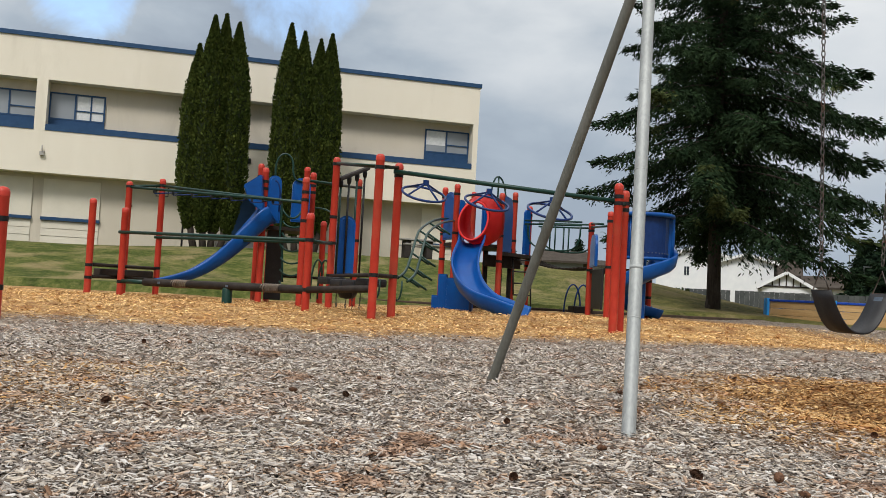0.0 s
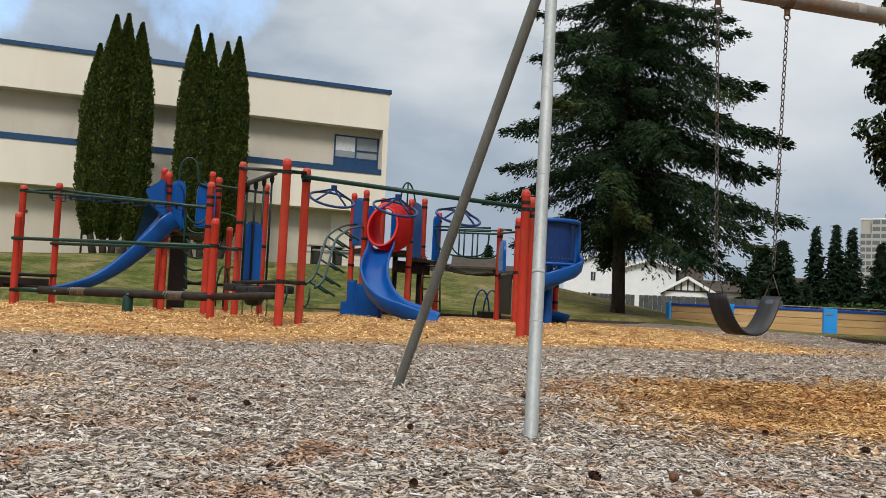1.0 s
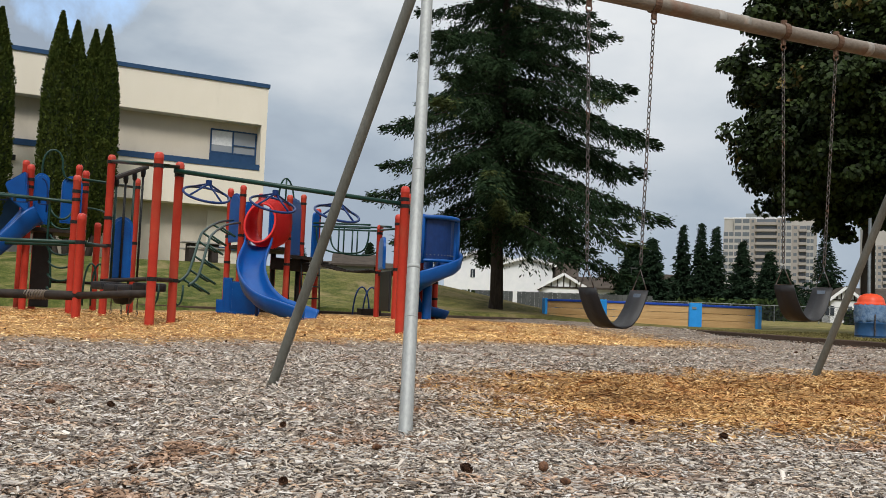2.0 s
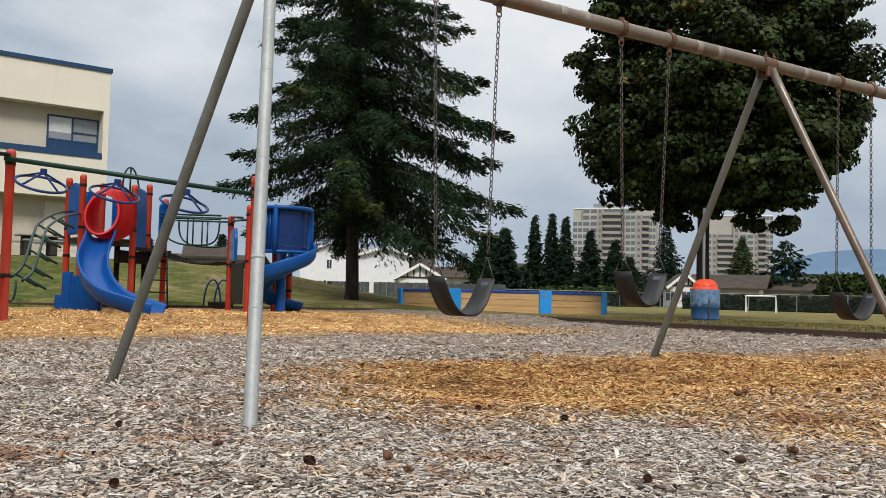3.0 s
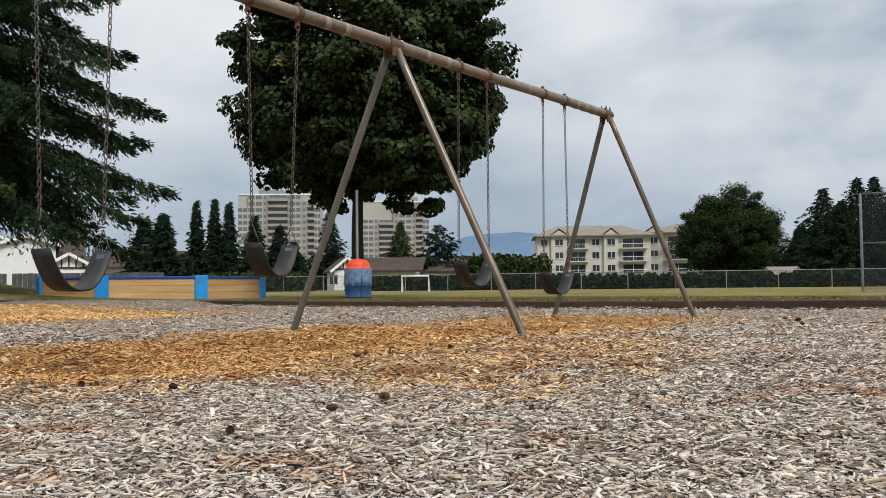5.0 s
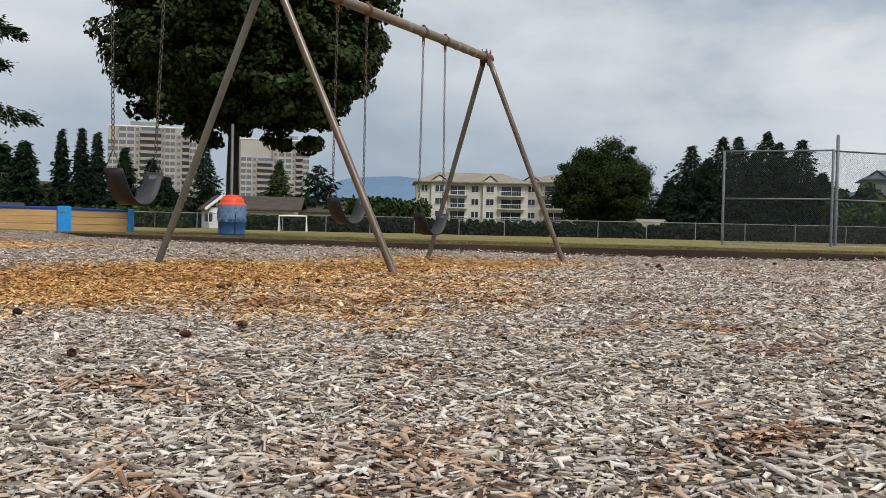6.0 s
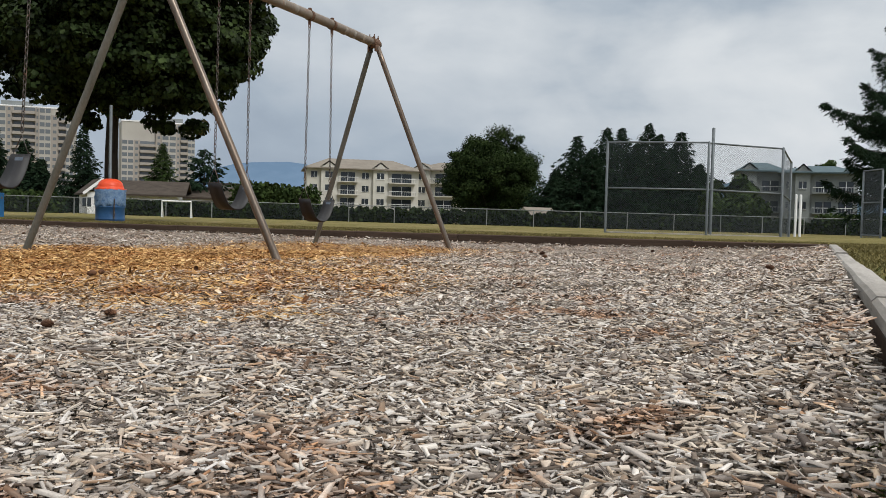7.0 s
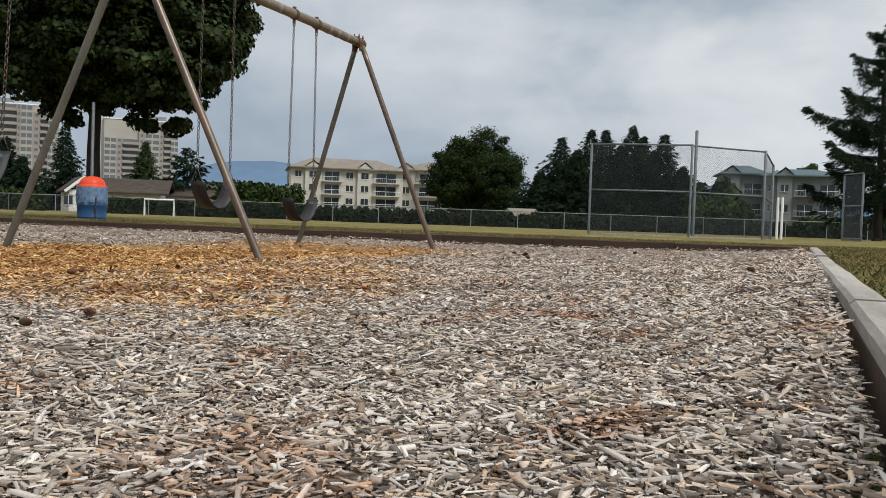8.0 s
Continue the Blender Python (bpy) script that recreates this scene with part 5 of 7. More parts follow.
def broadleaf(name, base, height, crown_lo, radius, leaves, size, seed, label, mat, trunk_r=0.17, clumps=60):
    rng = np.random.default_rng(seed)
    x, y, z = base
    root = thing(name, pose(x, y, z), label, "tree")
    bm = trunk_mesh((0, 0, 0), (0, 0, crown_lo + (height - crown_lo) * 0.75), trunk_r, trunk_r * 0.25, rng, 0.03)
    cz, hz = (crown_lo + height) / 2, (height - crown_lo) / 2
    cl = []
    for k in range(clumps):
        d = rng.normal(0, 1, 3)
        d /= np.linalg.norm(d)
        rr = rng.uniform(0.55, 0.93) if k > clumps * 0.25 else rng.uniform(0.0, 0.55)
        p = np.array([d[0] * radius * rr, d[1] * radius * rr, cz + d[2] * hz * rr])
        p[:2] *= 1.0 - 0.22 * max(0, (p[2] - cz) / hz)
        cl.append((p, rng.uniform(0.20, 0.32) * radius if clumps < 300 else rng.uniform(0.09, 0.26) * radius))
        if k % (3 if clumps < 300 else 8) == 0:
            fork = crown_lo * 0.8
            s = Vector((0, 0, fork + max(0, p[2] - fork) * 0.25))
            e = Vector(p)
            m = s.lerp(e, 0.5) + Vector((0, 0, -0.1 * radius))
            tube(bm, [s, m, e], trunk_r * 0.32, 6, r_end=0.015)
    part("trunk", bm, M_BARK, root, "brown furrowed trunk and limbs", True)
    per = leaves // clumps
    cs, ns = [], []
    for p, r in cl:
        d = rng.normal(0, 1, (per, 3))
        d /= np.linalg.norm(d, axis=1, keepdims=True)
        rr = rng.uniform(0.15, 1.0, per) ** 0.6
        q = p + d * (r * rr)[:, None] * np.array([1, 1, 0.75])
        cs.append(q)
        nn = d + np.array([0, 0, 0.5])
        ns.append(nn / np.linalg.norm(nn, axis=1, keepdims=True))
    cs, ns = np.concatenate(cs), np.concatenate(ns)
    leaf_cloud("crown", cs, ns, size, mat, root, rng)
    return root


def noise_mask(p, scale, seed):
    return 0.5 + 0.5 * np.sin(p[:, 0] * scale * 2.1 + seed) * np.cos(p[:, 1] * scale * 1.7 + 2 * seed) * np.sin(p[:, 2] * scale * 1.9 + 0.5)


def conifer(name, base, height, lo, radius, limbs, twigs, seed, label, mat, mat_tip=None, trunk_r=0.2, droop=0.35, blade=0.30, blades=7, group="", power=0.85, thin=0.12, hang=0.75, fan=0.26, lopside=0.0):
    """Whorled limbs that dip and lift at the tip, each hung with many small sprays."""
    rng = np.random.default_rng(seed)
    x, y, z = base
    root = thing(name, pose(x, y, z), label, "tree", group)
    bm = trunk_mesh((0, 0, 0), (0, 0, height), trunk_r, trunk_r * 0.06, rng, 0.015)
    P, Dn, Sd, Ln, tip = [], [], [], [], []
    for k in range(limbs):
        t = (k + rng.uniform(0, 1)) / limbs
        h = lo + (height - lo) * t
        a = k * 2.399 + rng.normal(0, 0.35)
        reach = radius * max(0.03, (1 - t)) ** power * rng.uniform(0.62, 1.14) * (1 + lopside * math.cos(a + 0.49))
        if t < 0.08:
            reach *= 0.75 + 3 * t
        out = np.array([math.cos(a), math.sin(a), 0.0])
        n = 7
        line = []
        for i in range(n + 1):
            s = i / n
            dz = reach * (0.16 * s * (1 - t) - droop * s * s * (1.1 - 0.6 * t) + 0.16 * s ** 4)
            line.append(np.array([0, 0, h]) + out * reach * s + np.array([0, 0, dz + reach * 0.10 * s * (t > 0.6)]))
        tube(bm, [Vector(p) for p in line], max(0.012, trunk_r * 0.22 * (1 - t)), 5, r_end=0.006)
        side = np.array([-out[1], out[0], 0.0])
        m = max(5, int(twigs * (0.35 + 0.65 * reach / radius)))
        for j in range(m):
            s = 0.03 + 0.97 * (j + rng.uniform(0, 1)) / m
            i = min(int(s * n), n - 1)
            p = line[i] + (line[i + 1] - line[i]) * (s * n - i)
            sg = 1 if j % 2 else -1
            span = (reach * fan * (1.12 - s) + 0.6 * blade) * rng.uniform(0.7, 1.2)
            tw = out * rng.uniform(0.35, 0.9) + side * sg * rng.uniform(0.3, 1.0) + np.array([0, 0, rng.uniform(-hang, -0.15)])
            if s > 0.9:
                tw = out + side * sg * 0.25 + np.array([0, 0, rng.uniform(-0.2, 0.25)])
            tw /= np.linalg.norm(tw)
            cross = np.cross(tw, np.array([0, 0, 1.0]))
            cross /= np.linalg.norm(cross) + 1e-9
            for b in range(blades):
                u = (b + rng.uniform(0, 1)) / blades
                q = p + tw * span * u + np.array([0, 0, -0.25 * span * u * u]) + rng.normal(0, 0.025 + 0.01 * reach, 3)
                d = tw * rng.uniform(0.5, 1.0) + cross * (1 if b % 2 else -1) * rng.uniform(0.2, 0.9) + np.array([0, 0, rng.uniform(-0.55, 0.1)])
                P.append(q)
                Dn.append(d / np.linalg.norm(d))
                Sd.append(rng.normal(0, 1, 3))
                Ln.append(blade * rng.uniform(0.6, 1.25) * (0.35 + 0.65 * min(1.0, reach / radius)) * (1.1 - 0.35 * u))
                tip.append(s > 0.8)
    part("trunk", bm, M_BARK, root, "dark straight trunk", True)
    P, Dn, Sd, Ln, tip = np.array(P), np.array(Dn), np.array(Sd), np.array(Ln)[:, None], np.array(tip)
    S = np.cross(Dn, Sd)
    S /= np.linalg.norm(S, axis=1, keepdims=True) + 1e-9
    N = np.cross(S, Dn)

    def blades_of(sel, m):
        c, d, s, l, u = P[sel], Dn[sel], S[sel], Ln[sel], N[sel]
        k = len(c)
        v = np.stack([c, c + d * l * 0.45 + s * l * thin - u * l * 0.05, c + d * l, c + d * l * 0.45 - s * l * thin - u * l * 0.05], 1).reshape(-1, 3)
        return bulk("crown", v, np.arange(4 * k).reshape(-1, 4), m, root)
    if mat_tip is not None:
        w = tip & (noise_mask(P, 0.7, seed) > 0.66)
        blades_of(~w, mat)
        if w.any():
            blades_of(w, mat_tip)
    else:
        blades_of(np.ones(len(P), bool), mat)
    return root


def cedar_column(name, base, stems, seed, label):
    """Clipped-looking columnar cedars: a core coloured dark as inner shade, wrapped in upright scaly sprays."""
    rng = np.random.default_rng(seed)
    x, y, z = base
    root = thing(name, pose(x, y, z), label, "tree", "cedars below the school")
    cs, ds, ns, ls = [], [], [], []
    bm_t, bm_c = bmesh.new(), bmesh.new()
    for dx, dy, h, r, lo in stems:
        tube(bm_t, [(dx * 0.6, dy * 0.6, -0.2), (dx * 0.8, dy * 0.8, lo * 0.6), (dx, dy, lo + 0.6)], 0.13, 10, r_end=0.09)

        def rad(t):
            return r * (min(1.0, (t + 0.02) * 3.4) ** 0.6) * (1 - 0.22 * t) * (1 - max(0, (t - 0.62) / 0.38) ** 1.6)
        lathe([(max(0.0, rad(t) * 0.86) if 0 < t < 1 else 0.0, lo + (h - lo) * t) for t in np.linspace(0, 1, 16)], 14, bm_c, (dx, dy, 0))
        n = int(15000 * r * (h - lo) / 3.2)
        t = rng.uniform(0, 1, n) ** 0.95
        a = rng.uniform(0, 2 * np.pi, n)
        rr = np.array([rad(v) for v in t])
        lump = 1 + 0.07 * np.sin(a * 6 + t * 9) + 0.07 * np.sin(a * 11 - t * 37) + 0.05 * np.sin(a * 17 + t * 90) + rng.normal(0, 0.05, n)
        out = np.stack([np.cos(a), np.sin(a), 0 * a], -1)
        c = out * (rr * lump * 0.93)[:, None] + np.stack([dx + 0 * a, dy + 0 * a, lo + (h - lo) * t], -1)
        d = out * rng.uniform(0.25, 0.9, n)[:, None] + rng.normal(0, 0.3, (n, 3)) + np.array([0, 0, 0.75])
        cs.append(c)
        ds.append(d / np.linalg.norm(d, axis=1, keepdims=True))
        ns.append(out)
        ls.append(rng.uniform(0.05, 0.115, n))
    part("trunk", bm_t, M_BARK, root, "brown stems at the foot", True)
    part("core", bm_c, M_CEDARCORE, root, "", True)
    c, d, o, l = np.concatenate(cs), np.concatenate(ds), np.concatenate(ns), np.concatenate(ls)[:, None]
    s = np.cross(d, o + rng.normal(0, 0.6, o.shape))
    s /= np.linalg.norm(s, axis=1, keepdims=True) + 1e-9
    u = np.cross(s, d)
    v = np.stack([c - d * l * 0.3, c + d * l * 0.25 + s * l * 0.34 + u * l * 0.08, c + d * l * 0.8, c + d * l * 0.25 - s * l * 0.34 + u * l * 0.08], 1).reshape(-1, 3)
    bulk("crown", v, np.arange(len(v)).reshape(-1, 4), M_CEDAR, root)


conifer("fir_tree", (10.14, 18.93, 0.1), 17.0, 2.5, 4.55, 170, 96, 3, "tall dark fir with drooping limbs beside the play area", M_FIR, M_FIRTIP, 0.20, 0.54, 0.20, 21, power=0.80, thin=0.15, hang=1.5, fan=0.23, lopside=0.17)


def maple(base, seed, label):
    """A dense crown built of big leafy lobes, widest low down, with hanging skirts and gaps between the lobes."""
    rng = np.random.default_rng(seed)
    x, y, z = base
    root = thing("maple_tree", pose(x, y, z), label, "tree")
    bm = trunk_mesh((0, 0, 0), (0.1, -0.1, 8.5), 0.19, 0.06, rng, 0.03)
    mid, up, down, wide = 5.7, 7.0, 3.15, 3.62
    lobes = []
    for k in range(96):
        t = (k + 0.5) / 96
        dz = 1 - 2 * t
        a = k * 2.399 + rng.normal(0, 0.25)
        ring = math.sqrt(max(0.0, 1 - dz * dz)) ** (0.8 if dz > 0 else 0.55)
        r = rng.uniform(0.62, 1.15)
        reach = (wide - 0.62 * r) * ring * rng.uniform(0.90, 1.05)
        if dz < 0:
            reach *= rng.uniform(0.80, 1.06)
        sag = rng.uniform(-0.25, 0.5) * max(0.0, -dz)
        lobes.append((np.array([math.cos(a) * reach + 0.24, math.sin(a) * reach - 0.28, mid + dz * ((up - 0.6 * r) if dz > 0 else (down - 0.55 * r)) + sag]), r))
    for p, r in lobes[::2]:
        s = Vector((0, 0, 3.0 + max(0.0, p[2] - 3.0) * 0.45))
        e = Vector(p)
        tube(bm, [s, s.lerp(e, 0.5) + Vector((0, 0, 0.25)), e], 0.06, 6, r_end=0.015)
    part("trunk", bm, M_BARK, root, "brown furrowed trunk and limbs", True)
    cs, ns = [], []
    for p, r in lobes:
        for j in range(13):
            d = rng.normal(0, 1, 3)
            d /= np.linalg.norm(d)
            c = p + d * r * rng.uniform(0.55, 0.95) * np.array([1, 1, 0.8])
            q = r * rng.uniform(0.26, 0.46)
            m = int(150 * (q / 0.35) ** 1.5)
            e = rng.normal(0, 1, (m, 3))
            e /= np.linalg.norm(e, axis=1, keepdims=True)
            cs.append(c + e * (q * rng.uniform(0.35, 1.0, m) ** 0.5)[:, None] * np.array([1.25, 1.25, 0.75]))
            nn = e + d * 0.6 + np.array([0, 0, 0.7])
            ns.append(nn / np.linalg.norm(nn, axis=1, keepdims=True))
    cs, ns = np.concatenate(cs), np.concatenate(ns)
    # thinner foliage that fills between the lobes
    n = 30000
    d = rng.normal(0, 1, (n, 3))
    d /= np.linalg.norm(d, axis=1, keepdims=True)
    swell = 1 + 0.07 * np.sin(d[:, 0] * 9 + 2) * np.cos(d[:, 1] * 8) + 0.06 * np.sin(d[:, 2] * 17 + d[:, 0] * 5)
    q = d * (rng.uniform(0, 1, n) ** 0.30 * 0.80 * swell)[:, None] * np.stack([wide + 0 * d[:, 0], wide + 0 * d[:, 0], np.where(d[:, 2] > 0, up, down * 1.02 * np.abs(d[:, 2]) ** -0.35)], -1) + np.array([0.24, -0.28, mid])
    leaf_cloud("crown", q, d + np.array([0, 0, 0.6]), 0.15, M_MAPLE, root, rng)
    # paler leaves, more of them higher up: turning leaves and painted highlights
    sel = (noise_mask(cs, 0.9, seed) + 0.04 * (cs[:, 2] - 6.5) > 0.66) & (rng.uniform(0, 1, len(cs)) < 0.45)
    leaf_cloud("crown", cs[~sel], ns[~sel], 0.135, M_MAPLE, root, rng)
    leaf_cloud("crown", cs[sel], ns[sel], 0.135, M_TURNLIT, root, rng, 0.3)


maple((17.2, 12.05, 0.15), 8, "broad dense dark green maple at the edge of the field")
cedar_column("cedar", (-4.17, 26.02, 1.45), ((-0.66, 0.1, 6.75, 0.50, 0.6), (-0.20, -0.1, 7.7, 0.56, 0.5), (0.14, 0.15, 7.85, 0.52, 0.5), (0.58, 0.1, 7.6, 0.56, 0.5)), 31, "dark green columnar cedars grown together before the school wall")
cedar_column("cedar", (-1.15, 26.43, 1.45), ((-0.72, 0.0, 7.85, 0.52, 0.7), (-0.26, -0.05, 7.6, 0.52, 0.6), (0.30, 0.0, 7.4, 0.52, 0.6), (0.68, 0.1, 7.65, 0.52, 0.7)), 32, "dark green columnar cedars grown together before the school wall")


# ---- school ----
def school():
    root = thing("school_building", pose(5.47, 29.33, 0, 0, 0, 4.2), "two storey cream stucco school with blue trim on a grass bank", "building")
    L = 34.0

    def blk(name, u0, u1, v0, v1, z0, z1, mat, parent=root, label="", bev=0.0):
        return part(name, boxed(((u0 + u1) / 2, (v0 + v1) / 2, (z0 + z1) / 2), (abs(u1 - u0), abs(v1 - v0), z1 - z0), None, bev), mat, parent, label)
    # v runs into the building; the upper storey overhangs the lower by 0.7 m
    blk("parapet", -L, 0, 0, 14, 6.97, 8.40, M_STUCCO, label="cream stucco parapet wall")
    blk("coping", -L, 0.05, -0.05, 14, 8.40, 8.55, M_TRIM, label="dark blue metal coping")
    blk("wall", -L, 0, 0, 14, 3.76, 5.24, M_STUCCO, label="cream stucco wall")
    blk("wall", -L + 0.1, -0.1, 0.55, 13.9, 5.24, 6.97, M_TAN, label="tan recessed wall")
    blk("wall", -L + 0.1, -0.15, 0.7, 13.8, 0.6, 3.76, M_TAN, label="tan lower wall")
    blk("pier", -0.20, 0, 0, 0.55, 5.24, 6.97, M_STUCCO)
    for u in (-15.83, -31.2):
        blk("pier", u, u + 0.36, 0, 0.55, 5.24, 6.97, M_STUCCO)
    blk("ledge", -15.47, -0.20, 0.02, 0.55, 5.242, 5.44, M_TRIM, label="blue metal ledge")
    blk("ledge", -30.84, -15.83, 0.02, 0.55, 5.242, 5.44, M_TRIM, label="blue metal ledge")
    blk("ledge_lip", -15.47, -0.20, -0.025, 0.02, 5.22, 5.40, M_TRIM)
    blk("ledge_lip", -30.84, -15.83, -0.025, 0.02, 5.22, 5.40, M_TRIM)

    def window(u0, u1, z0, z1, split, blind, v=0.55, sill=True, mid=None):
        w = blk("window", u0, u1, v - 0.03, v - 0.005, z0, z1, M_SCHOOLGLASS, label="sliding window in a dark blue frame")
        f = 0.05
        for a, b, c, d in ((u0, u1, z0, z0 + f), (u0, u1, z1 - f, z1), (u0, u0 + f, z0 + f, z1 - f), (u1 - f, u1, z0 + f, z1 - f), (split - f / 2, split + f / 2, z0 + f, z1 - f)):
            blk("frame", a, b, v - 0.07, v - 0.03, c, d, M_TRIM, w)
        blk("frame", split + f / 2, u1 - f, v - 0.065, v - 0.032, z0 + (z1 - z0) * 0.36, z0 + (z1 - z0) * 0.36 + 0.04, M_TRIM, w)
        if mid:
            blk("frame", mid - f / 2, mid + f / 2, v - 0.068, v - 0.031, z0 + f, z1 - f, M_TRIM, w)
        if blind:
            blk("blind", blind[0], blind[1], v - 0.036, v - 0.031, blind[2], blind[3], M_BLIND, w, "white blind behind the glass")
        if sill:
            blk("panel", u0, u1, v - 0.06, v - 0.003, 5.44, z0, M_TRIM, label="blue panel below a window")
    window(-15.47, -13.63, 5.70, 6.65, -14.62, (-14.55, -13.70, 5.76, 6.58), mid=-14.1)
    window(-17.7, -15.85, 5.70, 6.62, -16.75, None)
    window(-1.98, -0.22, 5.80, 6.70, -1.12, (-1.92, -1.16, 6.10, 6.64))
    window(-20.1, -18.2, 5.70, 6.62, -19.2, None)
    # lower panels with blue sills
    for u0, u1 in ((-17.8, -15.83), (-15.48, -13.60), (-1.9, -0.2), (-21.0, -19.0), (-24.0, -22.0)):
        blk("panel", u0, u1, 0.64, 0.69, 2.29, 3.62, M_PANEL, label="pale boarded window panel")
        blk("sill", u0 - 0.03, u1 + 0.03, 0.58, 0.69, 2.18, 2.29, M_TRIM, label="blue sill")
        for k in range(3):
            blk("siding", u0, u1, 0.665, 0.69, 1.38 + 0.26 * k, 1.62 + 0.26 * k, M_PANEL)
    lamp = blk("wall_lamp", -15.57, -15.43, -0.12, 0, 4.34, 4.48, M_PALE, label="small wall lamp")
    part("arm", tubed([(-15.5, -0.02, 4.46), (-15.5, -0.10, 4.68), (-15.5, -0.16, 4.5)], 0.02, 6), M_PALE, lamp)
    blk("wall_lamp", -8.67, -8.52, -0.12, 0, 4.68, 4.86, M_CLAMP, label="small wall lamp")
    for u in (-10.9, -4.7, -12.6):
        blk("vent", u, u + 0.08, 0.66, 0.69, 2.85, 2.92, M_CLAMP)
    # steps and handrail before a door
    for k in range(4):
        blk("step", -9.6, -7.9, -0.3 - 0.3 * k, 0.69 if k == 0 else -0.3 * k, 1.3, 2.05 - 0.16 * k, M_PALE)
    blk("door", -9.4, -8.2, 0.64, 0.69, 2.06, 3.5, M_TRIM, label="blue door")
    for v in (-1.4, -0.6):
        part("rail_post", tubed([(-10.7, v, 1.4), (-10.7, v, 2.28)], 0.025, 8), M_CLAMP, root)
    part("handrail", tubed([(-10.7, -1.45, 2.28), (-10.7, -0.55, 2.28), (-9.7, -0.55, 2.33)], 0.025, 8), M_CLAMP, root)


school()


def picnic_table():
    x, y = 2.80, 25.9
    z = float(land_height(x, y))
    root = thing("picnic_table", pose(x, y, z, 0, 0, 6), "grey plank picnic table standing on the bank", "table")
    for k in range(3):
        part("plank", boxed((0, -0.26 + 0.26 * k, 0.62), (1.3, 0.24, 0.05), None, 0.008), M_TIMBER, root)
    for s in (-1, 1):
        part("bench", boxed((0, s * 0.72, 0.44), (1.3, 0.26, 0.05), None, 0.008), M_TIMBER, root)
        part("leg", boxed((s * 0.38, 0, 0.29), (0.22, 0.5, 0.6), None, 0.03), M_DARK, root, "dark pedestal leg")


picnic_table()


# ---- gaga pit ----
def ball_pit():
    a, b = Vector((11.64, 15.73, 0)), Vector((13.55, 14.24, 0))
    d = (b - a).normalized()
    inward = Vector((-d.y, d.x, 0))
    side = (b - a).length
    root = thing("ball_pit", Matrix(), "octagonal ball game pit of pine boards with bright blue corner posts", "play pit")
    corners, p, h = [], a.copy(), d.copy()
    for k in range(8):
        corners.append(p.copy())
        p = p + h * side
        h = Matrix.Rotation(math.pi / 4, 3, "Z") @ h
    top, lo = 0.74, 0.17
    for k in range(8):
        p, q = corners[k], corners[(k + 1) % 8]
        e = (q - p).normalized()
        rot = Matrix.Rotation(math.atan2(e.y, e.x), 3, "Z")
        m = (p + q) / 2
        for j in range(3):
            z0, z1 = lo + j * 0.182, lo + j * 0.182 + 0.172
            part("board", boxed((m.x, m.y, (z0 + z1) / 2), (side - 0.12, 0.04, z1 - z0), rot, 0.006), M_BOARD, root)
        part("cap", boxed((m.x, m.y, top - 0.005), (side - 0.1, 0.09, 0.06), rot, 0.012), M_DEEPBLUE, root, "dark blue top cap")
        half = Matrix.Rotation(math.atan2(e.y, e.x) - math.pi / 8, 3, "Z")
        post_ = part("corner_post", boxed((p.x, p.y, (top + 0.05 + 0.12) / 2), (0.34, 0.07, top + 0.05 - 0.12), half, 0.01), M_SKYBLUE, root, "bright blue corner post")
        if k in (1, 2):
            part("label_plate", boxed(p + half @ Vector((-0.05, -0.045, 0.66)), (0.12, 0.006, 0.06), half), M_FENCE, post_, "small pale plate")


ball_pit()


def bin_and_pole():
    x, y = 13.83, 9.07
    z = float(land_height(x, y))
    root = thing("litter_bin", pose(x, y, z - 0.02), "blue steel drum bin with a bag and a domed orange lid", "bin")
    prof = [(0.0, 0.0), (0.300, 0.0), (0.309, 0.015), (0.300, 0.03)]
    for k in (0.07, 0.33):
        prof += [(0.300, k - 0.02), (0.308, k - 0.008), (0.308, k + 0.008), (0.300, k + 0.02)]
    prof += [(0.300, 0.66), (0.309, 0.68), (0.309, 0.70), (0.29, 0.70)]
    part("drum", lathe(prof, 28), M_DRUM, root, "dented dark blue steel drum", True)
    rng = np.random.default_rng(9)
    bm = lathe([(0.305, 0.36), (0.318, 0.39), (0.311, 0.46), (0.322, 0.54), (0.314, 0.62), (0.326, 0.68), (0.318, 0.72)], 44)
    for v in bm.verts:
        v.co += Vector((rng.normal(0, 0.007), rng.normal(0, 0.007), rng.normal(0, 0.03 if v.co.z < 0.4 else 0.006)))
    part("bag", bm, M_BAG, root, "bluish clear plastic bag hanging over the rim", True)
    part("lid", lathe([(0.318, 0.70), (0.325, 0.725), (0.272, 0.74), (0.266, 0.78), (0.245, 0.845), (0.195, 0.90), (0.11, 0.935), (0, 0.945)], 28), M_DOME, root, "orange red domed lid", True)
    bm = bmesh.new()
    chain(bm, (-0.20, -0.285, 0.50), (-0.19, -0.27, 0.02), 0.07, 0.008)
    part("chain", bm, M_CHAIN, root, "rusty chain", True)
    px, py = 14.67, 9.84
    p = thing("steel_pole", pose(px, py, z), "slim galvanised steel pole behind the litter bin", "pole")
    part("pole", lathe([(0.035, -0.1), (0.035, 2.62), (0, 2.622)], 12), M_BACKPIPE, p, "", True)


bin_and_pole()


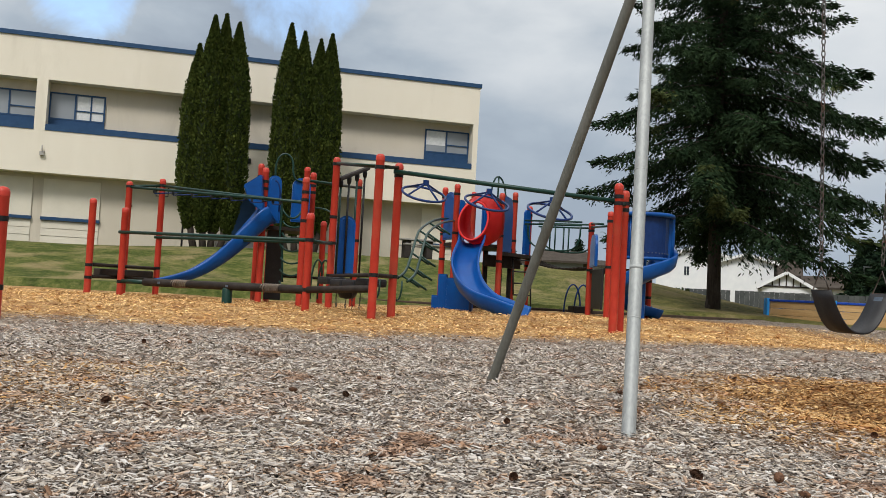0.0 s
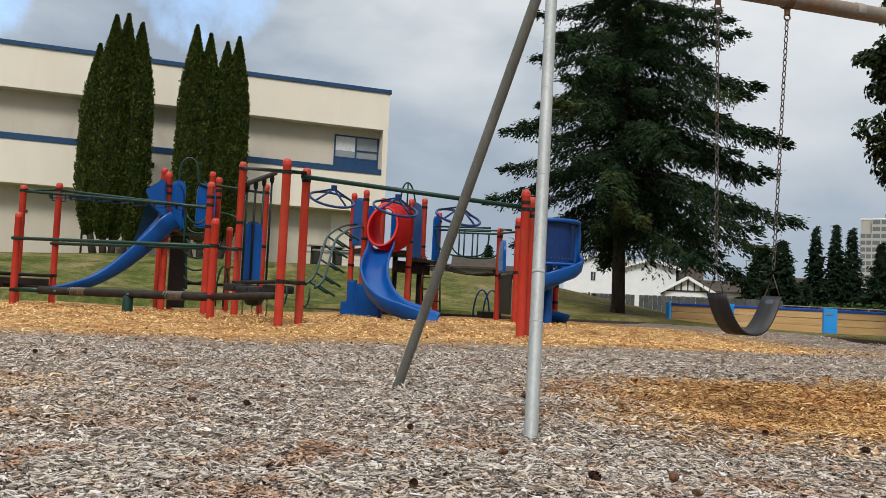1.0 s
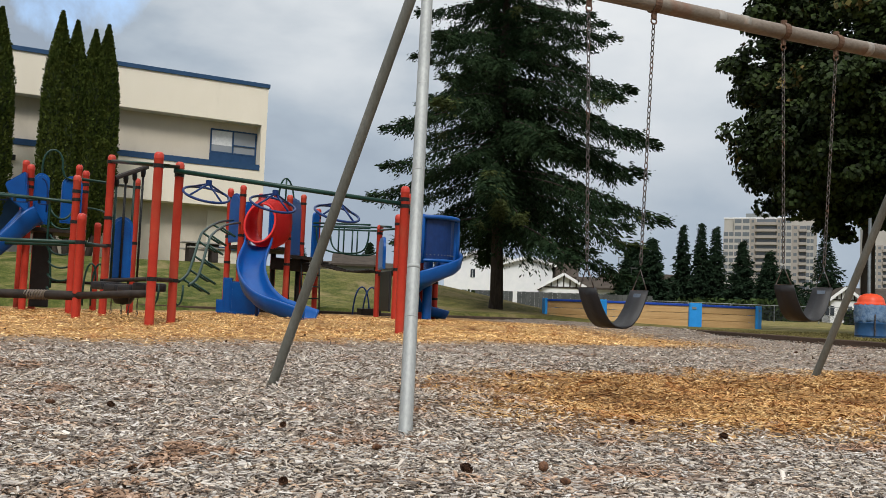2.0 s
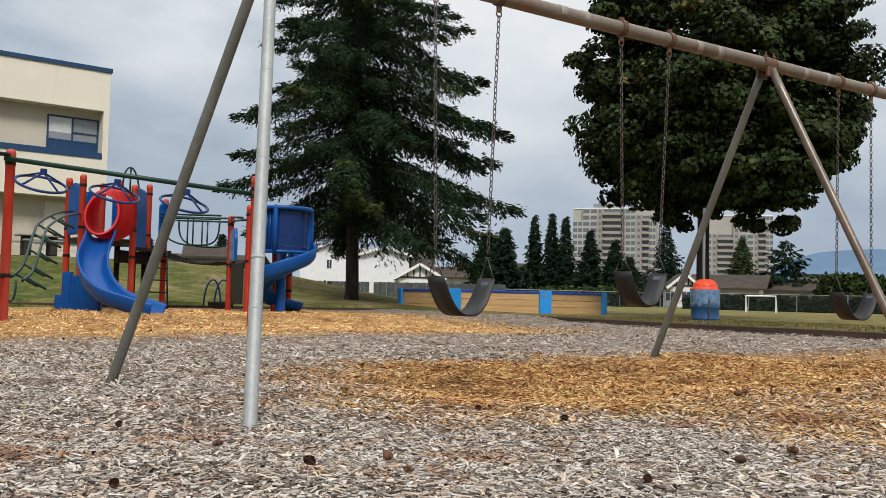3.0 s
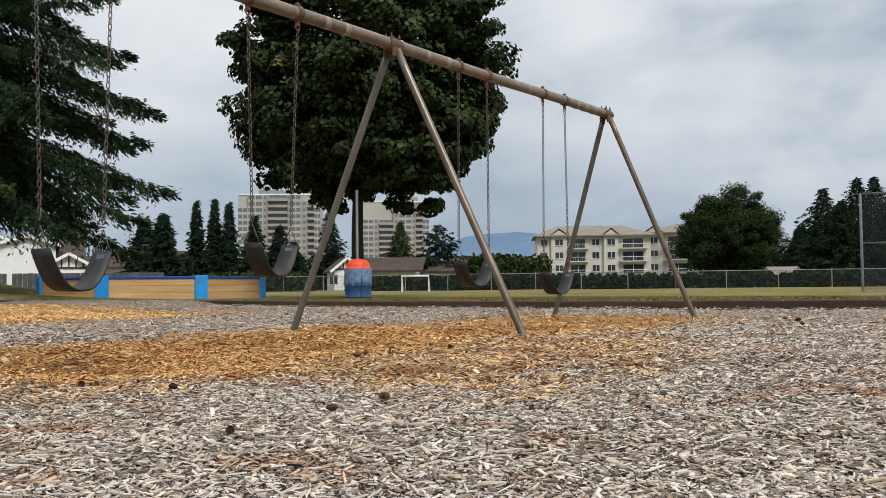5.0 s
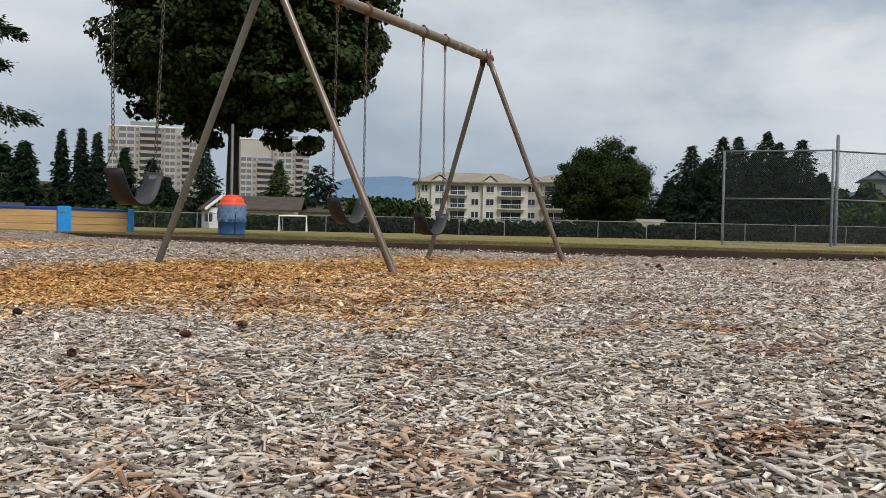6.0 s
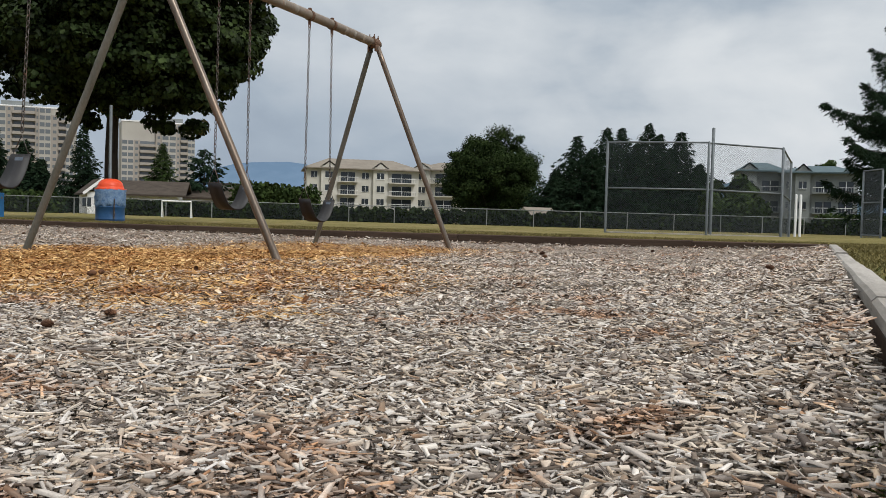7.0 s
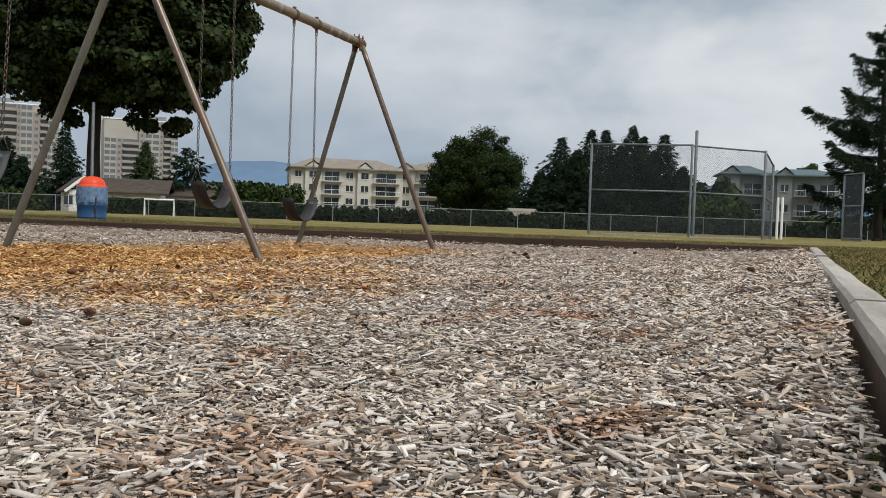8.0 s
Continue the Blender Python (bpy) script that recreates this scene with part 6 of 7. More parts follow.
# ---- fences round the field ----
def chain_fence(name, pts, height, spacing, label, r=0.03, net=True):
    root = thing(name, Matrix(), label, "fence", kind="structure")
    for a, b in zip(pts, pts[1:]):
        a, b = Vector((*a, 0)), Vector((*b, 0))
        L = (b - a).length
        d = (b - a) / L
        n = max(1, int(L / spacing))
        za = [float(land_height(a.x, a.y)), float(land_height(b.x, b.y))]
        for i in range(n + 1):
            p = a + d * L * i / n
            z = float(land_height(p.x, p.y))
            part("fence_post", lathe([(r, z - 0.1), (r, z + height + 0.03), (0, z + height + 0.06)], 8, None, (p.x, p.y, 0)), M_FENCE, root)
        part("top_rail", tubed([a + Vector((0, 0, za[0] + height)), b + Vector((0, 0, za[1] + height))], r * 0.75, 6), M_FENCE, root)
        if net:
            ob = bulk("wire_mesh", [(0, 0, 0.03), (L, 0, 0.03), (L, 0, height), (0, 0, height)], [[0, 1, 2, 3]], M_NET, root)
            ob.matrix_world = pose(a.x, a.y, za[0], 0, 0, math.degrees(math.atan2(d.y, d.x)))
    return root


chain_fence("field_fence", ((20.0, 62.0), (33.0, 58.0), (48.0, 47.0), (59.3, 19.5), (67.0, 0.5), (77.0, -25.0)), 1.2, 3.0, "low galvanised chain link fence round the field", 0.035)


def slat_fence():
    root = thing("board_fence", Matrix(), "grey upright board fence with a pale gate before the houses", "fence", kind="structure")
    a, b = Vector((23.30, 51.16, 0)), Vector((31.98, 40.48, 0))
    d = b - a
    L = d.length
    d.normalize()
    rot = Matrix.Rotation(math.atan2(d.y, d.x), 3, "Z")
    n = int(L / 0.30)
    for k in range(n):
        p = a + d * (k + 0.5) * L / n
        pale = k in (2, 4, 15)
        part("board", boxed((p.x, p.y, 0.83), (0.285, 0.03, 1.32 + 0.02 * math.sin(k * 3.1)), rot), M_WHITE if pale else M_SLAT, root)
    for z in (0.4, 1.3):
        m = (a + b) / 2 + Vector((-d.y, d.x, 0)) * 0.04
        part("rail", boxed((m.x, m.y, z), (L, 0.04, 0.09), rot), M_SLAT, root)


slat_fence()


def backstop():
    root = thing("backstop", Matrix(), "tall chain link baseball backstop with pipe frame", "backstop", kind="")
    A, B, Cc, E = Vector((27.2, 1.04, 0.08)), Vector((27.57, -2.05, 0.08)), Vector((29.03, -4.20, 0.08)), Vector((32.4, -4.42, 0.08))
    H = 3.05
    for p, h, r in ((A, H, 0.04), (B, H + 0.02, 0.04), (B + Vector((0.1, -0.11, 0)), 3.50, 0.05), (Cc, H - 0.05, 0.045), (E, H - 0.25, 0.045)):
        part("upright", lathe([(r, 0), (r, h), (0, h + 0.03)], 10, None, (p.x, p.y, 0)), M_BACKPIPE, root, "", True)
    for p, q, hp, hq in ((A, B, H, H), (B, Cc, H - 0.02, H - 0.08), (Cc, E, H - 0.08, H - 0.28)):
        for f in (1.0, 0.52, 0.05):
            part("cross_rail", tubed([Vector((p.x, p.y, hp * f)), Vector((q.x, q.y, hq * f))], 0.028, 8), M_BACKPIPE, root, "", True)
        d = q - p
        ob = bulk("wire_mesh", [(0, 0, 0.1), (d.length, 0, 0.1), (d.length, 0, hq), (0, 0, hp)], [[0, 1, 2, 3]], M_NETDENSE if p is Cc else M_NET, root)
        ob.matrix_world = pose(p.x, p.y, 0, 0, 0, math.degrees(math.atan2(d.y, d.x)))
    for p, q in ((A, B), (B, Cc)):
        d = q - p
        m = (p + q) / 2
        part("kick_board", boxed((m.x, m.y, 0.13), (d.length - 0.1, 0.05, 0.14), Matrix.Rotation(math.atan2(d.y, d.x), 3, "Z"), 0.01), M_TIMBER, root, "weathered board at the foot")
    w = thing("backstop_wing", Matrix(), "separate tall chain link side panel of the ball diamond", "backstop")
    P, Q = Vector((41.5, -7.30, 0.08)), Vector((40.2, -7.95, 0.08))
    for p in (P, Q):
        part("upright", lathe([(0.045, 0), (0.045, 3.0), (0, 3.03)], 10, None, (p.x, p.y, 0)), M_BACKPIPE, w, "", True)
    d = Q - P
    for z in (2.98, 1.6, 0.2):
        part("cross_rail", tubed([P + Vector((0, 0, z)), Q + Vector((0, 0, z))], 0.03, 8), M_BACKPIPE, w)
    ob = bulk("wire_mesh", [(0, 0, 0.1), (d.length, 0, 0.1), (d.length, 0, 3.0), (0, 0, 3.0)], [[0, 1, 2, 3]], M_NETDENSE, w)
    ob.matrix_world = pose(P.x, P.y, 0, 0, 0, math.degrees(math.atan2(d.y, d.x)))


backstop()


def goal(name, a, b, h, label):
    root = thing(name, Matrix(), label, "goal")
    a, b = Vector((*a, 0.1)), Vector((*b, 0.1))
    up = Vector((0, 0, h))
    part("frame", tubed([a, a + up, b + up, b], 0.05, 8), M_WHITE, root, "white painted pipe")
    back = Vector((0.8, 0.5, 0))
    for p in (a, b):
        part("stay", tubed([p + up, p + back], 0.03, 6), M_WHITE, root)


goal("soccer_goal", (39.7, 28.5), (40.65, 27.25), 0.98, "small white pipe soccer goal on the grass field")
for _p in ((34.41, -4.62), (34.5, -4.78)):
    _r = thing("white_post", pose(_p[0], _p[1], 0.05), "plain white painted post standing on the field", "post", "white posts")
    part("shaft", lathe([(0.045, 0), (0.045, 1.65), (0.04, 1.68), (0, 1.69)], 12), M_WHITE, _r, "", True)


def lamp_post(x, y, h, label):
    root = thing("street_lamp", pose(x, y, 0.1), label, "lamp")
    part("pole", lathe([(0.07, 0), (0.05, h), (0, h)], 8), M_FENCE, root)
    part("head", boxed((0.3, 0, h), (0.7, 0.22, 0.12), None, 0.03), M_FENCE, root)


lamp_post(45.46, 61.49, 4.2, "grey street lamp with a short arm")
lamp_post(53.37, 74.74, 6.0, "grey street lamp with a short arm")


def hedge(name, pts, height, depth, n, size, seed, label, mat):
    rng = np.random.default_rng(seed)
    cs = []
    segs = list(zip(pts, pts[1:]))
    for a, b in segs:
        a, b = np.array(a), np.array(b)
        d = (b - a) / np.linalg.norm(b - a)
        nrm = np.array([-d[1], d[0]])
        m = n // len(segs)
        t, o, z = rng.uniform(0, 1, m), rng.uniform(-0.5, 0.5, m), rng.uniform(0.0, 1, m) ** 0.7
        p = a + (b - a) * t[:, None] + nrm * (o * depth)[:, None]
        hh = height * (0.82 + 0.18 * np.sin(t * 37 + seed) * np.cos(t * 91))
        cs.append(np.stack([p[:, 0], p[:, 1], 0.05 + z * hh], -1))
    c = np.concatenate(cs)
    nn = rng.normal(0, 1, c.shape) + np.array([0, 0, 0.6])
    ob = leaf_cloud(name, c, nn / np.linalg.norm(nn, axis=1, keepdims=True), size, mat, None, rng)
    return tagged(ob, label, "hedge", kind="stuff")


hedge("hedge", ((51.6, 43.5), (56.0, 31.0), (60.8, 20.5), (68.5, 0.8), (78.0, -25.0)), 1.35, 1.6, 32000, 0.30, 5, "dark green hedge behind the field fence", M_HEDGE)
hedge("bushes", ((57.69, 69.95), (59.09, 62.50), (59.34, 55.94)), 2.1, 3.0, 5000, 0.42, 6, "mixed green bushes below the conifers", M_FARLEAF)
hedge("bushes", ((90.32, 57.13), (103.20, 55.94)), 4.6, 5.0, 8000, 0.5, 7, "green bushes beside the low houses", M_FARLEAF)
hedge("bushes", ((86.91, 2.76), (88.65, -1.80)), 3.0, 4.0, 5000, 0.45, 8, "green bushes beyond the ball diamond", M_FARLEAF)
hedge("bushes", ((100.70, -7.28), (97.28, -12.53), (88.75, -18.35)), 2.2, 4.0, 6000, 0.45, 9, "green bushes beyond the ball diamond", M_FARLEAF)
hedge("bushes", ((22.93, 50.16), (23.93, 48.97)), 1.4, 1.5, 1200, 0.3, 10, "small rounded shrubs before a white house", M_FARLEAF)


# ---- distant trees ----
def far_conifer(t_base, top, r, seed, label="dark pointed conifer beyond the field", lo=0.2, mat=None, limbs=84, droop=0.25, power=0.9):
    conifer("conifer", (t_base[0], t_base[1], 0.0), top, lo, r, limbs, 20, seed, label, mat or M_FARCON, None, 0.16, droop, 0.75, 8, "conifers beyond the field", power, 0.2)


FAR = (
    ((43.12, 55.51), 6.57, 2.3), ((46.04, 62.04), 6.68, 2.3), ((68.24, 82.85), 11.13, 2.1), ((68.59, 79.98), 11.28, 2.2),
    ((70.50, 79.68), 10.96, 2.2), ((67.36, 71.77), 8.69, 2.8), ((67.32, 67.71), 7.36, 3.0), ((66.33, 64.50), 5.43, 2.4),
    ((91.63, 83.05), 11.78, 4.2), ((107.50, 20.70), 11.34, 3.0), ((110.21, 17.66), 12.56, 3.0), ((115.46, 16.80), 13.11, 3.0),
    ((112.07, 12.84), 13.26, 3.4), ((117.22, 12.22), 12.52, 2.8), ((110.62, 8.74), 12.03, 3.0), ((104.98, 22.61), 7.02, 2.6),
    ((104.98, 18.22), 9.60, 2.8), ((106.93, 13.36), 10.42, 2.8), ((108.48, 9.73), 9.87, 2.6), ((109.87, 6.41), 8.09, 2.6),
    ((75.38, 103.85), 9.80, 2.6), ((70.67, 94.52), 8.40, 2.6), ((26.37, 102.31), 6.79, 2.2), ((34.66, 100.84), 7.65, 2.6))
for _k, (_b, _h, _r) in enumerate(FAR):
    far_conifer(_b, _h, _r * (2.25 if 9 <= _k <= 19 else 0.85 if 2 <= _k <= 4 else 1.0), 100 + _k, power=1.0, limbs=150 if 9 <= _k <= 19 else 100)
far_conifer((97.31, 74.88), 9.79, 3.6, 140, "light green conifer beside the low houses", mat=M_FARLEAF)
conifer("cedar_tree", (99.03, 69.35, 0), 9.30, 1.5, 4.2, 34, 16, 141, "open branched blue green cedar beside the low houses", M_FARCON, None, 0.2, 0.08, 0.9, 9, "conifers beyond the field", 0.6, 0.2)
conifer("spruce_tree", (50.20, -9.49, 0), 11.53, 1.6, 4.5, 40, 120, 142, "tall open spruce with level drooping limbs", M_FARCON, None, 0.25, 0.03, 0.34, 16, "conifers beyond the field", 0.55, 0.10)
conifer("spruce_tree", (58.06, -11.21, 0), 14.0, 0.8, 4.6, 60, 30, 143, "tall open spruce with level drooping limbs", M_FARCON, None, 0.22, 0.22, 0.5, 10, "conifers beyond the field", 0.75, 0.09)
broadleaf("round_tree", (122.78, 36.48, 0), 14.28, 0.1, 7.9, 130000, 0.24, 150, "large rounded dark green tree beside the apartments", M_HEDGE, 0.4, clumps=420)
for _k, (_b, _h, _r, _lo) in enumerate((((206.41, -4.09), 16.5, 6.0, 4.0), ((206.35, -9.69), 16.3, 5.0, 4.0), ((98.21, 1.72), 6.1, 3.4, 0.4))):
    broadleaf("field_tree", (_b[0], _b[1], 0), _h, _lo, _r, 5000, 0.7, 151 + _k, "rounded green tree beyond the ball diamond", M_FARLEAF, 0.25, clumps=40)


# ---- houses and apartments ----
def gable_house(name, p, yaw, w, d, h, ridge, wall, roof, label, windows=(), over=0.5):
    """A house with its ridge along its length; windows as (u, z, width, height) on the front, which faces -y."""
    root = thing(name, pose(p[0], p[1], 0, 0, 0, yaw), label, "house")
    bm = boxed((0, 0, h / 2), (w, d, h))
    part("wall", bm, wall, root)
    bm = bmesh.new()
    t = 0.22
    pts = [(-d / 2 - over, h - over * (ridge - h) / (d / 2)), (0, ridge), (d / 2 + over, h - over * (ridge - h) / (d / 2))]
    rows = []
    for x in (-w / 2 - over, w / 2 + over):
        rows.append([bm.verts.new((x, y, z + t)) for y, z in pts] + [bm.verts.new((x, y, z)) for y, z in reversed(pts)])
    a, b = rows
    for k in range(6):
        bm.faces.new((a[k], a[(k + 1) % 6], b[(k + 1) % 6], b[k]))
    bm.faces.new((a[0], a[5], a[4], a[1]))
    bm.faces.new((a[1], a[4], a[3], a[2]))
    bm.faces.new((b[0], b[1], b[4], b[5]))
    bm.faces.new((b[1], b[2], b[3], b[4]))
    bmesh.ops.recalc_face_normals(bm, faces=bm.faces[:])
    part("roof", bm, roof, root, "pitched shingle roof")
    for s in (-1, 1):
        bm = bmesh.new()
        v = [bm.verts.new((s * (w / 2 - 0.02), y, z)) for y, z in ((-d / 2, h), (d / 2, h), (0, ridge - 0.1))]
        bm.faces.new(v)
        v2 = [bm.verts.new((s * (w / 2 - 0.12), y, z)) for y, z in ((-d / 2, h), (d / 2, h), (0, ridge - 0.1))]
        bm.faces.new(v2[::-1])
        for k in range(3):
            bm.faces.new((v[k], v[(k + 1) % 3], v2[(k + 1) % 3], v2[k]))
        bmesh.ops.recalc_face_normals(bm, faces=bm.faces[:])
        part("gable", bm, wall, root)
    for u, z, ww, hh in windows:
        win = part("window", boxed((u, -d / 2 - 0.02, z), (ww, 0.06, hh)), M_GLASS, root, "dark window")
        for du, dz, a1, b1 in ((0, hh / 2, ww + 0.16, 0.08), (0, -hh / 2, ww + 0.16, 0.08), (-ww / 2, 0, 0.08, hh), (ww / 2, 0, 0.08, hh), (0, 0, 0.05, hh)):
            part("frame", boxed((u + du, -d / 2 - 0.06, z + dz), (a1, 0.06, b1)), M_WHITE, win)
    return root


def gable_front(name, p, yaw, w, d, h, ridge, label, timbers=True):
    """A house whose timbered gable looks out from under a steep roof."""
    root = thing(name, pose(p[0], p[1], 0, 0, 0, yaw), label, "house")
    part("wall", boxed((0, d / 2, h / 2), (w, d, h)), M_WHITE, root)
    bm = bmesh.new()
    f = [bm.verts.new(q) for q in ((-w / 2, 0, h), (w / 2, 0, h), (0, 0, ridge))]
    g = [bm.verts.new(q) for q in ((-w / 2, d, h), (w / 2, d, h), (0, d, ridge))]
    bm.faces.new(f)
    bm.faces.new(g[::-1])
    for k in range(3):
        bm.faces.new((f[k], f[(k + 1) % 3], g[(k + 1) % 3], g[k]))
    bmesh.ops.recalc_face_normals(bm, faces=bm.faces[:])
    part("gable", bm, M_WHITE, root)
    rise = (ridge - h) / (w / 2)
    for s in (-1, 1):
        bm = bmesh.new()
        o = 0.5
        a = [(0, -o, ridge + 0.03), (s * (w / 2 + o), -o, h - o * rise), (s * (w / 2 + o), d + o, h - o * rise), (0, d + o, ridge + 0.03)]
        lo = [bm.verts.new(q) for q in a]
        hi = [bm.verts.new((q[0], q[1], q[2] + 0.2)) for q in a]
        bm.faces.new(lo)
        bm.faces.new(hi[::-1])
        for k in range(4):
            bm.faces.new((lo[k], lo[(k + 1) % 4], hi[(k + 1) % 4], hi[k]))
        bmesh.ops.recalc_face_normals(bm, faces=bm.faces[:])
        part("roof", bm, M_ROOF, root, "brown shingle roof slope")
        run = math.hypot(w / 2 + o, (w / 2 + o) * rise)
        part("bargeboard", boxed((s * (w / 4 + o / 2), -o - 0.03, (ridge + h - o * rise) / 2 + 0.10), (run, 0.05, 0.30), Matrix.Rotation(s * math.atan(rise), 3, "Y")), M_WHITE, root, "white bargeboard")
    if not timbers:
        if w > 8:
            win = part("window", boxed((-w * 0.14, -0.02, h * 0.78), (0.6, 0.06, 1.1)), M_GLASS, root, "small dark window")
            part("frame", boxed((-w * 0.14, -0.06, h * 0.78), (0.05, 0.05, 1.1)), M_WHITE, win)
        return
    part("timber", boxed((0, -0.05, h + 0.02), (w, 0.08, 0.16)), M_DARK, root)
    for k in range(7):
        u = -w / 2 + w * (k + 0.5) / 7
        top = h + (w / 2 - abs(u)) * rise
        if top - h > 0.2:
            part("timber", boxed((u, -0.05, (h + top) / 2), (0.14, 0.06, top - h)), M_DARK, root)
    for u in (-1.6, 0.2, 1.7):
        win = part("window", boxed((u, -0.02, h * 0.55), (0.9, 0.06, h * 0.4)), M_GLASS, root, "dark window")
        part("frame", boxed((u, -0.06, h * 0.55), (0.06, 0.05, h * 0.4)), M_WHITE, win)


def facing(p):
    """Yaw by which a front looks towards the play area."""
    return math.degrees(math.atan2(p[1] + 4.4, p[0] + 1.6)) - 90


_p = (50.72, 101.15)
gable_front("white_house", _p, facing(_p) + 0, 10.4, 10.4, 5.93, 7.72, "plain white house with a wide white gable", False)
_p = (48.96, 86.26)
gable_front("white_house", _p, facing(_p) + 0, 5.6, 7.0, 5.31, 6.15, "plain white house with a low white gable", False)
_p = (49.36, 79.07)
gable_front("timbered_house", _p, facing(_p) + 0, 4.7, 7.0, 2.73, 4.07, "white and dark timbered gable house with a brown roof")
_p = (56.51, 91.10)
gable_house("roofed_house", _p, facing(_p) + 0, 2.8, 8.0, 4.31, 6.29, M_CREAM, M_ROOF, "brown roofed house behind the timbered gable", (), over=0.5)
_p = (57.09, 83.61)
gable_house("small_house", _p, facing(_p) + 0, 4.1, 8.0, 2.93, 4.02, M_WHITE, M_ROOF, "small white house with a brown roof", ((0.9, 1.6, 1.3, 0.9),), over=0.7)
_p = (65.60, 92.33)
gable_house("small_house", _p, facing(_p) + 20, 3.3, 6.0, 3.72, 5.01, M_CREAM, M_ROOF, "small cream house with a brown roof", (), over=0.6)
_p = (77.53, 98.82)
gable_house("roofed_house", _p, facing(_p), 14, 8, 3.0, 5.64, M_CREAM, M_ROOF, "long brown roofed house behind the conifers", ((0, 1.6, 1.2, 1.0),))
_p = (29.49, 90.45)
gable_house("grey_house", _p, facing(_p) + 0, 3.9, 8.0, 4.21, 5.29, M_GREYSIDE, M_ROOF, "grey gabled house behind the bank", ((-0.8, 2.6, 1.2, 0.9),), over=0.6)
_p = (30.38, 102.75)
gable_house("low_house", _p, facing(_p) + 10, 4.9, 8.0, 4.26, 4.90, M_WHITE, M_ROOF, "white walled house with a grey roof behind the bank", (), over=0.6)
_p = (39.47, 106.01)
gable_house("low_house", _p, facing(_p) + -10, 4.4, 7.0, 4.55, 5.21, M_WHITE, M_ROOF, "low white house with a grey roof behind the bank", (), over=0.5)
_p = (78.38, 67.81)
gable_front("timbered_house", _p, facing(_p) + 8, 3.1, 7.0, 2.67, 3.96, "low white house with timbered gable and brown roof")
_p = (89.45, 70.27)
gable_house("low_house", _p, facing(_p) + -6, 7.4, 11.0, 2.63, 4.15, M_WHITE, M_ROOF, "long low white house with a brown shingle roof", ((-2.6, 1.5, 1.5, 0.9), (-0.4, 1.5, 1.5, 0.9), (2.2, 1.5, 1.4, 0.9)), over=1.0)
_p = (100.56, 68.94)
gable_house("low_house", _p, facing(_p) + -6, 7.3, 11.0, 2.61, 3.91, M_CREAM, M_ROOF, "long low cream house with a brown shingle roof", ((-2, 1.4, 1.6, 0.9), (1.6, 1.4, 1.6, 0.9)), over=1.0)
_p = (71.65, 15.62)
gable_house("shed", _p, facing(_p) + 30, 2.4, 2.0, 0.95, 1.55, M_WHITE, M_ROOFTAN, "small pale shed behind the fence", (), over=0.15)


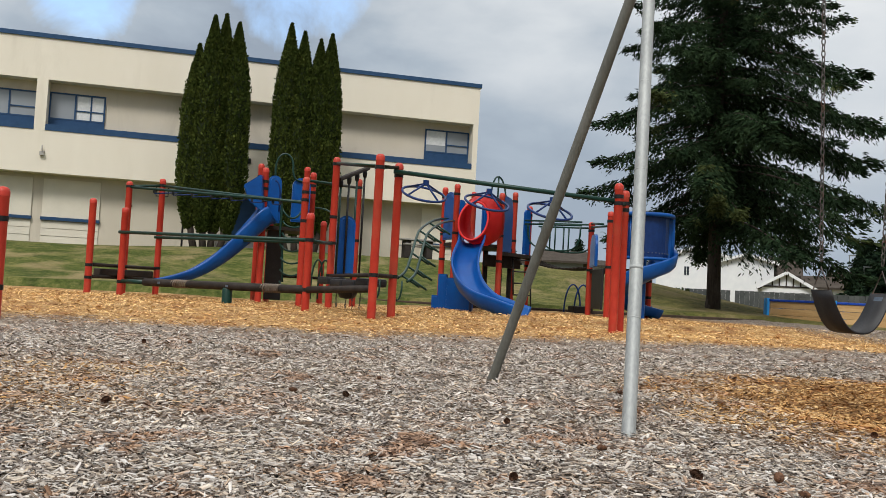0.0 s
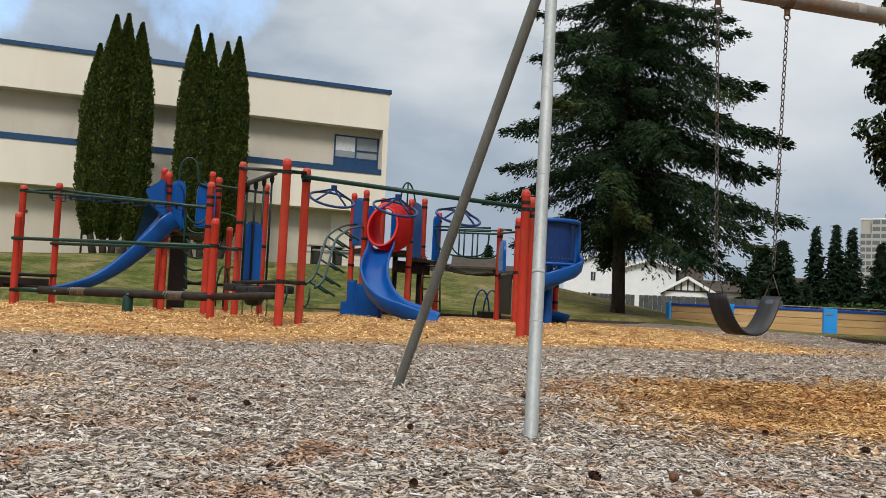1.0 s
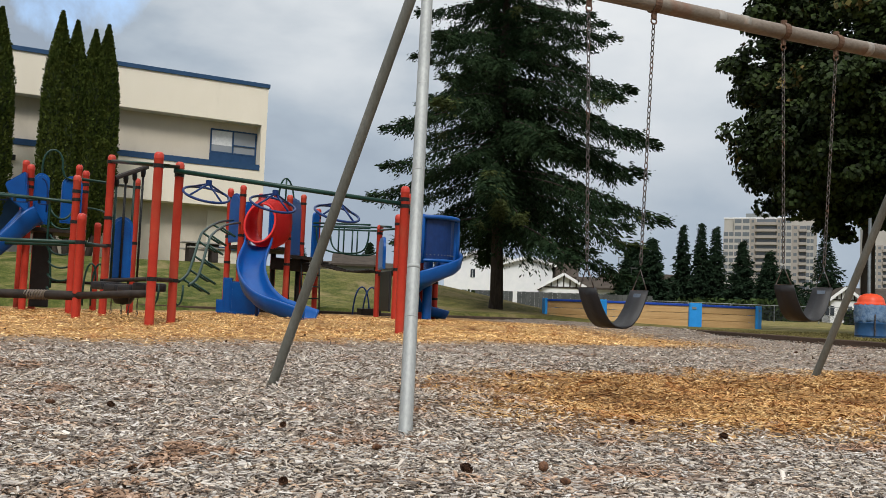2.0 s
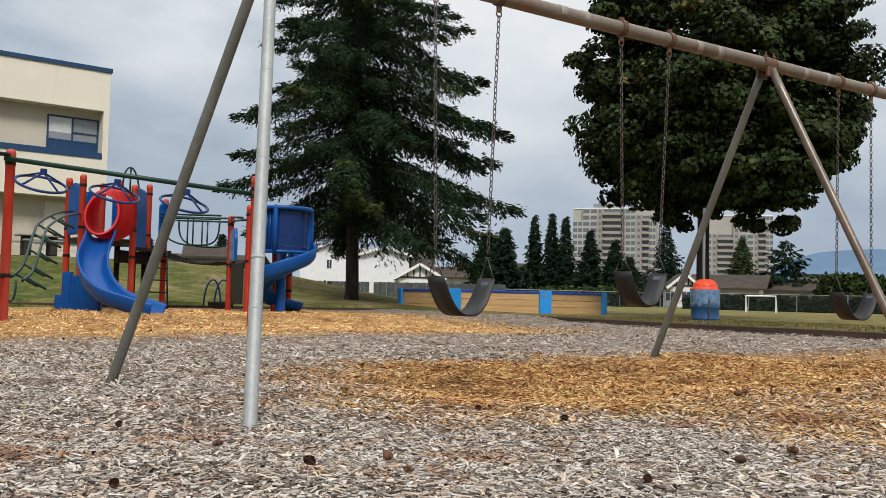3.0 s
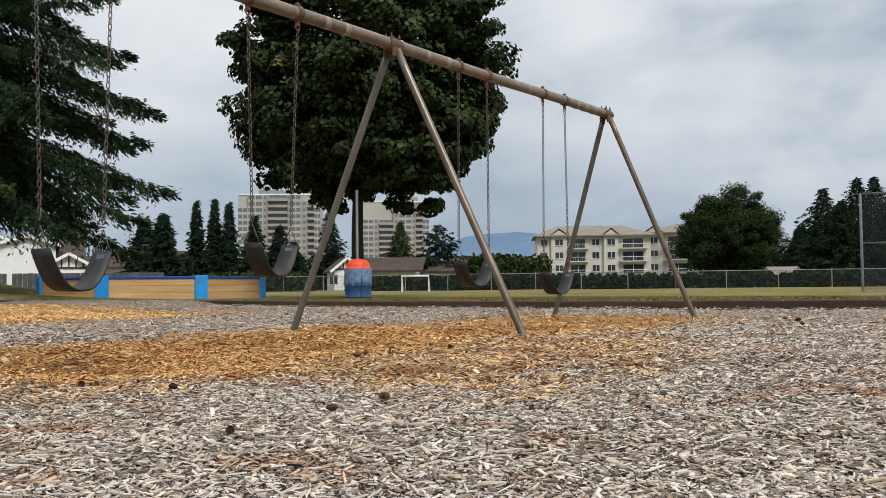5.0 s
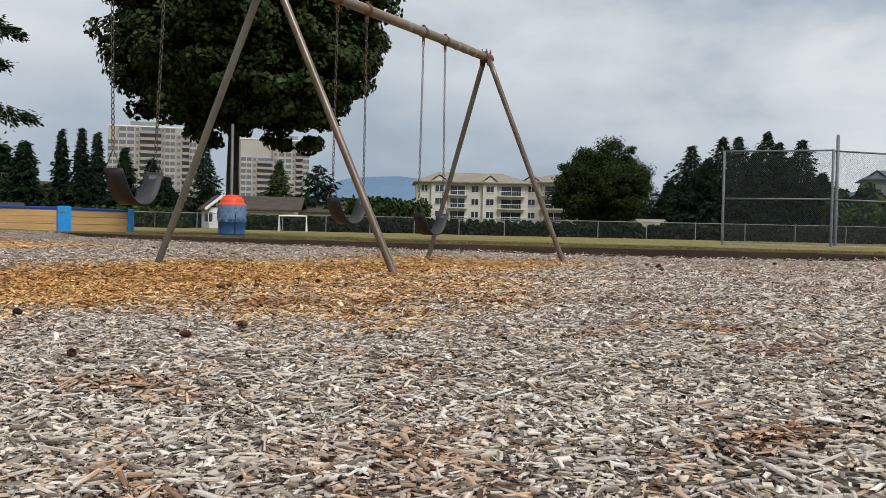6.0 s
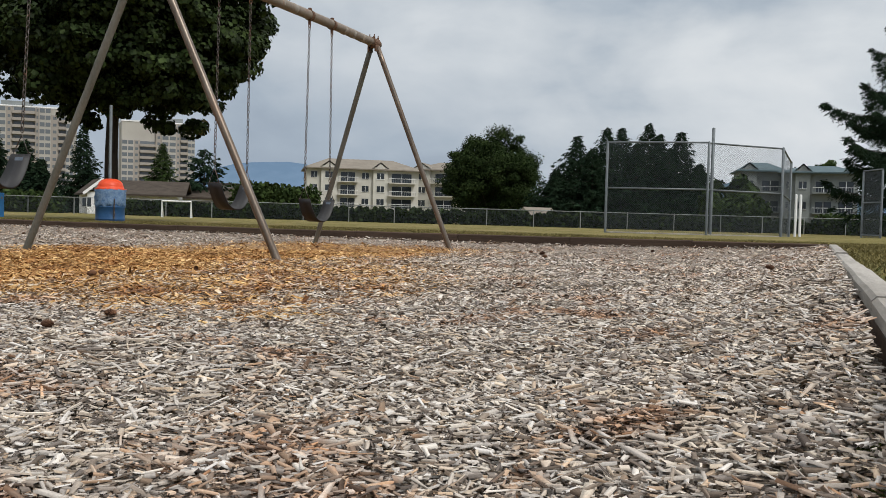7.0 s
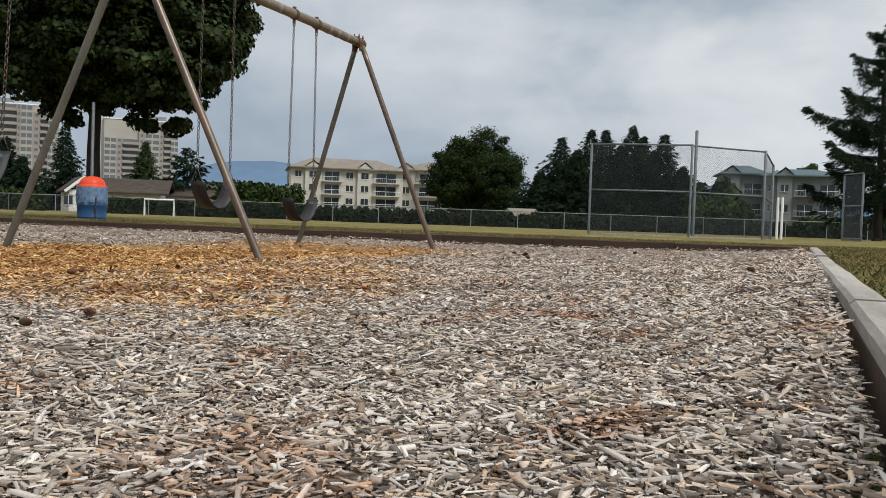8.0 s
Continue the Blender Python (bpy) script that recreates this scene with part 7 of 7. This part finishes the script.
def apartments(name, p, yaw, width, floors, fh, depth, bays, wall, roof, label, ridge=2.7, awning=False):
    """A long block: bays as (u0, u1, kind) across the front; balconies have slab, rail and dark doors behind."""
    root = thing(name, pose(p[0], p[1], 0, 0, 0, yaw), label, "building")
    H = floors * fh
    part("wall", boxed((0, depth / 2 + 0.3, H / 2), (width, depth, H)), wall, root)
    bm = bmesh.new()
    o = 0.8
    hip = min(5.0, width * 0.3)
    c = [(-width / 2 - o, -o - 0.2), (width / 2 + o, -o - 0.2), (width / 2 + o, depth + o), (-width / 2 - o, depth + o)]
    lo = [bm.verts.new((x, y, H - 0.12)) for x, y in c]
    mid = [bm.verts.new((x, y, H + 0.12)) for x, y in c]
    hi = [bm.verts.new(q) for q in ((-width / 2 + hip, depth / 2, H + ridge), (width / 2 - hip, depth / 2, H + ridge))]
    bm.faces.new(lo[::-1])
    for k in range(4):
        bm.faces.new((lo[k], lo[(k + 1) % 4], mid[(k + 1) % 4], mid[k]))
    bm.faces.new((mid[0], mid[1], hi[1], hi[0]))
    bm.faces.new((mid[1], mid[2], hi[1]))
    bm.faces.new((mid[2], mid[3], hi[0], hi[1]))
    bm.faces.new((mid[3], mid[0], hi[0]))
    bmesh.ops.recalc_face_normals(bm, faces=bm.faces[:])
    part("roof", bm, roof, root, "hipped roof")
    for u0, u1, kind in bays:
        uc, w = (u0 + u1) / 2, u1 - u0
        if kind == "gable":
            part("bay", boxed((uc, 0.1, H / 2 + 0.3), (w, 1.0, H + 0.6)), wall, root)
            bm = bmesh.new()
            f = [bm.verts.new((uc + dx, -0.7, z)) for dx, z in ((-w / 2 - 0.5, H + 0.1), (w / 2 + 0.5, H + 0.1), (0, H + 1.7))]
            g = [bm.verts.new((uc + dx, depth / 2, z)) for dx, z in ((-w / 2 - 0.5, H + 0.1), (w / 2 + 0.5, H + 0.1), (0, H + 1.7))]
            bm.faces.new((f[0], f[2], g[2], g[0]))
            bm.faces.new((f[2], f[1], g[1], g[2]))
            part("roof", bm, roof, root, "small gable roof")
            bm = bmesh.new()
            bm.faces.new([bm.verts.new((uc + dx, -0.45, z)) for dx, z in ((-w / 2, H + 0.1), (w / 2, H + 0.1), (0, H + 1.45))])
            part("gable", bm, wall, root)
        for k in range(floors):
            z = k * fh
            front = -0.44 if kind == "gable" else 0.28
            if kind == "balcony":
                dr = part("door", boxed((uc, front, z + 1.15), (w * 0.72, 0.06, 2.0)), M_GLASS, root, "dark glazed balcony door")
                part("frame", boxed((uc, front - 0.05, z + 1.15), (0.08, 0.05, 2.0)), M_WHITE, dr)
                b = part("balcony", boxed((uc, -0.55, z + 0.0), (w, 1.7, 0.22)), wall, root, "projecting balcony")
                part("rail", boxed((uc, -1.36, z + 1.0), (w, 0.06, 0.08)), M_WHITE, b)
                for j in range(int(w / 0.5) + 1):
                    part("baluster", boxed((u0 + j * 0.5, -1.36, z + 0.55), (0.05, 0.04, 0.85)), M_FENCE, b)
            else:
                for du in ((0,) if w < 4 else (-w / 4, w / 4)):
                    win = part("window", boxed((uc + du, front, z + 1.45), (min(1.7, w * 0.5), 0.06, 1.3)), M_GLASS, root, "dark window")
                    part("frame", boxed((uc + du, front - 0.04, z + 1.45), (0.07, 0.05, 1.3)), M_WHITE, win)
                    part("sill", boxed((uc + du, front - 0.05, z + 0.76), (min(1.9, w * 0.55), 0.12, 0.08)), M_WHITE, win)
    if awning:
        part("awning", boxed((width / 2 - 3.0, -1.0, 2 * fh + 2.2), (3.2, 1.6, 0.5), Matrix.Rotation(radians(20), 3, "X")), M_SCARLET, root, "red awning")
    return root


_p = (178.2, 85.1)
apartments("apartment_block", _p, facing(_p) + 6, 24.8, 4, 11.4 / 4, 16, ((-12.2, -9.6, "plain"), (-9.4, -5.9, "gable"), (-5.7, -1.3, "balcony"), (-1.1, 1.9, "plain"), (2.1, 5.3, "gable"), (5.5, 11.6, "balcony")), M_CREAM, M_ROOFTAN, "cream four storey apartment block with balconies and a tan roof")
_p = (189.38, 69.88)
apartments("apartment_block", _p, facing(_p) - 14, 16.0, 4, 11.98 / 4, 14, ((-7.6, -3.6, "gable"), (-3.4, 2.5, "balcony"), (2.7, 7.6, "plain")), M_CREAM, M_ROOFTAN, "cream apartment wing with balconies and a red awning", 2.2, True)
_p = (185.29, 2.02)
apartments("grey_apartments", _p, facing(_p) + 8, 8.2, 3, 11.93 / 3, 10, ((-3.9, -0.9, "gable"), (-0.5, 3.8, "balcony")), M_GREYSIDE, M_ROOFTEAL, "grey green apartment building with teal pitched roofs", 2.0)
_p = (178.38, -8.34)
apartments("grey_apartments", _p, facing(_p) + 2, 13.0, 3, 11.24 / 3, 10, ((-6.2, -4.4, "plain"), (-4.2, -1.6, "gable"), (-1.2, 2.6, "balcony"), (2.8, 6.2, "balcony")), M_GREYSIDE, M_ROOFTEAL, "grey and cream apartment building with a teal roof", 1.6)


def tower(p, yaw, width, depth, H, n, label, columns, crown):
    """Upright bays side by side: glazed bays, balconies with pale parapets, and plain walls with small windows; each rises to its own height."""
    root = thing("apartment_tower", pose(p[0], p[1], 0, 0, 0, yaw), label, "building", "apartment towers")
    fh = H / n
    part("wall", boxed((0, depth / 2 + 1.0, H / 2), (width, depth, H)), M_PALE, root)
    part("penthouse", boxed((crown * width, depth / 2, H + 1.5), (width * 0.3, depth * 0.5, 3.0)), M_GREYSIDE, root, "grey rooftop box")
    part("parapet", boxed((0, depth / 2 + 1.0, H + 0.3), (width + 0.5, depth + 0.5, 0.6)), M_WHITE, root, "pale roof edge")
    for f0, f1, kind, drop in columns:
        uc, w = ((f0 + f1) / 2 - 0.5) * width, (f1 - f0) * width
        top = H - drop * fh
        if kind == "wall":
            part("pier", boxed((uc, 0.3, top / 2), (w, 1.6, top)), M_BRICKT, root, "beige wall strip")
        elif kind == "glass":
            part("bay", boxed((uc, 0.2, top / 2), (w, 2.0, top)), M_PALE, root, "white framed glazed bay")
        for k in range(n - drop):
            z = k * fh
            if kind == "glass":
                for s in (-0.25, 0.25):
                    part("pane", boxed((uc + s * w, -0.82, z + fh * 0.58), (w * 0.42, 0.1, fh * 0.60)), M_TOWERGLASS, root)
            elif kind == "wall":
                part("window", boxed((uc, -0.52, z + fh * 0.58), (w * 0.45, 0.1, fh * 0.42)), M_TOWERGLASS, root)
            else:
                part("door", boxed((uc, 0.95, z + fh * 0.55), (w * 0.9, 0.2, fh * 0.7)), M_TOWERGLASS, root, "dark recessed balcony door")
                part("balcony", boxed((uc, -0.2, z + fh * 0.2), (w, 2.0, fh * 0.42)), M_BRICKT, root, "balcony with a pale parapet")


_west = ((0.0, 0.12, "glass", 2), (0.12, 0.30, "glass", 0), (0.30, 0.36, "wall", 0), (0.36, 0.60, "balcony", 0), (0.60, 0.64, "wall", 0), (0.64, 0.76, "glass", 0), (0.76, 0.84, "wall", 1), (0.84, 0.92, "balcony", 1), (0.92, 1.0, "glass", 1))
_east = ((0.0, 0.16, "glass", 3), (0.16, 0.24, "wall", 3), (0.24, 0.46, "balcony", 3), (0.46, 0.54, "wall", 1), (0.54, 0.74, "glass", 0), (0.74, 0.80, "wall", 0), (0.80, 0.90, "balcony", 0), (0.90, 1.0, "glass", 0))
_p = (308.96, 320.92)
tower(_p, facing(_p) - 6, 40.3, 22, 46.84, 15, "tall pale apartment tower with brown balconies", _west, -0.12)
_p = (357.22, 286.24)
tower(_p, facing(_p) + 6, 34.1, 20, 44.48, 15, "tall pale apartment tower with glazed bays", _east, 0.2)


def far_shed(p, yaw, w, d, h, label):
    root = thing("flat_roofed_building", pose(p[0], p[1], 0, 0, 0, yaw), label, "building")
    part("wall", boxed((0, d / 2, h / 2), (w, d, h)), M_GREYSIDE, root)
    part("roof", boxed((0, d / 2, h + 0.3), (w + 1, d + 1, 0.6)), M_DARK, root, "flat dark roof")
    for k in range(int(w / 6)):
        part("window", boxed((-w / 2 + 3 + 6 * k, -0.05, h * 0.6), (4, 0.2, h * 0.4)), M_GLASS, root)


_p = (260.82, 171.14)
far_shed(_p, facing(_p), 22, 12, 10.75, "long flat roofed grey building far off")
_p = (293.60, 170.88)
far_shed(_p, facing(_p), 30, 12, 10.63, "long flat roofed grey building far off")


# ---- hills ----
def hills(name, dist, a0, a1, height, mat, label, seed):
    """A wooded ridge far beyond the town, as a rounded strip of land."""
    n = 160
    rows = []
    for i in range(n + 1):
        a = radians(a0 + (a1 - a0) * i / n)
        t = i / n
        h = height(math.degrees(a)) * (1 + 0.22 * noise.noise((t * 9, seed, 0)) + 0.09 * noise.noise((t * 30, seed, 1)) + 0.02 * noise.noise((t * 90, seed, 2)))
        d = np.array([math.cos(a), math.sin(a)])
        rows.append([(d[0] * r, d[1] * r, z) for r, z in ((dist, -5), (dist * 1.06, h * 0.5), (dist * 1.14, h), (dist * 1.3, h * 0.6), (dist * 1.4, -5))])
    v = np.array(rows)
    idx = np.arange((n + 1) * 5).reshape(n + 1, 5)
    f = np.stack([idx[:-1, :-1], idx[1:, :-1], idx[1:, 1:], idx[:-1, 1:]], -1).reshape(-1, 4)
    tagged(bulk(name, v, f, mat, smooth=True), label, "hills", kind="structure")


def bump(a, c, w):
    return math.exp(-((a - c) / w) ** 2)


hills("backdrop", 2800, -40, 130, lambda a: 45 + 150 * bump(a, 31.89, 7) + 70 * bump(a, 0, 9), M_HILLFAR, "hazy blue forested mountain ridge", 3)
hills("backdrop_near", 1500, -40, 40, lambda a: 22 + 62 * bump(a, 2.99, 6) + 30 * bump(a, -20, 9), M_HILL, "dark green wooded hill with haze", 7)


# ---- things lying on the chips ----
def pine_cone_mesh(rng):
    """Overlapping woody scales round a short core."""
    bm = bmesh.new()
    L, R = 0.052, 0.0135
    lathe([(0, -L * 0.5), (R * 0.6, -L * 0.35), (R * 0.75, 0), (R * 0.5, L * 0.35), (0, L * 0.5)], 8, bm)
    n = 58
    for k in range(n):
        t = k / n
        z = -L * 0.48 + L * 0.95 * t
        r = R * (math.sin(math.pi * (0.12 + 0.83 * t)) ** 0.7)
        a = k * 2.399
        o = Vector((math.cos(a), math.sin(a), 0))
        s = Vector((-o.y, o.x, 0))
        w = 0.0085 * (1 - 0.45 * t)
        p = o * r * 0.6 + Vector((0, 0, z))
        q = o * r * 1.28 + Vector((0, 0, z + 0.007 + rng.uniform(-0.002, 0.003)))
        v = [bm.verts.new(p + s * w * 0.5), bm.verts.new(p - s * w * 0.5), bm.verts.new(q - s * w * 0.75), bm.verts.new(q + o * 0.003 + Vector((0, 0, 0.002))), bm.verts.new(q + s * w * 0.75), bm.verts.new((p + q) / 2 - Vector((0, 0, 0.004)))]
        bm.faces.new((v[0], v[1], v[2], v[3], v[4]))
        bm.faces.new((v[1], v[0], v[5]))
        bm.faces.new((v[2], v[1], v[5]))
        bm.faces.new((v[3], v[2], v[5]))
        bm.faces.new((v[4], v[3], v[5]))
        bm.faces.new((v[0], v[4], v[5]))
    bmesh.ops.recalc_face_normals(bm, faces=bm.faces[:])
    me = bpy.data.meshes.new("pine_cone")
    bm.to_mesh(me)
    bm.free()
    me.materials.append(M_CONE)
    return me


def pine_cones():
    rng = random.Random(17)
    kinds = [pine_cone_mesh(rng) for k in range(4)]
    spots = ((-0.667, -1.872, 1.15), (-0.408, -1.914, 1.1), (-1.258, -1.902, 0.9), (-0.804, -1.418, 0.85), (0.599, -0.996, 1.0), (-0.465, -2.144, 0.8), (0.557, -2.525, 0.95), (0.03, -2.63, 0.8), (0.836, -2.527, 0.95), (0.717, -1.48, 0.95), (2.09, -1.29, 1.2), (2.25, -1.2, 0.9), (2.82, -1.39, 0.95), (6.383, -2.553, 1.2), (7.2, -2.3, 1.4), (4.432, -4.53, 1.3), (-2.91, 2.57, 1.2), (-1.60, 0.04, 1.0), (-0.05, 0.28, 1.0), (-1.86, 0.13, 1.0), (7.5, -2.1, 1.0), (8.5, -3.2, 1.0), (-2.6, 2.9, 1.0))
    spots += tuple((rng.uniform(-4.5, 8.5), rng.uniform(-1.5, 7.5), rng.uniform(0.7, 1.1)) for k in range(14))
    for k, (x, y, s) in enumerate(spots):
        ob = new("pine_cone", kinds[k % 4])
        s *= 0.78
        ob.matrix_world = pose(x, y, float(bed_height(x, y)) + 0.010 + 0.018 * s, 90 + rng.uniform(-15, 15), rng.uniform(0, 360), rng.uniform(0, 360)) @ Matrix.Diagonal((s, s, s, 1))
        tagged(ob, "open brown pine cone lying on the wood chips", "pine cone", "fallen pine cones")


pine_cones()
